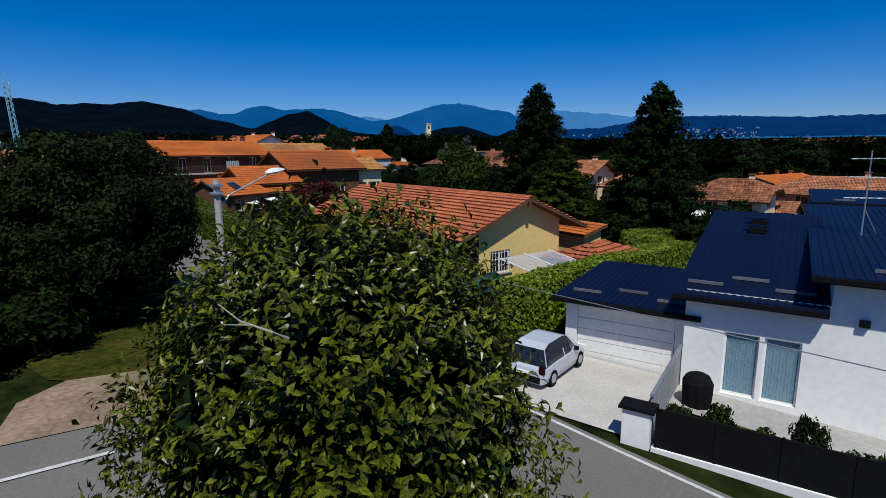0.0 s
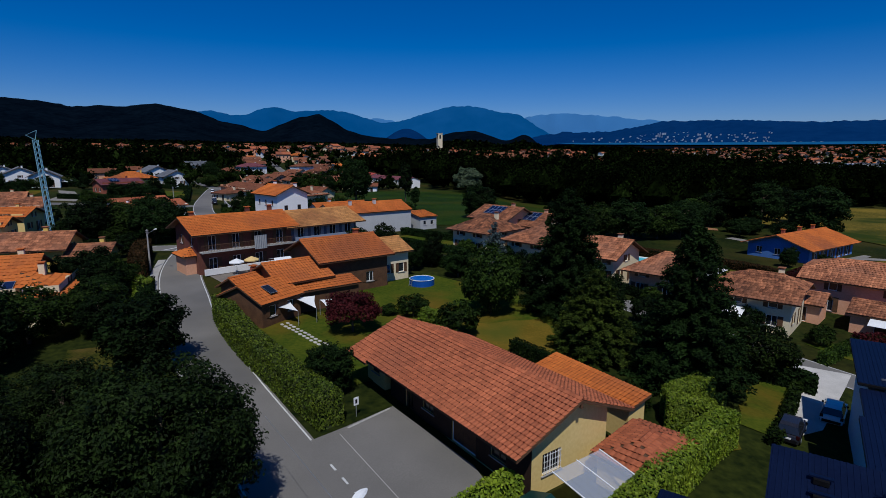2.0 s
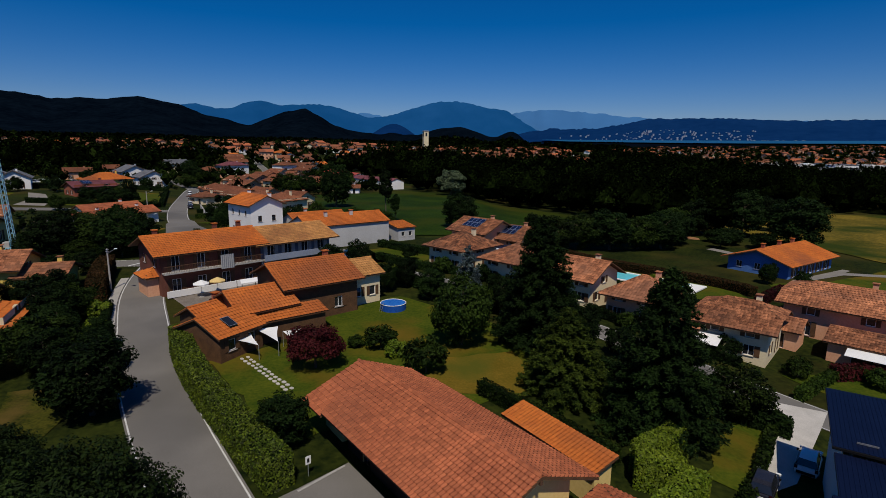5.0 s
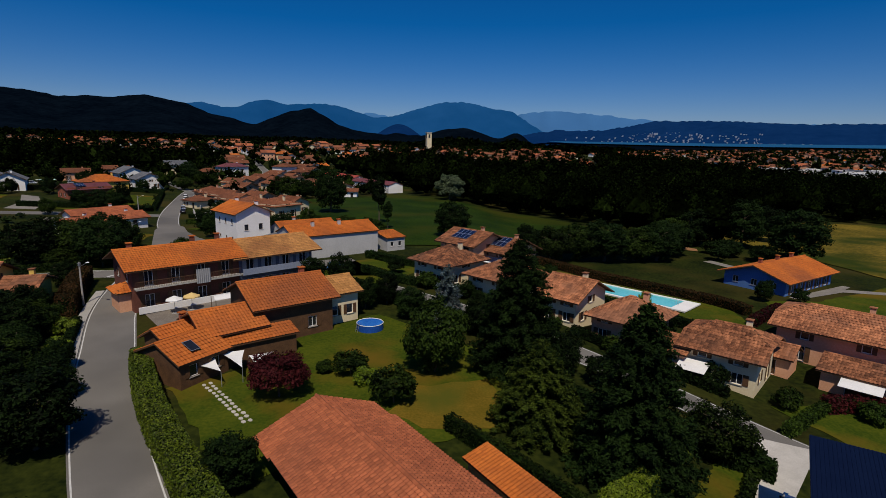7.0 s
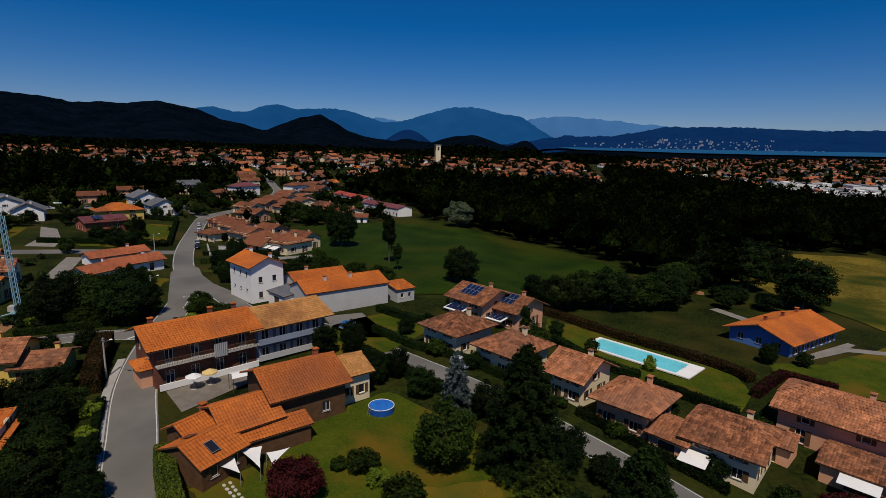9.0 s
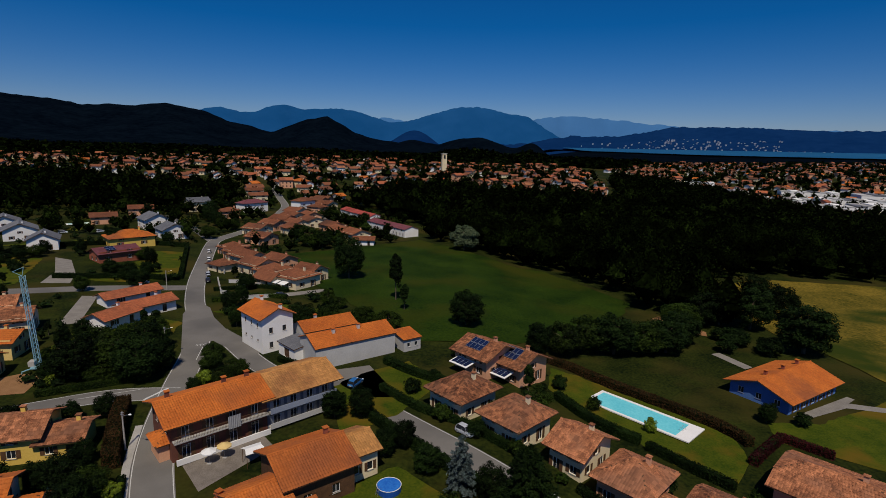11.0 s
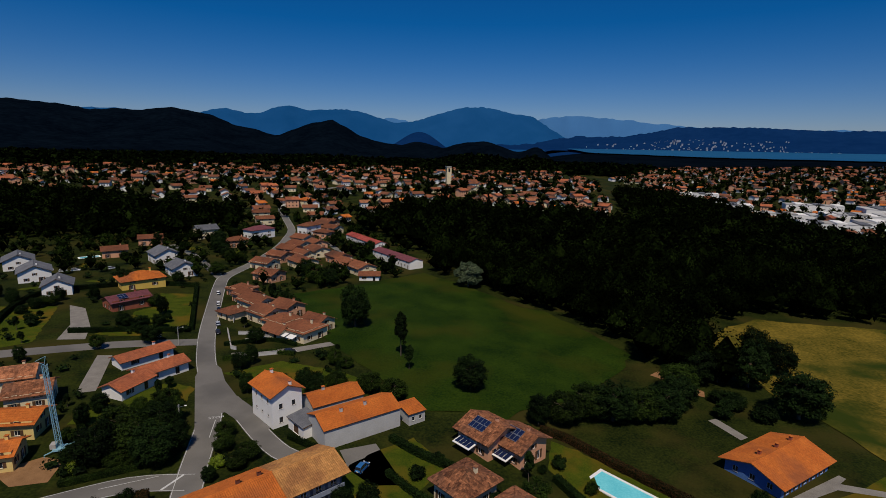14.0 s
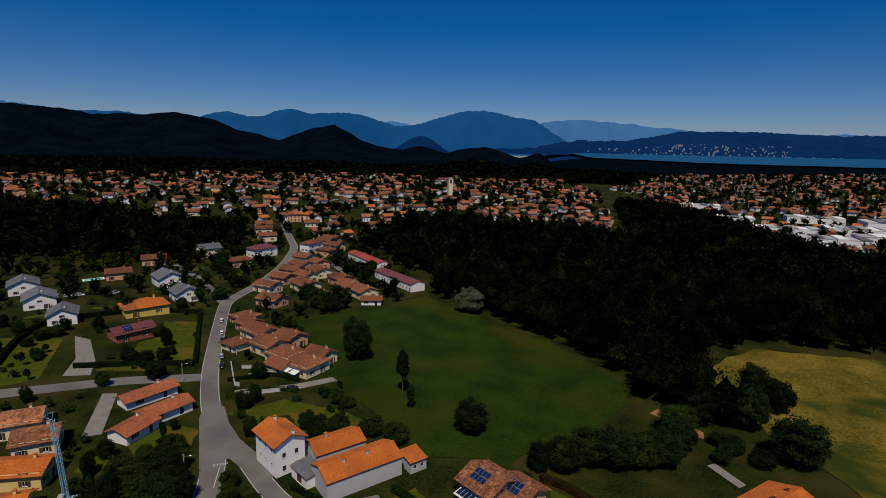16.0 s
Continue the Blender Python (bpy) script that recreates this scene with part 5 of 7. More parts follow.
# ---- dark blue house with stepped metal roofs ----
def build_navy():
    h = thing("navy_house", 5.2, 22.8, -33, -0.25, "modern white house with stepped dark blue metal roofs", "house")
    walls = Mesh()
    pl = lambda d: (lambda a, k, z: (a, d + k, z))
    wall_side(walls, 4.4, -0.4, 2.5, [(-1.75, 1.85, 0.0, 2.25)], lambda a, k, z: (a + 2.6, -1.4 + k, z))
    wall_side(walls, 4.0, -0.4, 3.6, [(-0.75, 0.25, 0.15, 2.3), (0.4, 1.4, 0.15, 2.3)], lambda a, k, z: (a + 6.8, -1.9 + k, z))
    wall_side(walls, 9.2, -0.4, 4.6, [(2.0, 3.2, 1.0, 2.3)], lambda a, k, z: (a + 13.4, -1.9 + k, z))
    for a, b, z in (((0.4, -1.4), (0.4, 4.6), 2.5), ((0.4, 4.6), (5.0, 4.6), 2.5), ((4.8, 7.6), (8.8, 7.6), 5.0), ((8.8, -1.9), (8.8, 13.4), 4.5), ((8.8, 13.4), (18, 13.4), 4.9), ((18, -1.9), (18, 13.4), 4.6), ((4.8, -1.9), (4.8, -1.4), 3.4),
                    ((9.2, 13.4), (9.2, 28.6), 4.4), ((9.2, 28.6), (17, 28.6), 4.6), ((17, 13.4), (17, 28.6), 4.4)):
        walls.face((a[0], a[1], -2.8), (b[0], b[1], -2.8), (b[0], b[1], z), (a[0], a[1], z))
    walls.face((4.8, -1.4, -2.8), (4.8, 7.6, -2.8), (4.8, 7.6, 5.0), (4.8, -1.4, 3.45))
    walls.done("wall", M["white"], h)

    def sheet_roof(x0, x1, y0, y1, z0, z1, label):
        r = Mesh().slab([(x0, y0, z0), (x1, y0, z0), (x1, y1, z1), (x0, y1, z1)], 0.22).done("roof", M["navy"], h, label)
        seams = Mesh()
        n = int((x1 - x0) / 0.24)
        for i in range(n):
            x = x0 + (x1 - x0) * (i + 0.5) / n
            seams.slab([(x - 0.05, y0 + 0.01, z0 + 0.022), (x + 0.05, y0 + 0.01, z0 + 0.022), (x + 0.05, y1 - 0.01, z1 + 0.022), (x - 0.05, y1 - 0.01, z1 + 0.022)], 0.04)
        tagged(seams.done("sheet_rib", M["navy"], r), kind="stuff")
        gut = Mesh().box(x0, y0 - 0.12, z0 - 0.16, x1, y0 - 0.004, z0 - 0.02).done("gutter", M["black"], r)
        for i in range(3):
            x = x0 + (x1 - x0) * (0.2 + 0.3 * i)
            y = y0 + 1.0 + 0.7 * (i % 2)
            z = z0 + (z1 - z0) * (y - y0) / (y1 - y0)
            Mesh().box(x - 0.55, y - 0.03, z + 0.03, x + 0.55, y + 0.03, z + 0.13).done("snow_guard", M["slate"], r)
        return r
    sheet_roof(0.0, 5.3, -1.9, 5.0, 2.68, 2.85, "dark blue ribbed metal roof over the garage")
    m1 = sheet_roof(4.4, 8.75, -2.3, 8.0, 3.5, 5.3, "dark blue ribbed metal roof")
    sheet_roof(8.2, 18.6, -2.5, 14.0, 4.6, 5.3, "dark blue ribbed metal roof")
    sheet_roof(8.7, 17.4, 14.2, 20.4, 4.3, 4.6, "dark blue ribbed metal roof")
    sheet_roof(8.6, 17.6, 20.6, 29.6, 4.9, 5.2, "dark blue ribbed metal roof")
    for y in (5.0, 6.1):
        z = 3.5 + 1.8 * (y + 2.3) / 10.3
        v = Mesh().box(6.1, y - 0.3, z, 6.7, y + 0.3, z + 0.22).done("roof_vent", M["black"], m1)
        Mesh().box(5.95, y - 0.12, z + 0.22, 6.85, y + 0.12, z + 0.3).done("vent_cap", M["navy"], v)
    for x0 in (0.85,):
        g = Mesh()
        for i in range(5):
            g.box(x0 + 0.02, -1.28 + 0.0, i * 0.45, x0 + 3.56, -1.24, i * 0.45 + 0.43)
        g.done("garage_door", M["white"], h, "white sectional garage door")
    for x0 in (6.05, 7.2):
        fr = Mesh()
        p = lambda a, k, z: (a + x0 + 0.5, -1.9 + k, z)
        frame_of(fr, p, -0.5, 0.5, 0.15, 2.3, 0.1, 0.17, 0.06)
        w = fr.done("french_window", M["white"], h)
        Mesh().box(x0 + 0.06, -1.78, 0.2, x0 + 0.94, -1.76, 2.24).done("pane", M["clear"], w)
        cu = Mesh()
        for i in range(9):
            cu.box(x0 + 0.08 + i * 0.095, -1.70 + 0.03 * (i % 2), 0.2, x0 + 0.165 + i * 0.095, -1.68 + 0.03 * (i % 2), 2.24)
        cu.done("curtain", surface("pale_blue_curtain", (0.16, 0.27, 0.33), (0.3, 0.42, 0.5), 2, 0.9, 8), w)
    lampb = Mesh().box(9.5, -2.05, 3.1, 9.75, -1.9, 3.3).done("wall_lamp", M["black"], h)
    Mesh().box(2.4, -1.62, 2.45, 2.6, -1.4, 2.6).done("wall_lamp", M["cloth"], h)
    Mesh().box(12.2, -2.0, 1.9, 12.5, -1.9, 2.05).done("wall_lamp", M["black"], h)
    for i in range(2):
        z = 4.6 + 0.7 * 0.42 + 0.06
        sp = Mesh().slab([(11.2 + i * 1.1, 2.4, z + 0.02), (12.25 + i * 1.1, 2.4, z + 0.02), (12.25 + i * 1.1, 4.2, z + 0.5), (11.2 + i * 1.1, 4.2, z + 0.5)], 0.05).done("solar_panel", M["solar"], h)
        Mesh().slab([(11.17 + i * 1.1, 2.34, z + 0.03), (12.28 + i * 1.1, 2.34, z + 0.03), (12.28 + i * 1.1, 2.42, z + 0.05), (11.17 + i * 1.1, 2.42, z + 0.05)], 0.06).slab([(11.17 + i * 1.1, 3.28, z + 0.28), (12.28 + i * 1.1, 3.28, z + 0.28), (12.28 + i * 1.1, 3.33, z + 0.3), (11.17 + i * 1.1, 3.33, z + 0.3)], 0.06).slab([(11.17 + i * 1.1, 2.34, z + 0.03), (11.22 + i * 1.1, 2.34, z + 0.03), (11.22 + i * 1.1, 4.22, z + 0.53), (11.17 + i * 1.1, 4.22, z + 0.53)], 0.06).done("panel_frame", M["metal"], sp)
    # aerials
    an = thing("roof_aerial", 5.2 + 9.9 * 0.839 + 5.0 * 0.545, 22.8 - 9.9 * 0.545 + 5.0 * 0.839, -33, 4.72, "tall white television aerial mast on the roof", "aerial")
    Mesh().tube([(0, 0, -0.05), (0, 0, 3.2)], [0.03, 0.025], 6).done("mast", M["metal"], an)
    Mesh().tube([(0, 0, -0.05), (0.5, 0.3, -0.05), (0, 0, 1.0)], [0.02, 0.02, 0.02], 5).done("stay", M["metal"], an)
    for z, rot, n in ((1.4, 0.3, 5), (2.2, -0.2, 7), (2.9, 0.6, 5)):
        m = Mesh()
        c, s = math.cos(rot), math.sin(rot)
        m.tube([(-0.75 * c, -0.75 * s, z), (0.75 * c, 0.75 * s, z)], [0.022, 0.022], 4)
        for i in range(n):
            u = -0.55 + 1.1 * i / (n - 1)
            m.tube([(u * c + 0.32 * s, u * s - 0.32 * c, z), (u * c - 0.32 * s, u * s + 0.32 * c, z)], [0.016, 0.016], 4)
        m.done("antenna", M["cloth"], an)
    sheet("paved_drive", [(5.2 + f * 0.839 + d * 0.545, 22.8 - f * 0.545 + d * 0.839) for f, d in ((-2.2, -6.4), (4.5, -6.7), (4.6, -1.4), (0.2, -1.4), (-2.0, -1.2))], M["gravel"], 0.05, "pale stone-paved drive in front of the garage", "drive", 2)
    sheet("front_path", [(5.2 + f * 0.839 + d * 0.545, 22.8 - f * 0.545 + d * 0.839) for f, d in ((4.6, -4.0), (18, -4.0), (18, -1.9), (4.6, -1.9))], M["concrete"], 0.05, "pale paved strip along the white house", "pavement", 2)
    sheet("front_lawn", [(5.2 + f * 0.839 + d * 0.545, 22.8 - f * 0.545 + d * 0.839) for f, d in ((6.5, -6.6), (18, -6.9), (18, -4.0), (6.5, -4.0))], M["lawn"], 0.055, "narrow lawn behind the black fence", "lawn", 2)
    fe = thing("garden_fence", 5.2, 22.8, -33, -0.25, "black screened garden fence on a low white wall", "fence")
    Mesh().box(4.9, -6.98, -0.4, 18.0, -6.72, 0.28).done("low_wall", M["white"], fe)
    for i in range(9):
        Mesh().box(5.0 + i * 1.44, -6.9, 0.28, 6.43 + i * 1.44, -6.84, 1.4).done("panel", M["black"], fe)
        Mesh().box(4.96 + i * 1.44, -6.92, 0.28, 5.02 + i * 1.44, -6.82, 1.42).done("post", M["black"], fe)
    gp = thing("gate_pillar", 5.2, 22.8, -33, -0.25, "white plastered gate pillar with dark cap", "pillar")
    Mesh().box(4.1, -7.0, -0.4, 4.85, -6.5, 1.25).done("shaft", M["white"], gp)
    Mesh().box(4.0, -7.08, 1.25, 4.95, -6.42, 1.33).done("cap", M["black"], gp)
    ga = thing("side_gate", 5.2, 22.8, -33, -0.25, "blue-grey louvred metal side gate", "gate")
    for i in range(14):
        Mesh().box(4.72, -6.4 + i * 0.34, 0.0, 4.76, -6.16 + i * 0.34, 1.5).done("slat", SHUTTERS["grey"], ga)
    Mesh().box(4.69, -6.45, 1.5, 4.79, -1.65, 1.56).box(4.69, -6.45, 0.05, 4.79, -1.65, 0.11).done("rail", M["metal"], ga)


build_navy()


# ---- magnolia beside the road ----
def build_magnolia():
    t = thing("magnolia_tree", -1.7, 9.2, 0, None, "large evergreen magnolia with glossy green leaves", "tree")
    rng = random.Random(3)
    m = Mesh().tube([(0, 0, -0.3), (0.05, 0.05, 2.2), (0.1, 0, 5.8)], [0.24, 0.18, 0.05], 9)
    for i in range(16):
        a, z = i * 2.4, 1.0 + 0.3 * i
        r = 3.0 * (1 - 0.1 * i * 0.5)
        m.tube([(0.05, 0, z), (r * 0.5 * math.cos(a), r * 0.5 * math.sin(a), z + 0.7), (r * math.cos(a), r * math.sin(a), z + 1.1)], [0.07, 0.045, 0.015], 5)
    m.done("trunk", M["bark"], t)
    tw = Mesh()
    tw.tube([(-0.02, -2.95, 6.08), (-0.13, -3.1, 6.2), (-0.45, -3.1, 6.32), (-0.66, -3.1, 6.5)], [0.016, 0.013, 0.009, 0.005], 5).tube([(-0.35, -3.1, 6.28), (-0.6, -3.15, 6.3)], [0.009, 0.004], 4)
    tw.done("bare_twig", surface("pale_bark", (0.3, 0.27, 0.23), (0.42, 0.38, 0.33), 3, 0.9, 20), t)
    nr = np.random.default_rng(8)
    K = 1150
    u = nr.uniform(0, 1, K)
    z = 0.8 + 6.6 * u
    prof = 3.6 * np.sqrt(np.clip(1 - (np.clip(z - 2.6, 0, None) / 4.9) ** 2, 0, 1)) * (0.72 + 0.28 * np.clip(z / 2.6, 0, 1))
    ang = nr.uniform(0, 2 * math.pi, K)
    rad = prof * nr.uniform(0.8, 1.0, K) * (1 + 0.1 * np.sin(3 * ang + z) + 0.05 * np.sin(7 * ang - 2 * z))
    tips = np.stack([rad * np.cos(ang), rad * np.sin(ang), z], 1)
    # crown tips along the top of the dome
    n = 18
    v, f = [], []
    for p in tips:
        axis = Vector((p[0] * 0.7, p[1] * 0.7, max(0.4, p[2] - 2.0) * 0.45 + 0.8)).normalized()
        for i in range(n):
            a = i * 2.4 + nr.uniform(-0.4, 0.4)
            side = axis.orthogonal().normalized()
            d = (Matrix.Rotation(a, 3, axis) @ side)
            lift = nr.uniform(0.05, 1.0)
            d = (d + axis * lift * 1.3).normalized()
            base = Vector(p) - axis * nr.uniform(0.0, 0.55) + Vector(nr.normal(0, 0.12, 3))
            ln, wd = nr.uniform(0.14, 0.23), nr.uniform(0.03, 0.048)
            b = d.cross(axis)
            if b.length < 0.05:
                continue
            b.normalize()
            nm = b.cross(d)
            mid = base + d * ln * 0.55
            tip = base + d * ln - nm * 0.02
            k = len(v)
            v += [tuple(base), tuple(mid - b * wd + nm * 0.018), tuple(mid), tuple(mid + b * wd + nm * 0.018), tuple(tip)]
            f += [(k, k + 2, k + 1), (k, k + 3, k + 2), (k + 1, k + 2, k + 4), (k + 2, k + 3, k + 4)]
    me = bpy.data.meshes.new("leaves")
    me.from_pydata(v, [], f)
    me.materials.append(M["leaf_gloss"])
    tagged(new("leaves", me), kind="stuff").parent = t
    # inner leaves in darker green: the crown's inner shade put into their colour
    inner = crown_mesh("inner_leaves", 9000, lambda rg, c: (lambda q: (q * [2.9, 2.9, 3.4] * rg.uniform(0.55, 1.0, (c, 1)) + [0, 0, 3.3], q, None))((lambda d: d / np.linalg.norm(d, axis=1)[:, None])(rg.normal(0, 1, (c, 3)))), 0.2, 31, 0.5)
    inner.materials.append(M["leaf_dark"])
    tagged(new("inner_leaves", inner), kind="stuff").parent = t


build_magnolia()


# ---- cars ----
def car_kind(paint, label, L=3.9, W=1.66, H=1.46):
    """A hatchback: body and cabin lofted along its length, glass, lamps, bumpers and four wheels with rims."""
    c = tagged(new("car"), label, "car", "parked cars")
    # stations along the car: place, bonnet height, half width
    body = Mesh()
    st = [(-0.5, 0.55, 0.80), (-0.485, 0.72, 0.90), (-0.44, 0.82, 0.97), (-0.2, 0.88, 1.0), (0.12, 0.88, 1.0), (0.24, 0.84, 0.99), (0.42, 0.70, 0.94), (0.485, 0.58, 0.86), (0.5, 0.45, 0.76)]
    for x, h, w in st:
        hw = w * W / 2
        body.v += [(x * L, -hw * 0.94, 0.22), (x * L, -hw, 0.42), (x * L, -hw * 0.97, h - 0.1), (x * L, -hw * 0.86, h), (x * L, hw * 0.86, h), (x * L, hw * 0.97, h - 0.1), (x * L, hw, 0.42), (x * L, hw * 0.94, 0.22)]
    for i in range(len(st) - 1):
        body.f += [(8 * i + j, 8 * i + (j + 1) % 8, 8 * i + 8 + (j + 1) % 8, 8 * i + 8 + j) for j in range(8)]
    body.f += [tuple(range(7, -1, -1)), tuple(range(8 * len(st) - 8, 8 * len(st)))]
    b = body.done("body", paint, c, smooth=False)
    cab = [(-0.46, 0.84, 0.80, 0.0), (-0.40, H - 0.12, 0.70, 1), (-0.30, H, 0.66, 1), (0.0, H, 0.66, 1), (0.10, H - 0.08, 0.68, 1), (0.27, 0.84, 0.78, 0)]
    g, rf = Mesh(), Mesh()
    for x, h, w, _ in cab:
        lw = 0.93 * W / 2
        g.v += [(x * L, -lw, 0.82), (x * L, -w * W / 2, h), (x * L, w * W / 2, h), (x * L, lw, 0.82)]
    for i in range(len(cab) - 1):
        g.f += [(4 * i + j, 4 * i + j + 1, 4 * i + 5 + j, 4 * i + 4 + j) for j in range(3)]
    g.done("glazing", M["dark"], c)
    rf.v = [(x * L, s * w * W / 2 * 1.01, h + 0.012) for x, h, w, _ in cab[1:5] for s in (-1, 1)]
    rf.f = [(2 * i, 2 * i + 2, 2 * i + 3, 2 * i + 1) for i in range(3)]
    for x0, x1 in ((-0.46, -0.40), (0.27, 0.10), (-0.06, -0.05)):
        for s in (-1, 1):
            w0, w1 = 0.935 * W / 2, 0.675 * W / 2
            Mesh().face((x0 * L, s * w0, 0.83), (x0 * L + 0.07, s * w0, 0.83), (x1 * L + 0.07, s * w1, H - 0.06), (x1 * L, s * w1, H - 0.06)).done("pillar", paint, c)
    rf.done("roof", paint, c)
    for s in (-1, 1):
        Mesh().box(0.44 * L, s * 0.62 - 0.16, 0.56, 0.488 * L, s * 0.62 + 0.16, 0.68).done("headlight", M["cloth"], c)
        Mesh().box(-0.497 * L, s * 0.66 - 0.1, 0.6, -0.47 * L, s * 0.66 + 0.1, 0.84).done("tail_light", M["leaf_red"], c)
        Mesh().box(0.16 * L, s * W * 0.52 - 0.07, 0.82, 0.19 * L, s * W * 0.52 + 0.07, 0.94).done("mirror", M["black"], c)
        for x in (-0.31, 0.31):
            ty = Mesh().tube([(x * L, s * (W / 2 - 0.2), 0.29), (x * L, s * (W / 2 - 0.005), 0.29)], [0.29, 0.29], 14).done("wheel", M["black"], c)
            Mesh().tube([(x * L, s * (W / 2 - 0.01), 0.29), (x * L, s * (W / 2 + 0.012), 0.29)], [0.18, 0.16], 10).done("rim", M["metal"], ty)
    Mesh().box(-0.508 * L, -0.62, 0.26, -0.49 * L, 0.62, 0.48).done("bumper", M["black"], c)
    Mesh().box(-0.512 * L, -0.26, 0.5, -0.499 * L, 0.26, 0.61).done("number_plate", M["cloth"], c)
    return c


PAINT = {k: surface(k + "_car_paint", a, b, 1, 0.25, 8, 0, 0, 0.0, 0.6) for k, a, b in (("silver", (0.42, 0.45, 0.5), (0.48, 0.51, 0.56)), ("white", (0.75, 0.75, 0.75), (0.8, 0.8, 0.8)), ("black", (0.015, 0.015, 0.02), (0.025, 0.025, 0.03)), ("blue", (0.02, 0.12, 0.32), (0.03, 0.15, 0.38)))}
CARS = {k: car_kind(PAINT[k], lb, 3.5 if k == "silver" else 3.9, 1.62, 1.44) for k, lb in (("silver", "small silver hatchback parked on the drive"), ("white", "white car parked at the roadside"), ("black", "black car parked in a yard"), ("blue", "blue car parked beside a wall"))}
placed = set()
for k, x, y, rz, lb in (("silver", 3.7, 19.5, 52, "small silver hatchback parked on the pale drive"), ("silver", 4.0, 88.6, -42, "silver estate car parked by a villa"), ("black", 22.6, 39.6, 50, "black car parked in the gravel yard"), ("white", 28.6, 43.6, 50, "white and blue car parked in the gravel yard"), ("blue", -17.4, 105.4, 70, "blue van parked beside the workshop yard"),
                        ("white", -99.5, 172.6, 25, "white car parked in the side street"), ("white", -97.0, 213.8, 115, "white car parked at the roadside"), ("black", -93.2, 206.0, 115, "black car parked at the roadside"), ("black", -82.2, 181.2, 117, "black car parked at the roadside"), ("silver", -86.0, 189.5, 117, "silver car parked at the roadside"), ("black", -52.0, 166.0, 30, "black car on the concrete drive"), ("white", -104.0, 229.0, 112, "white car parked at the roadside"), ("white", -197.0, 250.9, 30, "car parked in a yard between the houses"), ("silver", -188.9, 249.6, 40, "car parked in a yard between the houses"), ("white", -184.7, 252.3, 25, "car parked in a yard between the houses"), ("silver", -171.0, 258.5, 60, "car parked in a yard between the houses")):
    m = pose(x, y, ground_z(x, y) + 0.05, 0, 0, rz)
    if k in placed:
        o = copy_thing(CARS[k], m)
    else:
        placed.add(k)
        o = CARS[k]
        o.matrix_basis = m
    tagged(o, lb)


# ---- low walls before the terraced gardens ----
def low_wall(x0, y0, x1, y1, high, label):
    w = thing("garden_wall", x0, y0, math.degrees(math.atan2(y1 - y0, x1 - x0)), None, label, "wall", "garden walls")
    L = math.hypot(x1 - x0, y1 - y0)
    dz = ground_z(x1, y1) - ground_z(x0, y0)
    Mesh().slab([(0, -0.14, high), (L, -0.14, high + dz), (L, 0.14, high + dz), (0, 0.14, high)], high + 0.3).done("masonry", M["grey_wall"], w)
    Mesh().slab([(-0.03, -0.2, high + 0.07), (L + 0.03, -0.2, high + dz + 0.07), (L + 0.03, 0.2, high + dz + 0.07), (-0.03, 0.2, high + 0.07)], 0.066).done("coping", M["concrete"], w)


for x0, y0, x1, y1 in ((-90.7, 205.2, -87.0, 206.0), (-87.0, 206.0, -81.9, 193.2), (-80.1, 184.1, -71.7, 167.6), (-71.7, 167.6, -69.7, 166.9), (-75.0, 181.2, -65.4, 182.4), (-69.7, 174.1, -59.6, 181.5), (-66.0, 160.7, -51.7, 166.1)):
    low_wall(x0, y0, x1, y1, 1.1, "low pale plastered garden wall with coping")
fp = thing("swimming_pool", -201.6, 285.8, 42, None, "small turquoise garden pool with pale edge", "swimming pool")
Mesh().box(-5.2, -2.6, -0.2, 5.2, -1.9, 0.14).box(-5.2, 1.9, -0.2, 5.2, 2.6, 0.14).box(-5.2, -1.9, -0.2, -4.4, 1.9, 0.14).box(4.4, -1.9, -0.2, 5.2, 1.9, 0.14).done("stone_edge", M["white"], fp)
Mesh().box(-4.4, -1.9, -0.2, 4.4, 1.9, 0.08).done("water", M["water"], fp)

# ---- lamp post, cable and road details ----
def street_lamp(x, y, rz, height, label, reach=2.0):
    l = thing("street_lamp", x, y, rz, None, label, "street lamp", "street lamps")
    Mesh().tube([(0, 0, -0.3), (0, 0, height)], [0.15, 0.1], 10).done("pole", M["concrete"], l)
    a = Mesh().tube([(0.05, 0, height - 0.9), (0.4, 0, height - 0.5), (reach, 0, height + 0.12)], [0.03, 0.03, 0.025], 6).done("arm", M["metal"], l)
    hd = Mesh()
    for i in range(7):
        u = i / 6
        w, t = 0.2 * math.sin(math.pi * (0.12 + 0.8 * u)), 0.11 * math.sin(math.pi * (0.12 + 0.8 * u))
        xx, zz = reach - 0.15 + 0.75 * u, height + 0.14 + 0.1 * u
        hd.v += [(xx, -w, zz), (xx, -w * 0.6, zz + t), (xx, w * 0.6, zz + t), (xx, w, zz), (xx, w * 0.6, zz - t * 0.5), (xx, -w * 0.6, zz - t * 0.5)]
        if i:
            o = 6 * i
            hd.f += [(o - 6 + j, o - 6 + (j + 1) % 6, o + (j + 1) % 6, o + j) for j in range(6)]
    hd.f += [(5, 4, 3, 2, 1, 0), tuple(range(36, 42))]
    hd.done("lamp_head", M["cloth"], a, "white oval lamp head")
    for z in (height - 0.2, height - 0.45):
        Mesh().box(-0.16, -0.16, z, 0.16, 0.16, z + 0.07).done("bracket", M["metal"], l)
    return l


street_lamp(-7.1, 17.6, 55, 7.15, "concrete lamp post with white lamp head beside the road")
for x, y, rz in ((-47.8, 80.5, -30), (-62.0, 118.0, -20), (-89.0, 168.0, -20)):
    street_lamp(x, y, rz, 6.2, "slim street lamp at the roadside")


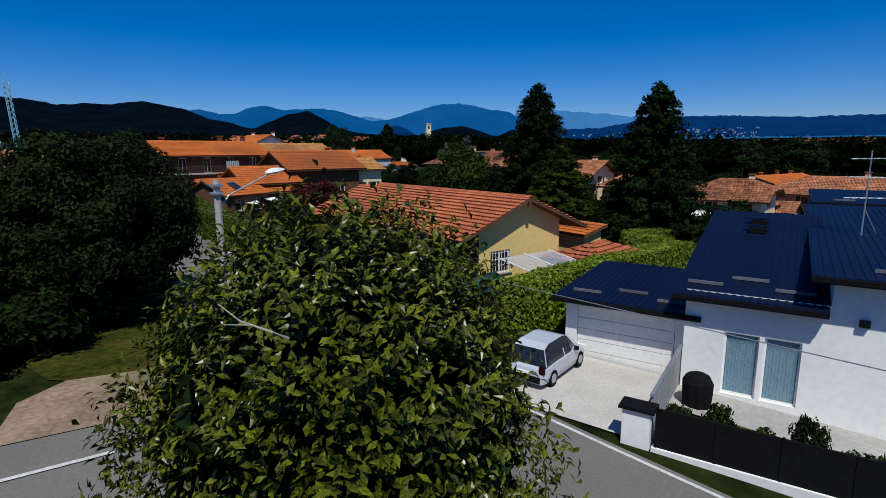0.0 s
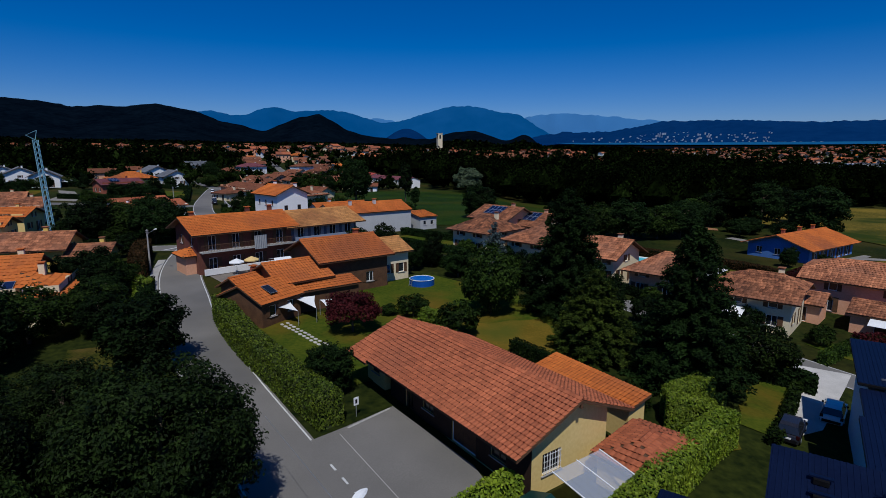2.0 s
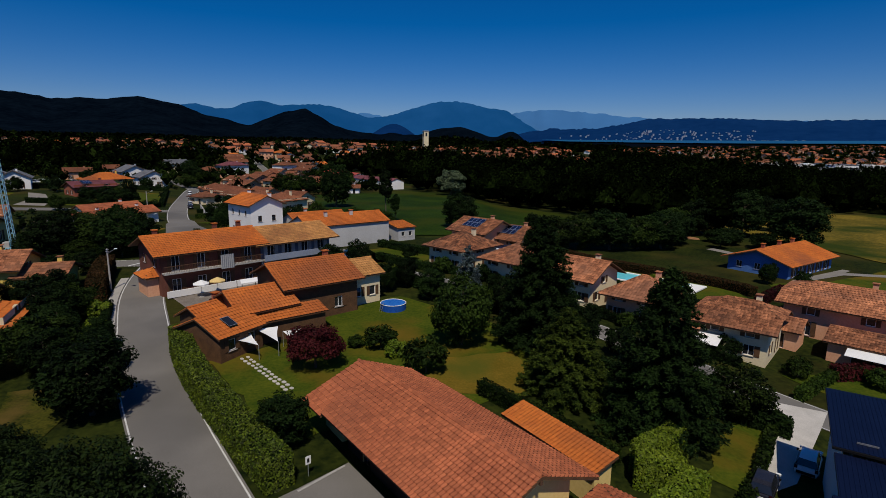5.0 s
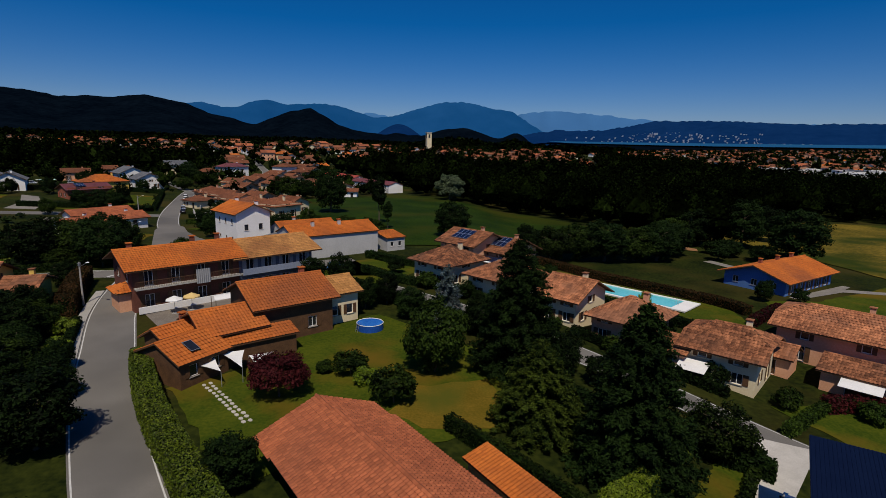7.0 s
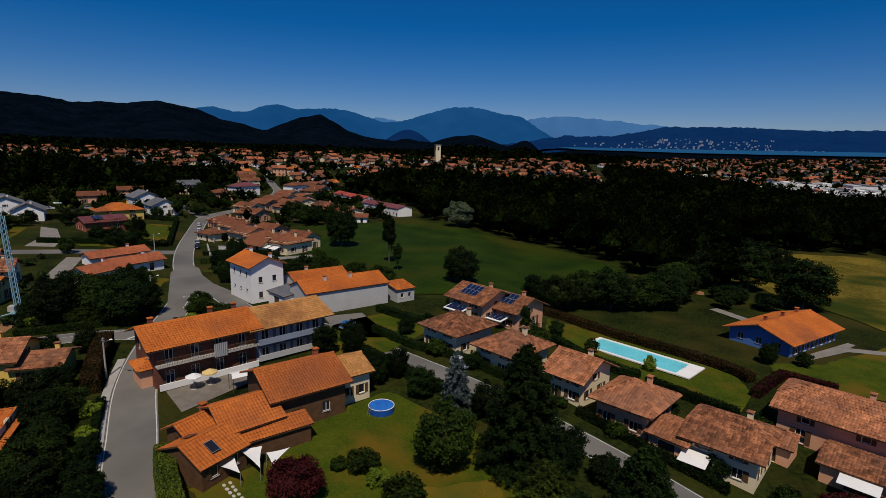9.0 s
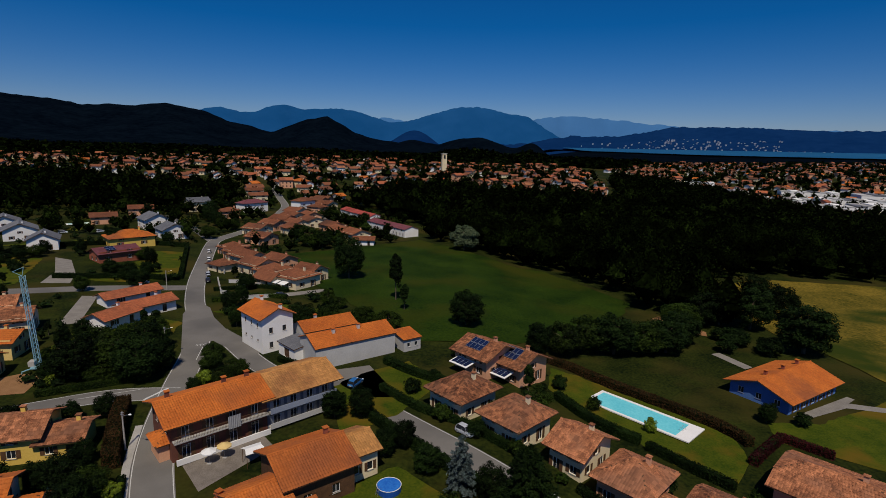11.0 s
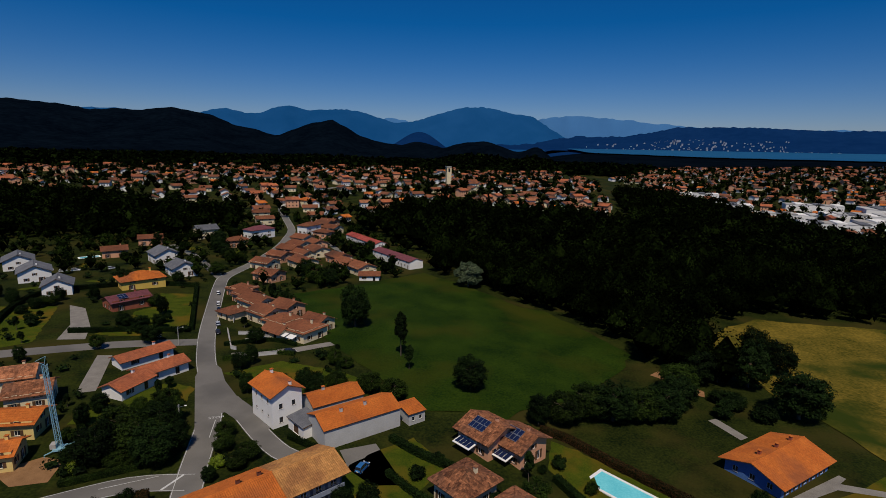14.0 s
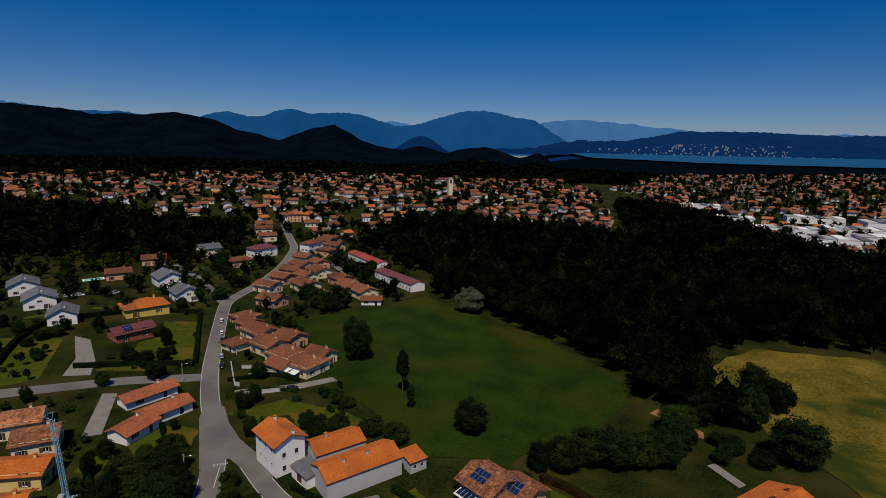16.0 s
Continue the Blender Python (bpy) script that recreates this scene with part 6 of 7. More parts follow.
def cable(a, b, sag, label):
    c = thing("overhead_cable", a[0], a[1], 0, a[2], label, "cable")
    pts = []
    for i in range(17):
        t = i / 16
        pts.append(((b[0] - a[0]) * t, (b[1] - a[1]) * t, (b[2] - a[2]) * t - 4 * sag * t * (1 - t)))
    Mesh().tube(pts, [0.008] * 17, 5).done("wire", M["metal"], c)


cable((-12.8, 29.6, 4.95), (12.0, -4.3, 6.3), 0.15, "thin white overhead cable along the road")

dash_line = [Vector(p) for p in ((-10.2, 32.9), (-3.2, 23.6))]
d = (dash_line[1] - dash_line[0])
for i in range(7):
    a, b = dash_line[0] + d * (i / 7 + 0.02), dash_line[0] + d * (i / 7 + 0.085)
    setting(ribbon("road_dash", offset([a, b], -0.07), offset([a, b], 0.07), M["paint"], 0.056), "short white painted dash", "road marking")
for a, b, w in (((-7.2, 39.8), (-9.8, 37.0), 0.1), ((-10.2, 36.2), (-3.9, 27.2), 0.03)):
    a, b = Vector(a), Vector(b)
    setting(ribbon("kerb_stone", offset([a, b], -w), offset([a, b], w), M["concrete"], 0.07), "pale kerb line at the yard's edge", "kerb")
for a, b, w in (((-52.4, 101.2), (-54.2, 96.2), 0.25), ((-56.0, 122.8), (-53.8, 115), 0.08), ((-9.0, 14.2), (-11.5, 12.6), 0.08), ((-57.0, 100.4), (-66, 95.6), 0.07)):
    a, b = Vector(a), Vector(b)
    setting(ribbon("road_marking", offset([a, b], -w), offset([a, b], w), M["paint"], 0.062), "white painted stop line", "road marking")
left_edge = offset(smooth_line([(-30.0, 56.4), (-35.5, 66.1), (-41.7, 77.3), (-46.5, 88.5)], 3), -2.85)
kb = Mesh()
for i, (p, q) in enumerate(zip(left_edge, offset(left_edge, -1.1))):
    z = ground_z(p.x, p.y)
    kb.v += [(p.x, p.y, z + 0.02), (p.x, p.y, z + 0.15), (q.x, q.y, z + 0.15), (q.x, q.y, z - 0.1)]
    if i:
        o = 4 * i
        kb.f += [(o - 4 + j, o - 3 + j, o + 1 + j, o + j) for j in range(3)]
setting(kb.done("pavement", M["concrete"]), "narrow concrete pavement with kerb along the road", "pavement")
sg = thing("road_sign", -9.5, 38.7, 40, None, "small white notice on a post at the yard", "sign")
Mesh().tube([(0, 0, -0.1), (0, 0, 1.2)], [0.03, 0.03], 6).done("post", M["metal"], sg)
Mesh().box(-0.2, -0.04, 0.9, 0.2, -0.01, 1.5).done("plate", M["cloth"], sg)
Mesh().box(-0.08, -0.055, 1.05, 0.08, -0.043, 1.35).done("pictogram", M["black"], sg)

# ---- swimming pool ----
PZ = -2.2
pool = thing("swimming_pool", 38.5, 105.0, -45.5, PZ, "long turquoise swimming pool with white stone edge", "swimming pool")
Mesh().box(-10.6, -3.5, -0.06, 10.6, -2.9, 0.16).box(-10.6, 2.9, -0.06, 10.6, 3.5, 0.16).box(-10.6, -2.9, -0.06, -9.9, 2.9, 0.16).box(8.0, -2.9, -0.06, 10.6, 2.9, 0.16).done("stone_edge", M["white"], pool)
Mesh().box(-9.9, -2.9, -0.3, 8.0, 2.9, 0.06).done("water", M["water"], pool)
for y in (-0.5, 0.5):
    Mesh().tube([(8.3, y, 0.14), (8.3, y, 0.8), (7.7, y, 0.8), (7.7, y, 0.0)], [0.025] * 4, 6).done("ladder_rail", M["metal"], pool)
tp = thing("garden_pool", -6.6, 73.4, 40, None, "small blue above-ground pool with ladder", "pool")
Mesh().tube([(0, 0, 0), (0, 0, 0.85)], [1.7, 1.7], 24).done("basin", surface("blue_pool_liner", (0.006, 0.06, 0.3), (0.012, 0.09, 0.4), 1, 0.5, 6), tp)
Mesh().tube([(0, 0, 0.855), (0, 0, 0.875)], [1.6, 1.6], 24).done("water", surface("blue_garden_water", (0.015, 0.12, 0.5), (0.03, 0.2, 0.62), 1.2, 0.1, 5, 0.2), tp)
for k in range(24):
    w0, w1 = 2 * math.pi * k / 24, 2 * math.pi * (k + 1) / 24
    Mesh().tube([(1.68 * math.cos(w0), 1.68 * math.sin(w0), 0.87), (1.68 * math.cos(w1), 1.68 * math.sin(w1), 0.87)], [0.05, 0.05], 5).done("rim_tube", M["cloth"], tp)
ld = Mesh()
for s in (-0.25, 0.25):
    ld.tube([(-2.0, s, 0), (-1.7, s, 1.25), (-1.3, s, 0.9)], [0.025] * 3, 6)
for k in range(3):
    ld.tube([(-1.93 + k * 0.08, -0.25, 0.3 + k * 0.33), (-1.93 + k * 0.08, 0.25, 0.3 + k * 0.33)], [0.02, 0.02], 5)
ld.done("ladder", M["metal"], tp)

# ---- terrace of the long house ----
def parasol(x, y, mat, label):
    u = thing("parasol", x, y, 0, None, label, "parasol", "parasols on the terrace")
    Mesh().tube([(0, 0, 0), (0, 0, 2.3)], [0.03, 0.025], 6).done("pole", M["metal"], u)
    Mesh().box(-0.3, -0.3, 0, 0.3, 0.3, 0.1).done("base", M["concrete"], u)
    m = Mesh()
    for i in range(8):
        a, b = 2 * math.pi * i / 8, 2 * math.pi * (i + 1) / 8
        m.face((0, 0, 2.5), (1.1 * math.cos(a), 1.1 * math.sin(a), 2.0), (1.1 * math.cos(b), 1.1 * math.sin(b), 2.0))
        m.face((1.1 * math.cos(a), 1.1 * math.sin(a), 2.0), (1.1 * math.cos(a), 1.1 * math.sin(a), 1.85), (1.1 * math.cos(b), 1.1 * math.sin(b), 1.85), (1.1 * math.cos(b), 1.1 * math.sin(b), 2.0))
    m.done("canopy", mat, u)


parasol(-33.6, 77.8, M["cloth"], "round white parasol on the terrace")
parasol(-32.0, 79.4, surface("yellow_cloth", (0.6, 0.42, 0.16), (0.7, 0.5, 0.2), 0.6, 0.9, 8), "round yellow parasol on the terrace")
van = thing("garden_gazebo", -27.2, 78.4, 40, None, "white-roofed gazebo on the terrace", "gazebo")
Mesh().slab([(-1.5, -1.2, 2.3), (1.5, -1.2, 2.3), (1.2, 0, 2.6), (-1.2, 0, 2.6)], 0.04).slab([(-1.2, 0, 2.6), (1.2, 0, 2.6), (1.5, 1.2, 2.3), (-1.5, 1.2, 2.3)], 0.04).done("roof", M["cloth"], van)
for sx in (-1.3, 1.3):
    for sy in (-1, 1):
        Mesh().tube([(sx, sy, 0), (sx, sy, 2.35)], [0.04, 0.04], 6).done("post", M["wood"], van)


def sail(pts, label):
    s = thing("shade_sail", pts[0][0], pts[0][1], 0, None, label, "shade sail", "shade sails")
    o = s.matrix_basis.translation
    m = Mesh()
    n = 8
    A, B, C = (Vector((p[0] - o.x, p[1] - o.y, p[2] - o.z)) for p in pts)
    idx = {}
    for i in range(n + 1):
        for j in range(n + 1 - i):
            u, v = i / n, j / n
            w = 1 - u - v
            q = A * w + B * u + C * v
            mid = (A + B + C) / 3
            k = 1 - 0.9 * max(w * u * 0, 0)
            pull = 0.22 * (4 * w * u * (1 - v) + 4 * u * v * (1 - w) + 4 * v * w * (1 - u)) * (1 - 27 * u * v * w * 0.8)
            idx[i, j] = len(m.v)
            m.v.append(tuple(q + (mid - q) * max(0, min(0.35, pull * 0.6)) - Vector((0, 0, 2.2 * u * v * w))))
    for i in range(n):
        for j in range(n - i):
            m.f.append((idx[i, j], idx[i + 1, j], idx[i, j + 1]))
            if j < n - i - 1:
                m.f.append((idx[i + 1, j], idx[i + 1, j + 1], idx[i, j + 1]))
    m.done("cloth", M["cloth"], s, smooth=True)
    for p in pts[:1] + pts[2:]:
        Mesh().tube([(p[0] - o.x, p[1] - o.y, ground_z(p[0], p[1]) - o.z - 0.2), (p[0] - o.x, p[1] - o.y, p[2] - o.z)], [0.04, 0.03], 6).done("pole", M["metal"], s)


sail([(-22.2, 58.2, 2.7), (-21.0, 60.6, 3.0), (-18.9, 57.2, 2.5)], "white triangular shade sail beside the tiled outbuilding")
sail([(-20.7, 60.9, 3.0), (-18.2, 61.6, 3.0), (-17.2, 58.2, 2.5)], "white triangular shade sail over the garden")
sail([(-17.4, 60.6, 2.8), (-15.2, 61.8, 2.8), (-16.2, 58.8, 2.4)], "white triangular shade sail over the garden")
ps = thing("stepping_path", -17.3, 54.3, -46, None, "garden path of pale irregular stepping stones", "path")
pr = random.Random(4)
for i in range(13):
    for j in range(2):
        cx, cy = -4.6 + i * 0.75 + pr.uniform(-0.06, 0.06), (j - 0.5) * 0.56 + pr.uniform(-0.05, 0.05)
        wx, wy = ps.matrix_basis @ Vector((cx, cy, 0)) * 1.0, 0
        q = ps.matrix_basis @ Vector((cx, cy, 0))
        z = ground_z(q.x, q.y) - ps.matrix_basis.translation.z + 0.1
        Mesh().slab([(cx + 0.3 * math.cos(a) * pr.uniform(0.8, 1.1), cy + 0.21 * math.sin(a) * pr.uniform(0.8, 1.1), z) for a in (0.4, 1.3, 2.4, 3.5, 4.5, 5.6)], 0.12).done("stone", M["gravel"], ps)


# ---- garden between hedge and barn ----
gs = thing("garden_shed", 0.9, 25.9, 42, None, "low garden store under a dark green tarpaulin", "shed")
TARP = surface("dark_green_tarpaulin", (0.008, 0.035, 0.03), (0.014, 0.05, 0.04), 1.5, 0.4, 9, 0.2)
Mesh().box(-2.1, -1.2, 0, 2.1, 1.2, 1.5).done("store", M["black"], gs)
Mesh().slab([(-2.2, -1.3, 1.5), (2.2, -1.3, 1.5), (2.2, 0, 2.0), (-2.2, 0, 2.0)], 0.05).slab([(-2.2, 0, 2.0), (2.2, 0, 2.0), (2.2, 1.3, 1.5), (-2.2, 1.3, 1.5)], 0.05).done("tarpaulin", TARP, gs)
for x, y, rz in ((1.3, 23.4, 30), (2.2, 23.6, -40)):
    ch = thing("garden_chair", x, y, rz, None, "white moulded plastic garden armchair", "chair", "garden chairs")
    Mesh().box(-0.28, -0.25, 0.4, 0.28, 0.27, 0.45).done("seat", M["cloth"], ch)
    bk = Mesh()
    for i in range(5):
        bk.box(-0.27 + i * 0.115, 0.25, 0.44, -0.19 + i * 0.115, 0.3, 0.85)
    bk.box(-0.28, 0.24, 0.82, 0.28, 0.31, 0.9).done("backrest", M["cloth"], ch)
    for s in (-1, 1):
        Mesh().box(s * 0.3 - 0.03, -0.25, 0.62, s * 0.3 + 0.03, 0.28, 0.66).done("armrest", M["cloth"], ch)
        for k in (-0.22, 0.24):
            Mesh().tube([(s * 0.29, k, 0), (s * 0.28, k, 0.64)], [0.025, 0.03], 6).done("leg", M["cloth"], ch)
fc = thing("screen_fence", -0.6, 23.4, -56, None, "dark screened wire fence beside the drive", "fence")
for i in range(5):
    Mesh().box(i * 1.15, -0.02, 0, i * 1.15 + 1.13, 0.02, 1.45).done("panel", M["black"], fc)
    Mesh().tube([(i * 1.15, 0, 0), (i * 1.15, 0, 1.5)], [0.025, 0.025], 6).done("post", M["metal"], fc)
cn = thing("glass_canopy", 5.3, 28.4, 36, None, "corrugated clear plastic canopy on a white frame", "canopy")
CLEAR, cnt, cb = nodes_of("clear_corrugated_plastic", 0.2)
cb.inputs["Base Color"].default_value = (0.55, 0.6, 0.68, 1)
cb.inputs["Alpha"].default_value = 0.3
for i in range(8):
    x = -1.9 + i * 0.475
    Mesh().slab([(x, -1.6, 2.0), (x + 0.46, -1.6, 2.0), (x + 0.46, 1.6, 2.45), (x, 1.6, 2.45)], 0.015).done("pane", CLEAR, cn)
for x in (-1.92, 0.0, 1.92):
    Mesh().slab([(x - 0.03, -1.62, 2.06), (x + 0.03, -1.62, 2.06), (x + 0.03, 1.62, 2.51), (x - 0.03, 1.62, 2.51)], 0.05).done("rafter", M["cloth"], cn)
    Mesh().tube([(x, -1.55, 0), (x, -1.55, 2.0)], [0.04, 0.04], 6).done("post", M["cloth"], cn)
bx = thing("storage_box", 4.9, 27.6, 20, None, "blue plastic storage box under the canopy", "box")
Mesh().box(-0.4, -0.3, 0, 0.4, 0.3, 0.5).done("tub", PAINT["blue"], bx)
Mesh().box(-0.43, -0.33, 0.5, 0.43, 0.33, 0.56).done("lid", M["cloth"], bx)
bq = thing("covered_barbecue", 5.2 + 5.5 * 0.839 - 3.2 * 0.545, 22.8 - 5.5 * 0.545 - 3.2 * 0.839, 0, -0.2, "barbecue under a black cover by the white wall", "barbecue")
m = Mesh()
for k, (z, r) in enumerate(((0, 0.42), (0.5, 0.45), (0.85, 0.46), (1.05, 0.36), (1.15, 0.15))):
    m.v += [(r * math.cos(i * 0.628) * (1 + 0.06 * (i % 2)), r * math.sin(i * 0.628), z) for i in range(10)]
    if k:
        m.f += [(10 * k - 10 + i, 10 * k - 10 + (i + 1) % 10, 10 * k + (i + 1) % 10, 10 * k + i) for i in range(10)]
m.f.append(tuple(range(40, 50)))
m.done("cover", M["black"], bq)
for i in range(9):
    f, dd = 5.4 + i * 1.0, -6.1 + 0.25 * (i % 2)
    x, y = 5.2 + f * 0.839 + dd * 0.545, 22.8 - f * 0.545 + dd * 0.839
    plant("bush" if i % 3 else "bush_dark", x, y, 0.34 + 0.07 * (i % 3), 0.62 + 0.16 * (i % 2), label="small leafy shrub behind the black fence", z=-0.3)


# ---- folded crane ----
def crane():
    c = thing("builders_crane", -82.4, 107.5, 20, None, "light blue lattice mast of a folded builder's crane", "crane")
    BL = surface("light_blue_paint", (0.2, 0.42, 0.52), (0.28, 0.5, 0.6), 1, 0.5, 9)
    m = Mesh()
    h, w = 19.5, 0.42
    lean = lambda z: -0.05 * z
    for sx in (-w, w):
        for sy in (-w, w):
            m.tube([(sx + lean(0.8), sy, 0.8), (sx * 0.8 + lean(h), sy * 0.8, h)], [0.08, 0.07], 5)
    n = 18
    for i in range(n):
        z0, z1 = 0.8 + (h - 0.8) * i / n, 0.8 + (h - 0.8) * (i + 1) / n
        for k in range(4):
            a, b = [(-w, -w), (w, -w), (w, w), (-w, w)][k], [(w, -w), (w, w), (-w, w), (-w, -w)][k]
            m.tube([(a[0] + lean(z0), a[1], z0), (b[0] + lean(z1), b[1], z1)], [0.04, 0.04], 4)
    m.done("lattice_mast", BL, c)
    j = Mesh()
    j.tube([(lean(h), 0, h), (lean(h) - 1.5, 0, h + 0.9), (lean(h) + 0.4, 0, h + 1.8)], [0.08, 0.07, 0.05], 5).tube([(lean(h), 0, h), (lean(h) + 0.4, 0, h + 1.8)], [0.06, 0.05], 5)
    j.done("folded_jib", BL, c)
    b = Mesh().box(-1.1, -1.1, 0.45, 1.1, 1.1, 0.9)
    for sx in (-1, 1):
        for sy in (-1, 1):
            b.tube([(sx * 0.9, sy * 0.9, 0.6), (sx * 2.2, sy * 2.2, 0.5), (sx * 2.2, sy * 2.2, 0.0)], [0.14, 0.12, 0.1], 6)
    b.done("base_frame", BL, c)
    Mesh().box(-1.6, -0.8, 0.9, -0.5, 0.8, 1.9).done("counterweight", M["concrete"], c)


crane()
sheet("bare_soil", [(62, 168), (66, 171), (69, 164), (74, 157), (72.6, 153), (68, 157), (65.6, 163)], surface("sandy_soil", (0.2, 0.095, 0.04), (0.33, 0.17, 0.08), 0.5, 0.95, 6, 0.4, third=(0.05, 0.05, 0.01)), 0.06, "patch of bare orange soil beside the wood", "ground patch", 3)
sheet("bare_soil", [(-84, 105), (-79, 104), (-77, 97), (-83, 95), (-90, 99)], surface("bare_soil", (0.2, 0.1, 0.04), (0.3, 0.16, 0.07), 0.5, 0.95, 6, 0.4), 0.05, "patch of bare reddish soil", "soil", 3)


# ---- parts fixed to houses ----
def balcony(h, L, W, z, wall, rail, label):
    b = Mesh().box(-L / 2, -W / 2 - 1.15, z - 0.18, L / 2, -W / 2 + 0.02, z).done("balcony", M["concrete"], h, label)
    if wall:
        Mesh().box(-L / 2, -W / 2 - 1.17, z - 0.2, L / 2, -W / 2 - 1.07, z + 0.75).done("parapet", wall, b)
    else:
        r = Mesh().box(-L / 2, -W / 2 - 1.12, z + 0.92, L / 2, -W / 2 - 1.05, z + 0.99)
        for i in range(int(L / 0.22)):
            r.box(-L / 2 + i * 0.22, -W / 2 - 1.1, z, -L / 2 + i * 0.22 + 0.03, -W / 2 - 1.07, z + 0.94)
        r.done("railing", rail, b)


balcony(LONG_A, 14.3, 9.6, 3.3, None, M["wood"], "timber balcony along the upper floor")
Mesh().box(-7.1, -6.4, 0.0, 7.1, -6.2, 0.9).done("terrace_parapet", M["white"], LONG_A)
dr = Mesh()
for i in range(15):
    dr.v += [(0.6 + i * 0.14, -5.98 - 0.07 * (i % 2), 2.9), (0.6 + i * 0.14, -5.98 - 0.07 * (i % 2), 5.0)]
    if i:
        dr.f.append((2 * i - 2, 2 * i, 2 * i + 1, 2 * i - 1))
dr.done("hanging_cloth", SHUTTERS["grey"], LONG_A, "grey cloth hung from the balcony")
# pale parapets in blue-grey and grey: their shadow put into the colour
balcony(LONG_B, 12.2, 9.6, 3.2, M["blue_grey"], None, "balcony with pale parapet")
balcony(LONG_B, 12.2, 9.6, 0.6, M["grey_wall"], None, "raised terrace with pale parapet")


def roof_panels(h, W, eave, rise, u0, v0, nu, nv, name="solar_panel", side=-1):
    """Flat panels laid on a roof slope, up from v0 along the slope."""
    s = math.hypot(W / 2, rise)
    for i in range(nu):
        for j in range(nv):
            def at(u, v):
                k = v / s
                return (u, side * (W / 2) * (1 - k), eave + rise * k + 0.2)
            a, b = u0 + i * 1.05, v0 + j * 1.7
            pts = [at(a, b), at(a + 1.0, b), at(a + 1.0, b + 1.62), at(a, b + 1.62)]
            if side > 0:
                pts.reverse()
            p = Mesh().slab(pts, 0.05).done(name, M["solar"] if name == "solar_panel" else M["dark"], h)
            rim = Mesh()
            q = [Vector(t) + Vector((0, 0, 0.012)) for t in pts]
            ce = sum(q, Vector()) / 4
            for k in range(4):
                e, f = q[k], q[(k + 1) % 4]
                rim.face(e, f, f + (ce - f) * 0.07, e + (ce - e) * 0.07)
            rim.done("panel_rim", M["metal"], p)


for hh in bpy.data.objects[:]:
    lb = hh.get("label", "")
    if lb.startswith("villa with solar panels"):
        roof_panels(hh, 9.5, 4.6, 1.9, -2.6, 1.2, 4, 2)
        Mesh().slab([(-3.5, -7.6, 2.5), (1.5, -7.6, 2.5), (1.5, -4.7, 3.0), (-3.5, -4.7, 3.0)], 0.12).done("porch_roof", M["white"], hh)
        for i in range(4):
            Mesh().slab([(-3.2 + i * 1.1, -7.2, 2.63), (-2.2 + i * 1.1, -7.2, 2.63), (-2.2 + i * 1.1, -5.2, 2.97), (-3.2 + i * 1.1, -5.2, 2.97)], 0.04).done("solar_panel", M["solar"], hh)
    elif lb.startswith("red-brown villa"):
        roof_panels(hh, 9.0, 4.4, 1.9, -2.4, 1.2, 4, 2)
        Mesh().slab([(-2.5, -7.4, 2.4), (2.5, -7.4, 2.4), (2.5, -4.4, 2.9), (-2.5, -4.4, 2.9)], 0.12).done("porch_roof", M["white"], hh)
        for i in range(4):
            Mesh().slab([(-2.2 + i * 1.1, -7.0, 2.53), (-1.2 + i * 1.1, -7.0, 2.53), (-1.2 + i * 1.1, -5.0, 2.87), (-2.2 + i * 1.1, -5.0, 2.87)], 0.04).done("solar_panel", M["solar"], hh)
    elif lb.startswith("cream villa with awning"):
        Mesh().slab([(-4.0, -7.4, 2.1), (-0.8, -7.4, 2.1), (-0.8, -5.1, 2.7), (-4.0, -5.1, 2.7)], 0.03).done("awning", M["cloth"], hh)
    elif lb.startswith("low tiled wing"):
        Mesh().slab([(-1.5, -5.6, 1.9), (2.5, -5.6, 1.9), (2.5, -3.3, 2.4), (-1.5, -3.3, 2.4)], 0.03).done("awning", M["cloth"], hh)
    elif lb.startswith("low tiled outbuilding with skylights"):
        roof_panels(hh, 7.4, 2.7, 1.4, -1.2, 1.4, 1, 1, "skylight", 1)
        roof_panels(hh, 7.4, 2.7, 1.4, -1.0, 1.0, 1, 1, "skylight", -1)
    elif lb.startswith("house with orange tile roof and solar"):
        roof_panels(hh, 9.5, 3.4, 1.7, -3.0, 1.0, 4, 1)
    elif lb.startswith("red brick house"):
        roof_panels(hh, 11, 4.0, 1.6, -4.0, 1.4, 3, 2)
    elif lb.startswith("terraced house with white awnings"):
        for u in (-4.2, -0.4):
            Mesh().slab([(u, -8.0, 2.0), (u + 3.2, -8.0, 2.0), (u + 3.2, -5.6, 2.6), (u, -5.6, 2.6)], 0.03).done("awning", M["cloth"], hh)


# ---- lettering on the road ----
def lettering(text, x, y, rz, size):
    cu = bpy.data.curves.new("lettering", "FONT")
    cu.body, cu.size, cu.align_x = text, size, "CENTER"
    ob = bpy.data.objects.new("lettering", cu)
    scene.collection.objects.link(ob)
    bpy.context.view_layer.update()
    me = bpy.data.meshes.new_from_object(ob.evaluated_get(bpy.context.evaluated_depsgraph_get()))
    bpy.data.objects.remove(ob)
    me.materials.clear()
    me.materials.append(M["paint"])
    o = new("road_lettering", me)
    o.matrix_basis = pose(x, y, ground_z(x, y) + 0.075, 0, 0, rz)
    setting(o, "white stop lettering painted on the asphalt", "road marking")


lettering("STOP", -56.2, 123.4, 17, 1.5)
# ---- the wood ----
def inside(x, y, poly):
    hit = False
    for (x0, y0), (x1, y1) in zip(poly, poly[1:] + poly[:1]):
        if (y0 > y) != (y1 > y) and x < (x1 - x0) * (y - y0) / (y1 - y0) + x0:
            hit = not hit
    return hit


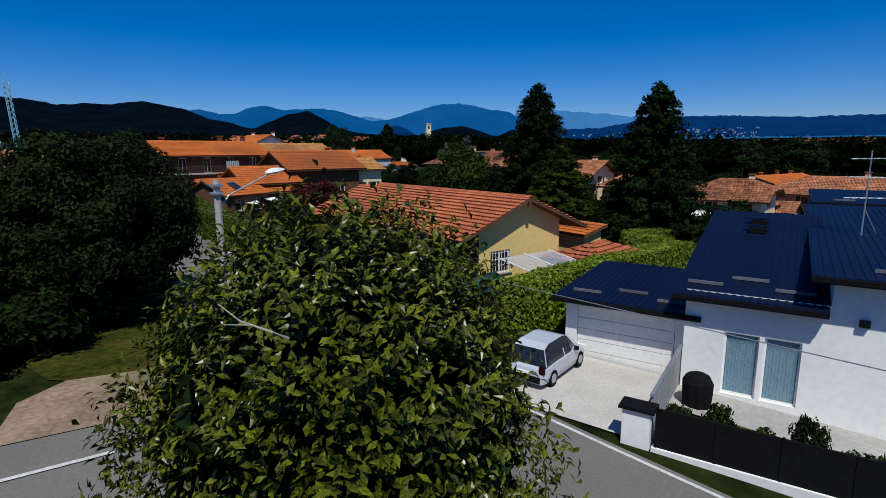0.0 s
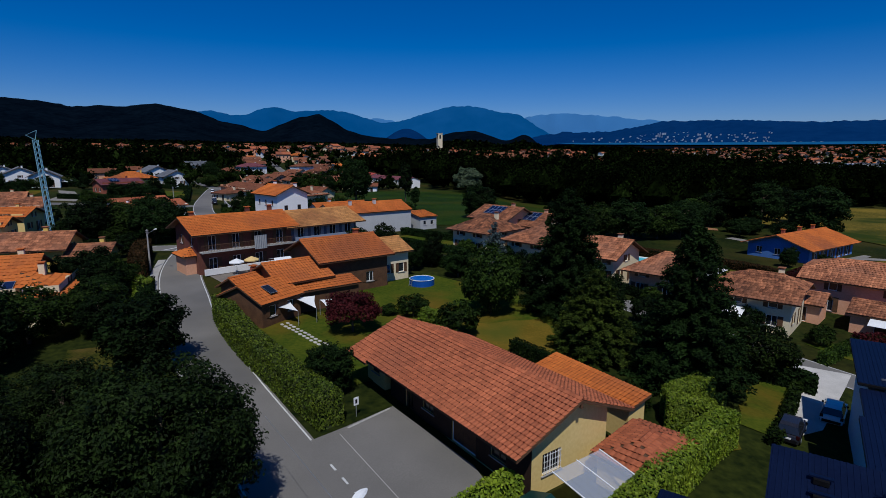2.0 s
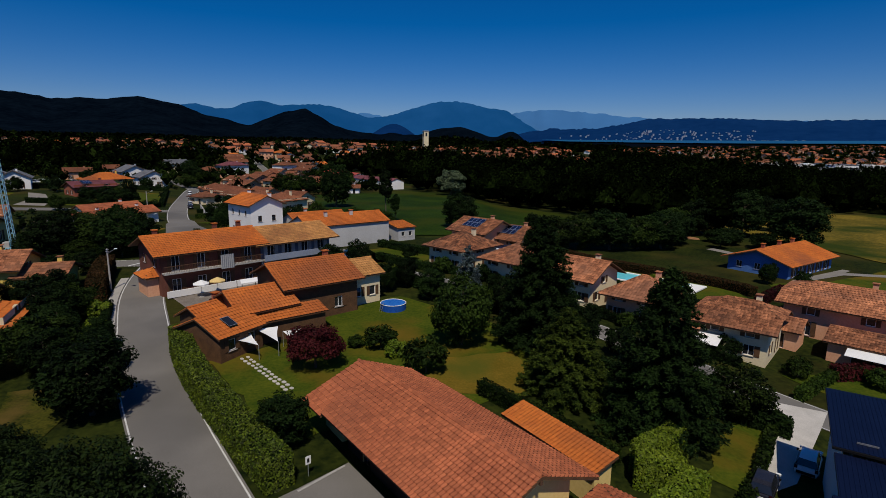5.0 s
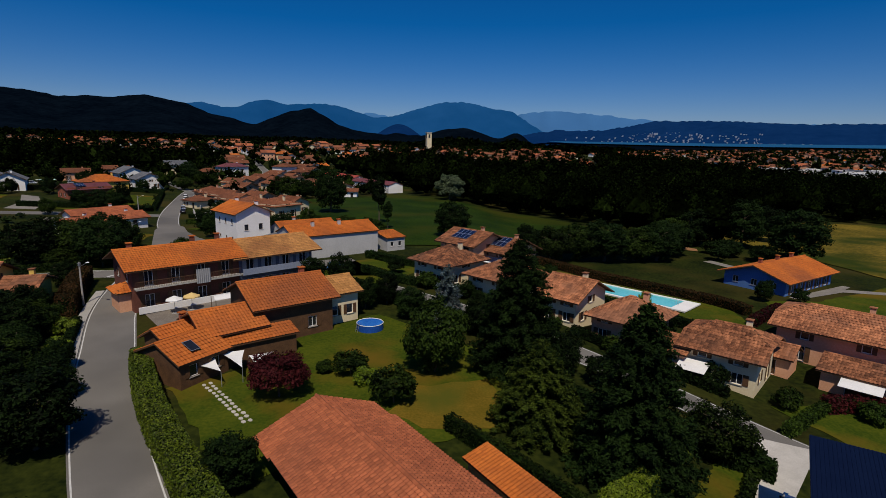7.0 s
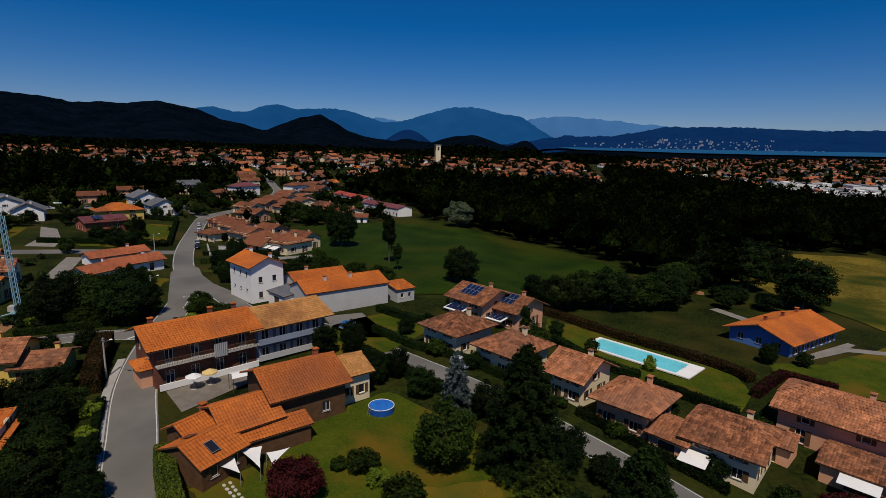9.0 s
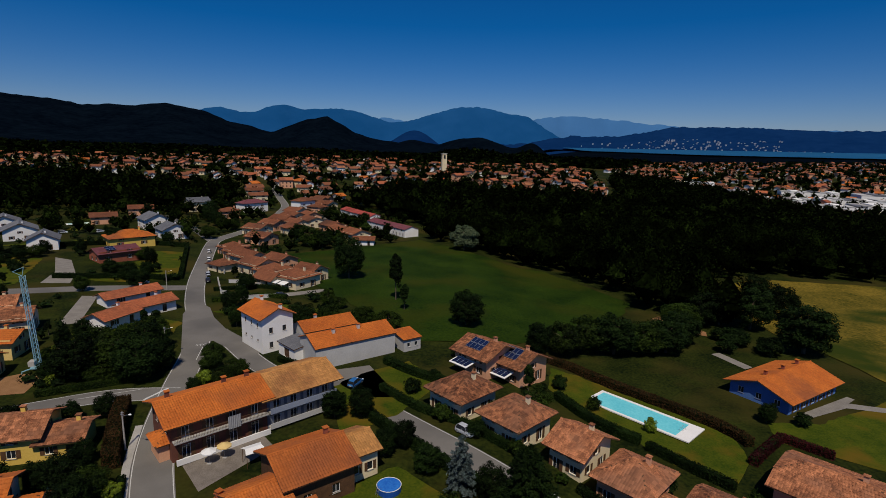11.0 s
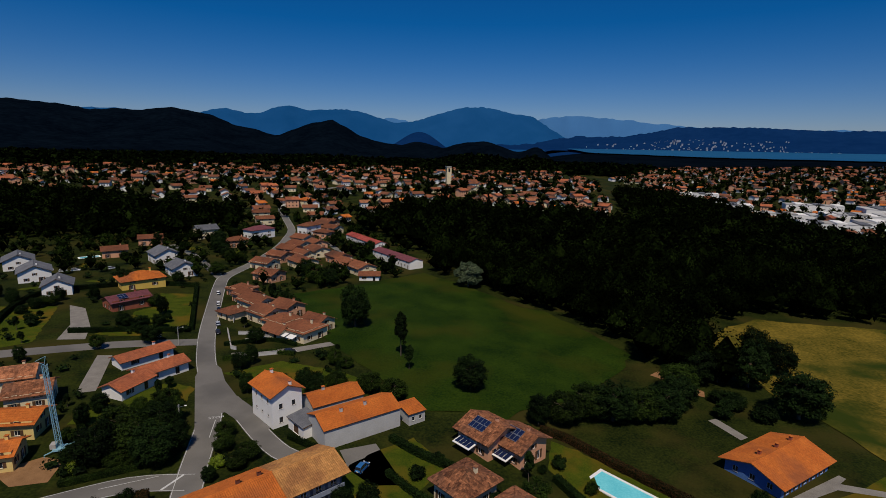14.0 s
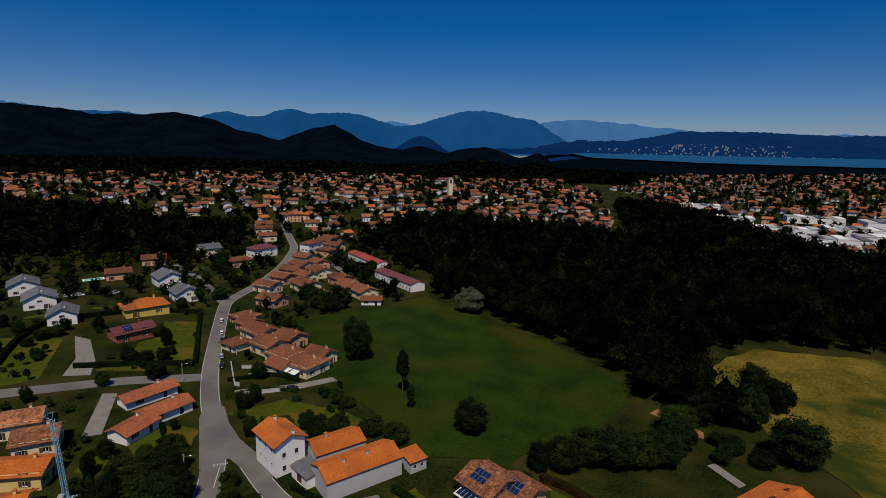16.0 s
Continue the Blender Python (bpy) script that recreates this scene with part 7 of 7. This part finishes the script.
EAST_WOOD = [(68, 160), (84, 160), (88, 190), (97, 216), (112, 226), (130, 240), (144, 236), (178, 229), (300, 209), (420, 260), (440, 440), (330, 415), (300, 470), (290, 640), (240, 820), (190, 700), (153, 475), (97, 518), (17, 538), (-50, 525), (-78, 450), (-79, 415), (-58, 396), (-36, 362), (-14, 330), (-14, 292), (14, 260), (42, 236), (54, 210)]
WEST_WOOD = [(-186, 345), (-182, 380), (-160, 388), (-183, 443), (-287, 471), (-388, 520), (-468, 528), (-560, 540), (-560, 420), (-420, 360), (-300, 330)]


def clumps(name, pts, q, hs, rs, size, mat, label, seed):
    """Many trees too far off to count, as clumps of leaves in one mesh."""
    rng = np.random.default_rng(seed)
    pts = np.array(pts)
    n = len(pts)
    h, r = rng.uniform(*hs, n), rng.uniform(*rs, n)
    d = rng.normal(0, 1, (n, q, 3))
    d[:, :, 2] = np.abs(d[:, :, 2]) * 1.2 - 0.35
    d /= np.linalg.norm(d, axis=2)[:, :, None]
    base = np.array([[x, y, ground_z(x, y)] for x, y in pts])
    c = base[:, None, :] + d * np.stack([r, r, h * 0.48], 1)[:, None, :] * rng.uniform(0.7, 1.08, (n, q, 1)) + np.stack([0 * h, 0 * h, h * 0.55], 1)[:, None, :]
    c, d = c.reshape(-1, 3), d.reshape(-1, 3)
    nrm = d + rng.normal(0, 0.5, d.shape)
    nrm /= np.linalg.norm(nrm, axis=1)[:, None]
    t = np.cross(nrm, rng.normal(0, 1, d.shape))
    t /= np.linalg.norm(t, axis=1)[:, None]
    b = np.cross(nrm, t)
    s = rng.uniform(*size, (len(c), 1))
    v = np.stack([c - t * s, c - b * s * 0.7, c + t * s, c + b * s * 0.7], 1).reshape(-1, 3)
    faces = np.arange(len(v)).reshape(-1, 4).tolist()
    # a dense inner crown keeps the sky from showing through
    core = np.array([[1, 0, 0], [0, 1, 0], [-1, 0, 0], [0, -1, 0], [0, 0, 1], [0, 0, -1]])
    k = base[:, None, :] + core[None] * np.stack([r, r, h * 0.46], 1)[:, None, :] * 0.86 + np.stack([0 * h, 0 * h, h * 0.5], 1)[:, None, :]
    o = len(v)
    v = np.concatenate([v, k.reshape(-1, 3)])
    for i in range(n):
        a = o + 6 * i
        faces += [(a + j, a + (j + 1) % 4, a + 4) for j in range(4)] + [(a + (j + 1) % 4, a + j, a + 5) for j in range(4)]
    me = bpy.data.meshes.new(name)
    me.from_pydata(v.tolist(), [], faces)
    me.materials.append(mat)
    return tagged(new(name, me), label, "wood", "", "stuff")


def build_wood():
    rng = random.Random(11)
    near, far = [], []
    for poly in (EAST_WOOD, WEST_WOOD):
        y = 140.0
        while y < 720:
            step = 6.0 if y < 330 else 8.5
            x = -570.0
            while x < 430:
                p = (x + rng.uniform(-2.4, 2.4), y + rng.uniform(-2.4, 2.4))
                if inside(*p, poly):
                    (near if y < 330 else far).append(p)
                x += step
            y += step
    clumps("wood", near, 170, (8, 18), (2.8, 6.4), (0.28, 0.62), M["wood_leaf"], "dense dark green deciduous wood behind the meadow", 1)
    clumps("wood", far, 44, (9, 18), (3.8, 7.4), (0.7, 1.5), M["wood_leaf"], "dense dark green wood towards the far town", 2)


build_wood()


# ---- the far town ----
def small_house(L, W, e, r, wall, tiles):
    h = tagged(new("town_house"), "small plastered town house with tile roof", "house", "houses of the far town")
    m = Mesh()
    m.box(-L / 2, -W / 2, -3, L / 2, W / 2, e)
    for s in (-1, 1):
        m.face((s * L / 2, -W / 2, e), (s * L / 2, W / 2, e), (s * L / 2, 0, e + r))
    m.done("wall", wall, h)
    x, y, dz = L / 2 + 0.9, W / 2 + 0.9, 1.8 * r / W
    rm = Mesh()
    for s in (-1, 1):
        rm.slab([(-x * s, -y * s, e - dz), (x * s, -y * s, e - dz), (x * s, 0, e + r), (-x * s, 0, e + r)], 0.2)
    rm.done("roof", tiles, h)
    wm = Mesh()
    for i in range(3):
        for k in range(int(e // 3)):
            u = (i - 1) * L / 3.3
            for s in (-1, 1):
                wm.box(u - 0.5, s * W / 2 - 0.03, 0.9 + 3 * k, u + 0.5, s * W / 2 + 0.03, 2.3 + 3 * k)
    tagged(wm.done("glazing", M["dark"], h), kind="stuff")
    return h


TOWN = [(-150, 440), (-190, 465), (-290, 490), (-390, 540), (-470, 548), (-640, 640), (-820, 800), (-700, 1000), (-300, 1250), (0, 1280), (190, 1150), (215, 900), (180, 700), (140, 520), (100, 545), (17, 562), (-50, 548), (-85, 470), (-98, 428)]
TOWN_EAST = [(310, 480), (420, 470), (900, 520), (1500, 1000), (1100, 1500), (500, 1400), (260, 1000), (300, 640)]


HALLS = ((318, 655, 46, 22, -20), (345, 590, 60, 22, -18), (352, 525, 56, 24, -18), (430, 540, 80, 26, -18), (425, 600, 60, 30, -18), (500, 640, 70, 38, -18), (430, 680, 60, 24, -20), (560, 590, 80, 34, -15), (330, 770, 50, 22, -20))


def build_town():
    rng = random.Random(5)
    walls = [M["white"], M["cream"], M["white"], M["white"], M["pink"], M["white"], M["cream"]]
    sizes = ((10, 8, 4.6, 2), (12, 8, 4.4, 2), (9, 9, 5, 2), (13, 9, 4.8, 2.2), (11, 9, 7.4, 2), (8, 7, 4, 1.8), (12, 9, 4.6, 2))
    tiles = (TV, TV, TB, TV, TC, TO, TV)
    kinds = [small_house(*s, w, t) for s, w, t in zip(sizes, walls, tiles)]
    spots = []
    for _ in range(30000):
        x, y = rng.uniform(-830, 1500), rng.uniform(420, 1500)
        if not (inside(x, y, TOWN) or inside(x, y, TOWN_EAST)):
            continue
        gap = 15.5 if y < 800 else 22
        if all((x - a) ** 2 + (y - b) ** 2 > gap * gap for a, b in spots[-900:]) and min((x - p[0]) ** 2 + (y - p[1]) ** 2 for p in MAIN[-9:]) > 110 and all(math.hypot(x - h[0], y - h[1]) > h[2] * 0.6 for h in HALLS):
            spots.append((x, y))
        if len(spots) >= 1350:
            break
    spots.sort(key=lambda p: math.hypot(*p))
    first = set()
    rest = {}
    for i, (x, y) in enumerate(spots):
        j = rng.randrange(len(kinds))
        rz = rng.choice((35, -55, 20, -40, 60)) + rng.uniform(-8, 8)
        m = pose(x, y, ground_z(x, y), 0, 0, rz)
        if i < 280:
            k = kinds[j]
            if k not in first:
                first.add(k)
                k.matrix_basis = m
            else:
                copy_thing(k, m)
            continue
        L, W, e, r = sizes[j]
        wm, rm = rest.setdefault(walls[j].name, (walls[j], Mesh()))[1], rest.setdefault(tiles[j].name, (tiles[j], Mesh()))[1]
        b = Mesh().box(-L / 2, -W / 2, -3, L / 2, W / 2, e)
        for s in (-1, 1):
            b.face((s * L / 2, -W / 2, e), (s * L / 2, W / 2, e), (s * L / 2, 0, e + r))
        t = Mesh()
        for s in (-1, 1):
            t.slab([(-(L / 2 + 0.9) * s, -(W / 2 + 0.9) * s, e - 1.8 * r / W), ((L / 2 + 0.9) * s, -(W / 2 + 0.9) * s, e - 1.8 * r / W), ((L / 2 + 0.9) * s, 0, e + r), (-(L / 2 + 0.9) * s, 0, e + r)], 0.2)
        for src, dst in ((b, wm), (t, rm)):
            n = len(dst.v)
            dst.v += [tuple(m @ Vector(q)) for q in src.v]
            dst.f += [tuple(n + q for q in fc) for fc in src.f]
    far = tagged(new("far_town"), "distant town of plastered houses with tile roofs", "town", "", "stuff")
    for mat, me in rest.values():
        tagged(me.done("roofs" if "tile" in mat.name else "walls", mat, far), kind="stuff")
    # trees among the houses
    pts = []
    for _ in range(12500):
        x, y = rng.uniform(-830, 1500), rng.uniform(380, 1500)
        if (inside(x, y, TOWN) or inside(x, y, TOWN_EAST)) and rng.random() < 0.75:
            pts.append((x, y))
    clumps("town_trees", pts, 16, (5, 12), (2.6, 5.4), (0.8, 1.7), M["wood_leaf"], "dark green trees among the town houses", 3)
    belt = []
    for _ in range(5000):
        a, d = rng.uniform(-48, 48), rng.uniform(1120, 1480)
        x, y = d * math.sin(radians(a)), d * math.cos(radians(a))
        if not inside(x, y, TOWN_EAST):
            belt.append((x, y))
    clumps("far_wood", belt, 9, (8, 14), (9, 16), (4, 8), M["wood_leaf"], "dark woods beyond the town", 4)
    # church tower
    tw = thing("church_tower", -18, 700, 20, None, "square stone church tower over the town's roofs", "tower")
    Mesh().box(-3, -3, -3, 3, 3, 26).done("shaft", M["cream"], tw)
    Mesh().box(-3.4, -3.4, 26, 3.4, 3.4, 27).done("cornice", M["concrete"], tw)
    bl = Mesh()
    for a in (0, 1):
        for s in (-1, 1):
            bl.box(*((-1.2, s * 3.05 - 0.03, 20, 1.2, s * 3.05 + 0.03, 24.5) if a else (s * 3.05 - 0.03, -1.2, 20, s * 3.05 + 0.03, 1.2, 24.5)))
    bl.done("bell_opening", M["dark"], tw)
    # works halls
    for x, y, L, W, rz in HALLS:
        hl = thing("works_hall", x, y, rz, None, "long pale factory hall with flat grey roof", "factory", "factory halls")
        Mesh().box(-L / 2, -W / 2, -4, L / 2, W / 2, 7).done("wall", M["white"], hl)
        for i in range(6):
            Mesh().box(-L / 2 + i * L / 6 + 0.3, -W / 2 - 0.2, 7, -L / 2 + (i + 1) * L / 6 - 0.3, W / 2 + 0.2, 7.5 + 0.9 * (i % 2)).done("roof", (M["grey_wall"], M["white"], M["concrete"], M["slate"])[(i * 3 + int(x)) % 4], hl)


build_town()




# ---- planting between the village houses ----
def free_places():
    """Marks two-metre cells that houses, roads and paving cover, and gives a test for a free place."""
    bpy.context.view_layer.update()
    taken = set()
    for ob in bpy.data.objects:
        top = ob
        while top.parent:
            top = top.parent
        if ob.type != "MESH" or ob.name.split(".")[0] not in ("wall", "roof", "road_main", "road_branch", "road_west", "road_upper", "yard", "grey_yard", "gravel_yard", "row_drive", "drive", "terrace", "water"):
            continue
        w = ob.matrix_world
        quads = [[w @ Vector(c) for c in (ob.bound_box[0], ob.bound_box[3], ob.bound_box[7], ob.bound_box[4])]] if ob.parent else [[w @ ob.data.vertices[i].co for i in f.vertices] for f in ob.data.polygons]
        for qd in quads:
            poly = [(c.x, c.y) for c in qd]
            xs, ys = [c[0] for c in poly], [c[1] for c in poly]
            for i in range(int(min(xs) // 2), int(max(xs) // 2) + 1):
                for j in range(int(min(ys) // 2), int(max(ys) // 2) + 1):
                    if max(xs) - min(xs) < 5 or inside(i * 2 + 1, j * 2 + 1, poly):
                        taken.add((i, j))
    return lambda x, y, r: not any((int((x + r * u) // 2), int((y + r * v) // 2)) in taken for u, v in ((0, 0), (1, 0), (-1, 0), (0, 1), (0, -1), (0.7, 0.7), (-0.7, 0.7), (0.7, -0.7), (-0.7, -0.7)))


def build_gardens():
    free = free_places()
    rng = random.Random(29)
    lawns = [[(-73, 237), (-45, 262), (-18, 288), (62, 183), (22, 136), (-8, 132), (-25, 155), (-52, 190)], [(-126, 180), (-125, 203), (-140, 231), (-119, 232), (-95, 184)], [(-66, 150), (-52, 157), (-33, 151), (-48, 142)]]
    low, tall = [], []
    for _ in range(9000):
        x, y = rng.uniform(-270, 20), rng.uniform(96, 440)
        if any(inside(x, y, q) for q in lawns) or inside(x, y, EAST_WOOD) or inside(x, y, WEST_WOOD) or (x > -30 and y > 100):
            continue
        r = rng.choice((1.2, 1.6, 2.2, 3.2))
        if not free(x, y, r + 0.8):
            continue
        near = [q for q in (tall if r > 2 else low)[-400:] if (q[0] - x) ** 2 + (q[1] - y) ** 2 < (r * 1.5) ** 2]
        if near:
            continue
        (tall if r > 2 else low).append((x, y))
        if len(low) + len(tall) > 1500:
            break
    tall = [q for q in tall if not (q[0] < -95 and q[1] < 330) or rng.random() < 0.4]
    low = [q for q in low if not (q[0] < -95 and q[1] < 330) or rng.random() < 0.6]
    tall.sort(key=lambda q: q[1])
    for x, y in tall[:170]:
        plant(rng.choice(("broad_b", "broad_b", "broad_a", "bush_dark", "column")), x, y, rng.uniform(0.4, 0.8), rng.uniform(0.35, 0.7))
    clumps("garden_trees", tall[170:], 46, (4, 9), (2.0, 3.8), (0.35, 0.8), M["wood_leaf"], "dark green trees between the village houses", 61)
    clumps("garden_shrubs", low, 40, (1.0, 3.2), (0.8, 2.0), (0.18, 0.42), M["leaf_dark"], "dark green shrubs in the village gardens", 62)
    # hardly mown garden grass with brighter strips
    for i in range(60):
        x, y = rng.uniform(-230, -60), rng.uniform(110, 330)
        if free(x, y, 4.5) and not any(inside(x, y, q) for q in lawns):
            a, L, W = rng.uniform(0, 6.28), rng.uniform(7, 13), rng.uniform(4, 7)
            c, s = math.cos(a), math.sin(a)
            sheet("lawn", [(x + c * u * L / 2 - s * v * W / 2, y + s * u * L / 2 + c * v * W / 2) for u, v in ((-1, -0.8), (0.9, -1), (1, 1), (-0.8, 0.9))], M["lawn"], 0.05 + 0.002 * i, "small garden lawn between the houses", "lawn", 4)


build_gardens()
# ---- mountains ----
def ridge(name, label, d0, d1, a0, a1, base, height, mat):
    """A chain of mountains seen over the far land: its foot, a shoulder and its crest."""
    m = Mesh()
    n = 320
    for j, (d, k) in enumerate(((d0, 0.0), (d0 * 0.6 + d1 * 0.4, 0.45), (d1, 1.0))):
        for i in range(n + 1):
            a = a0 + (a1 - a0) * i / n
            rough = 12 * noise.noise((a * 0.9, d * 0.01, 3)) + 8 * noise.noise((a * 2.6, d * 0.01, 7)) + 5 * noise.noise((a * 7, d * 0.01, 5))
            z = base + (height(a) - base) * k + k * rough
            dd = d * (1 + (0.02 * noise.noise((a * 0.5, j, 1)) if k == 0.45 else 0))
            m.v.append((dd * math.sin(radians(a)), dd * math.cos(radians(a)), z))
    for j in range(2):
        for i in range(n):
            o = j * (n + 1) + i
            m.f.append((o, o + 1, o + n + 2, o + n + 1))
    setting(m.done(name, mat, smooth=True), label, "mountain")


def far_chain(a):
    west = 85 * bell(a, -24, 2.4) + 128 * bell(a, -17.9, 3.0) + 92 * bell(a, -13.2, 2.3) + 70 * bell(a, -10.3, 2.2)
    return 250 * (1 - 0.6 * ramp(6, 13, a)) + west + 125 * bell(a, -0.8, 3.8) + 95 * bell(a, 3.2, 3.2) + 60 * bell(a, 7.0, 2.4) + 60 * bell(a, -34, 5)


def lake_ridge(a):
    return 92 + 66 * ramp(5, 12, a) + 68 * ramp(15, 22, a) - 24 * ramp(25, 35, a)


# each chain carries its haze as a blue base colour, palest farthest off
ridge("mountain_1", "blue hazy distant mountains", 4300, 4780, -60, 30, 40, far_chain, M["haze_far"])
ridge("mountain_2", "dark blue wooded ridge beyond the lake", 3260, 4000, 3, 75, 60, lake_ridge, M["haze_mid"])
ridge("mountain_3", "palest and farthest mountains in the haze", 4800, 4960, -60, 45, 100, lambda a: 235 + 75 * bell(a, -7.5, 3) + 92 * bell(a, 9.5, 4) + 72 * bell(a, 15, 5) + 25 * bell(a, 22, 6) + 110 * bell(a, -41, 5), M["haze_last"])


def build_lake():
    m = Mesh()
    n = 60
    for i in range(n + 1):
        a = 10.6 + 55 * i / n
        near = 2260 + 900 * (1 - ramp(9.6, 13.2, a)) + 280 * (1 - ramp(11, 26, a)) + 50 * noise.noise((a * 0.7, 2, 0))
        for d in (near, 3290):
            m.v.append((d * math.sin(radians(a)), d * math.cos(radians(a)), 48 + (d - 2300) * 0.0244))
        if i:
            o = 2 * i
            m.f.append((o - 2, o, o + 1, o - 1))
    setting(m.done("lake", M["lake"]), "blue lake below the far hills", "lake")
    # villages on the far shore and on the western hill
    rng = random.Random(77)
    v = Mesh()
    for _ in range(190):
        a = rng.choice((rng.gauss(22, 2.4), rng.gauss(24, 4), rng.gauss(31, 2), rng.uniform(12, 40)))
        k = rng.uniform(0.05, 0.4) if a < 30 else rng.uniform(0.0, 0.05)
        d = 3260 + 740 * k
        x, y, z = d * math.sin(radians(a)), d * math.cos(radians(a)), 60 + (lake_ridge(a) - 60) * k * 1.125 + 3
        w, h = rng.uniform(2, 5.5), rng.uniform(1, 4)
        v.box(x - w, y - 5, z - 10, x + w, y + 5, z + h)
    # blue-grey on these houses is haze across the lake put into colour
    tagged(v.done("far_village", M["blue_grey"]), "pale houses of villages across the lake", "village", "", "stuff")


build_lake()
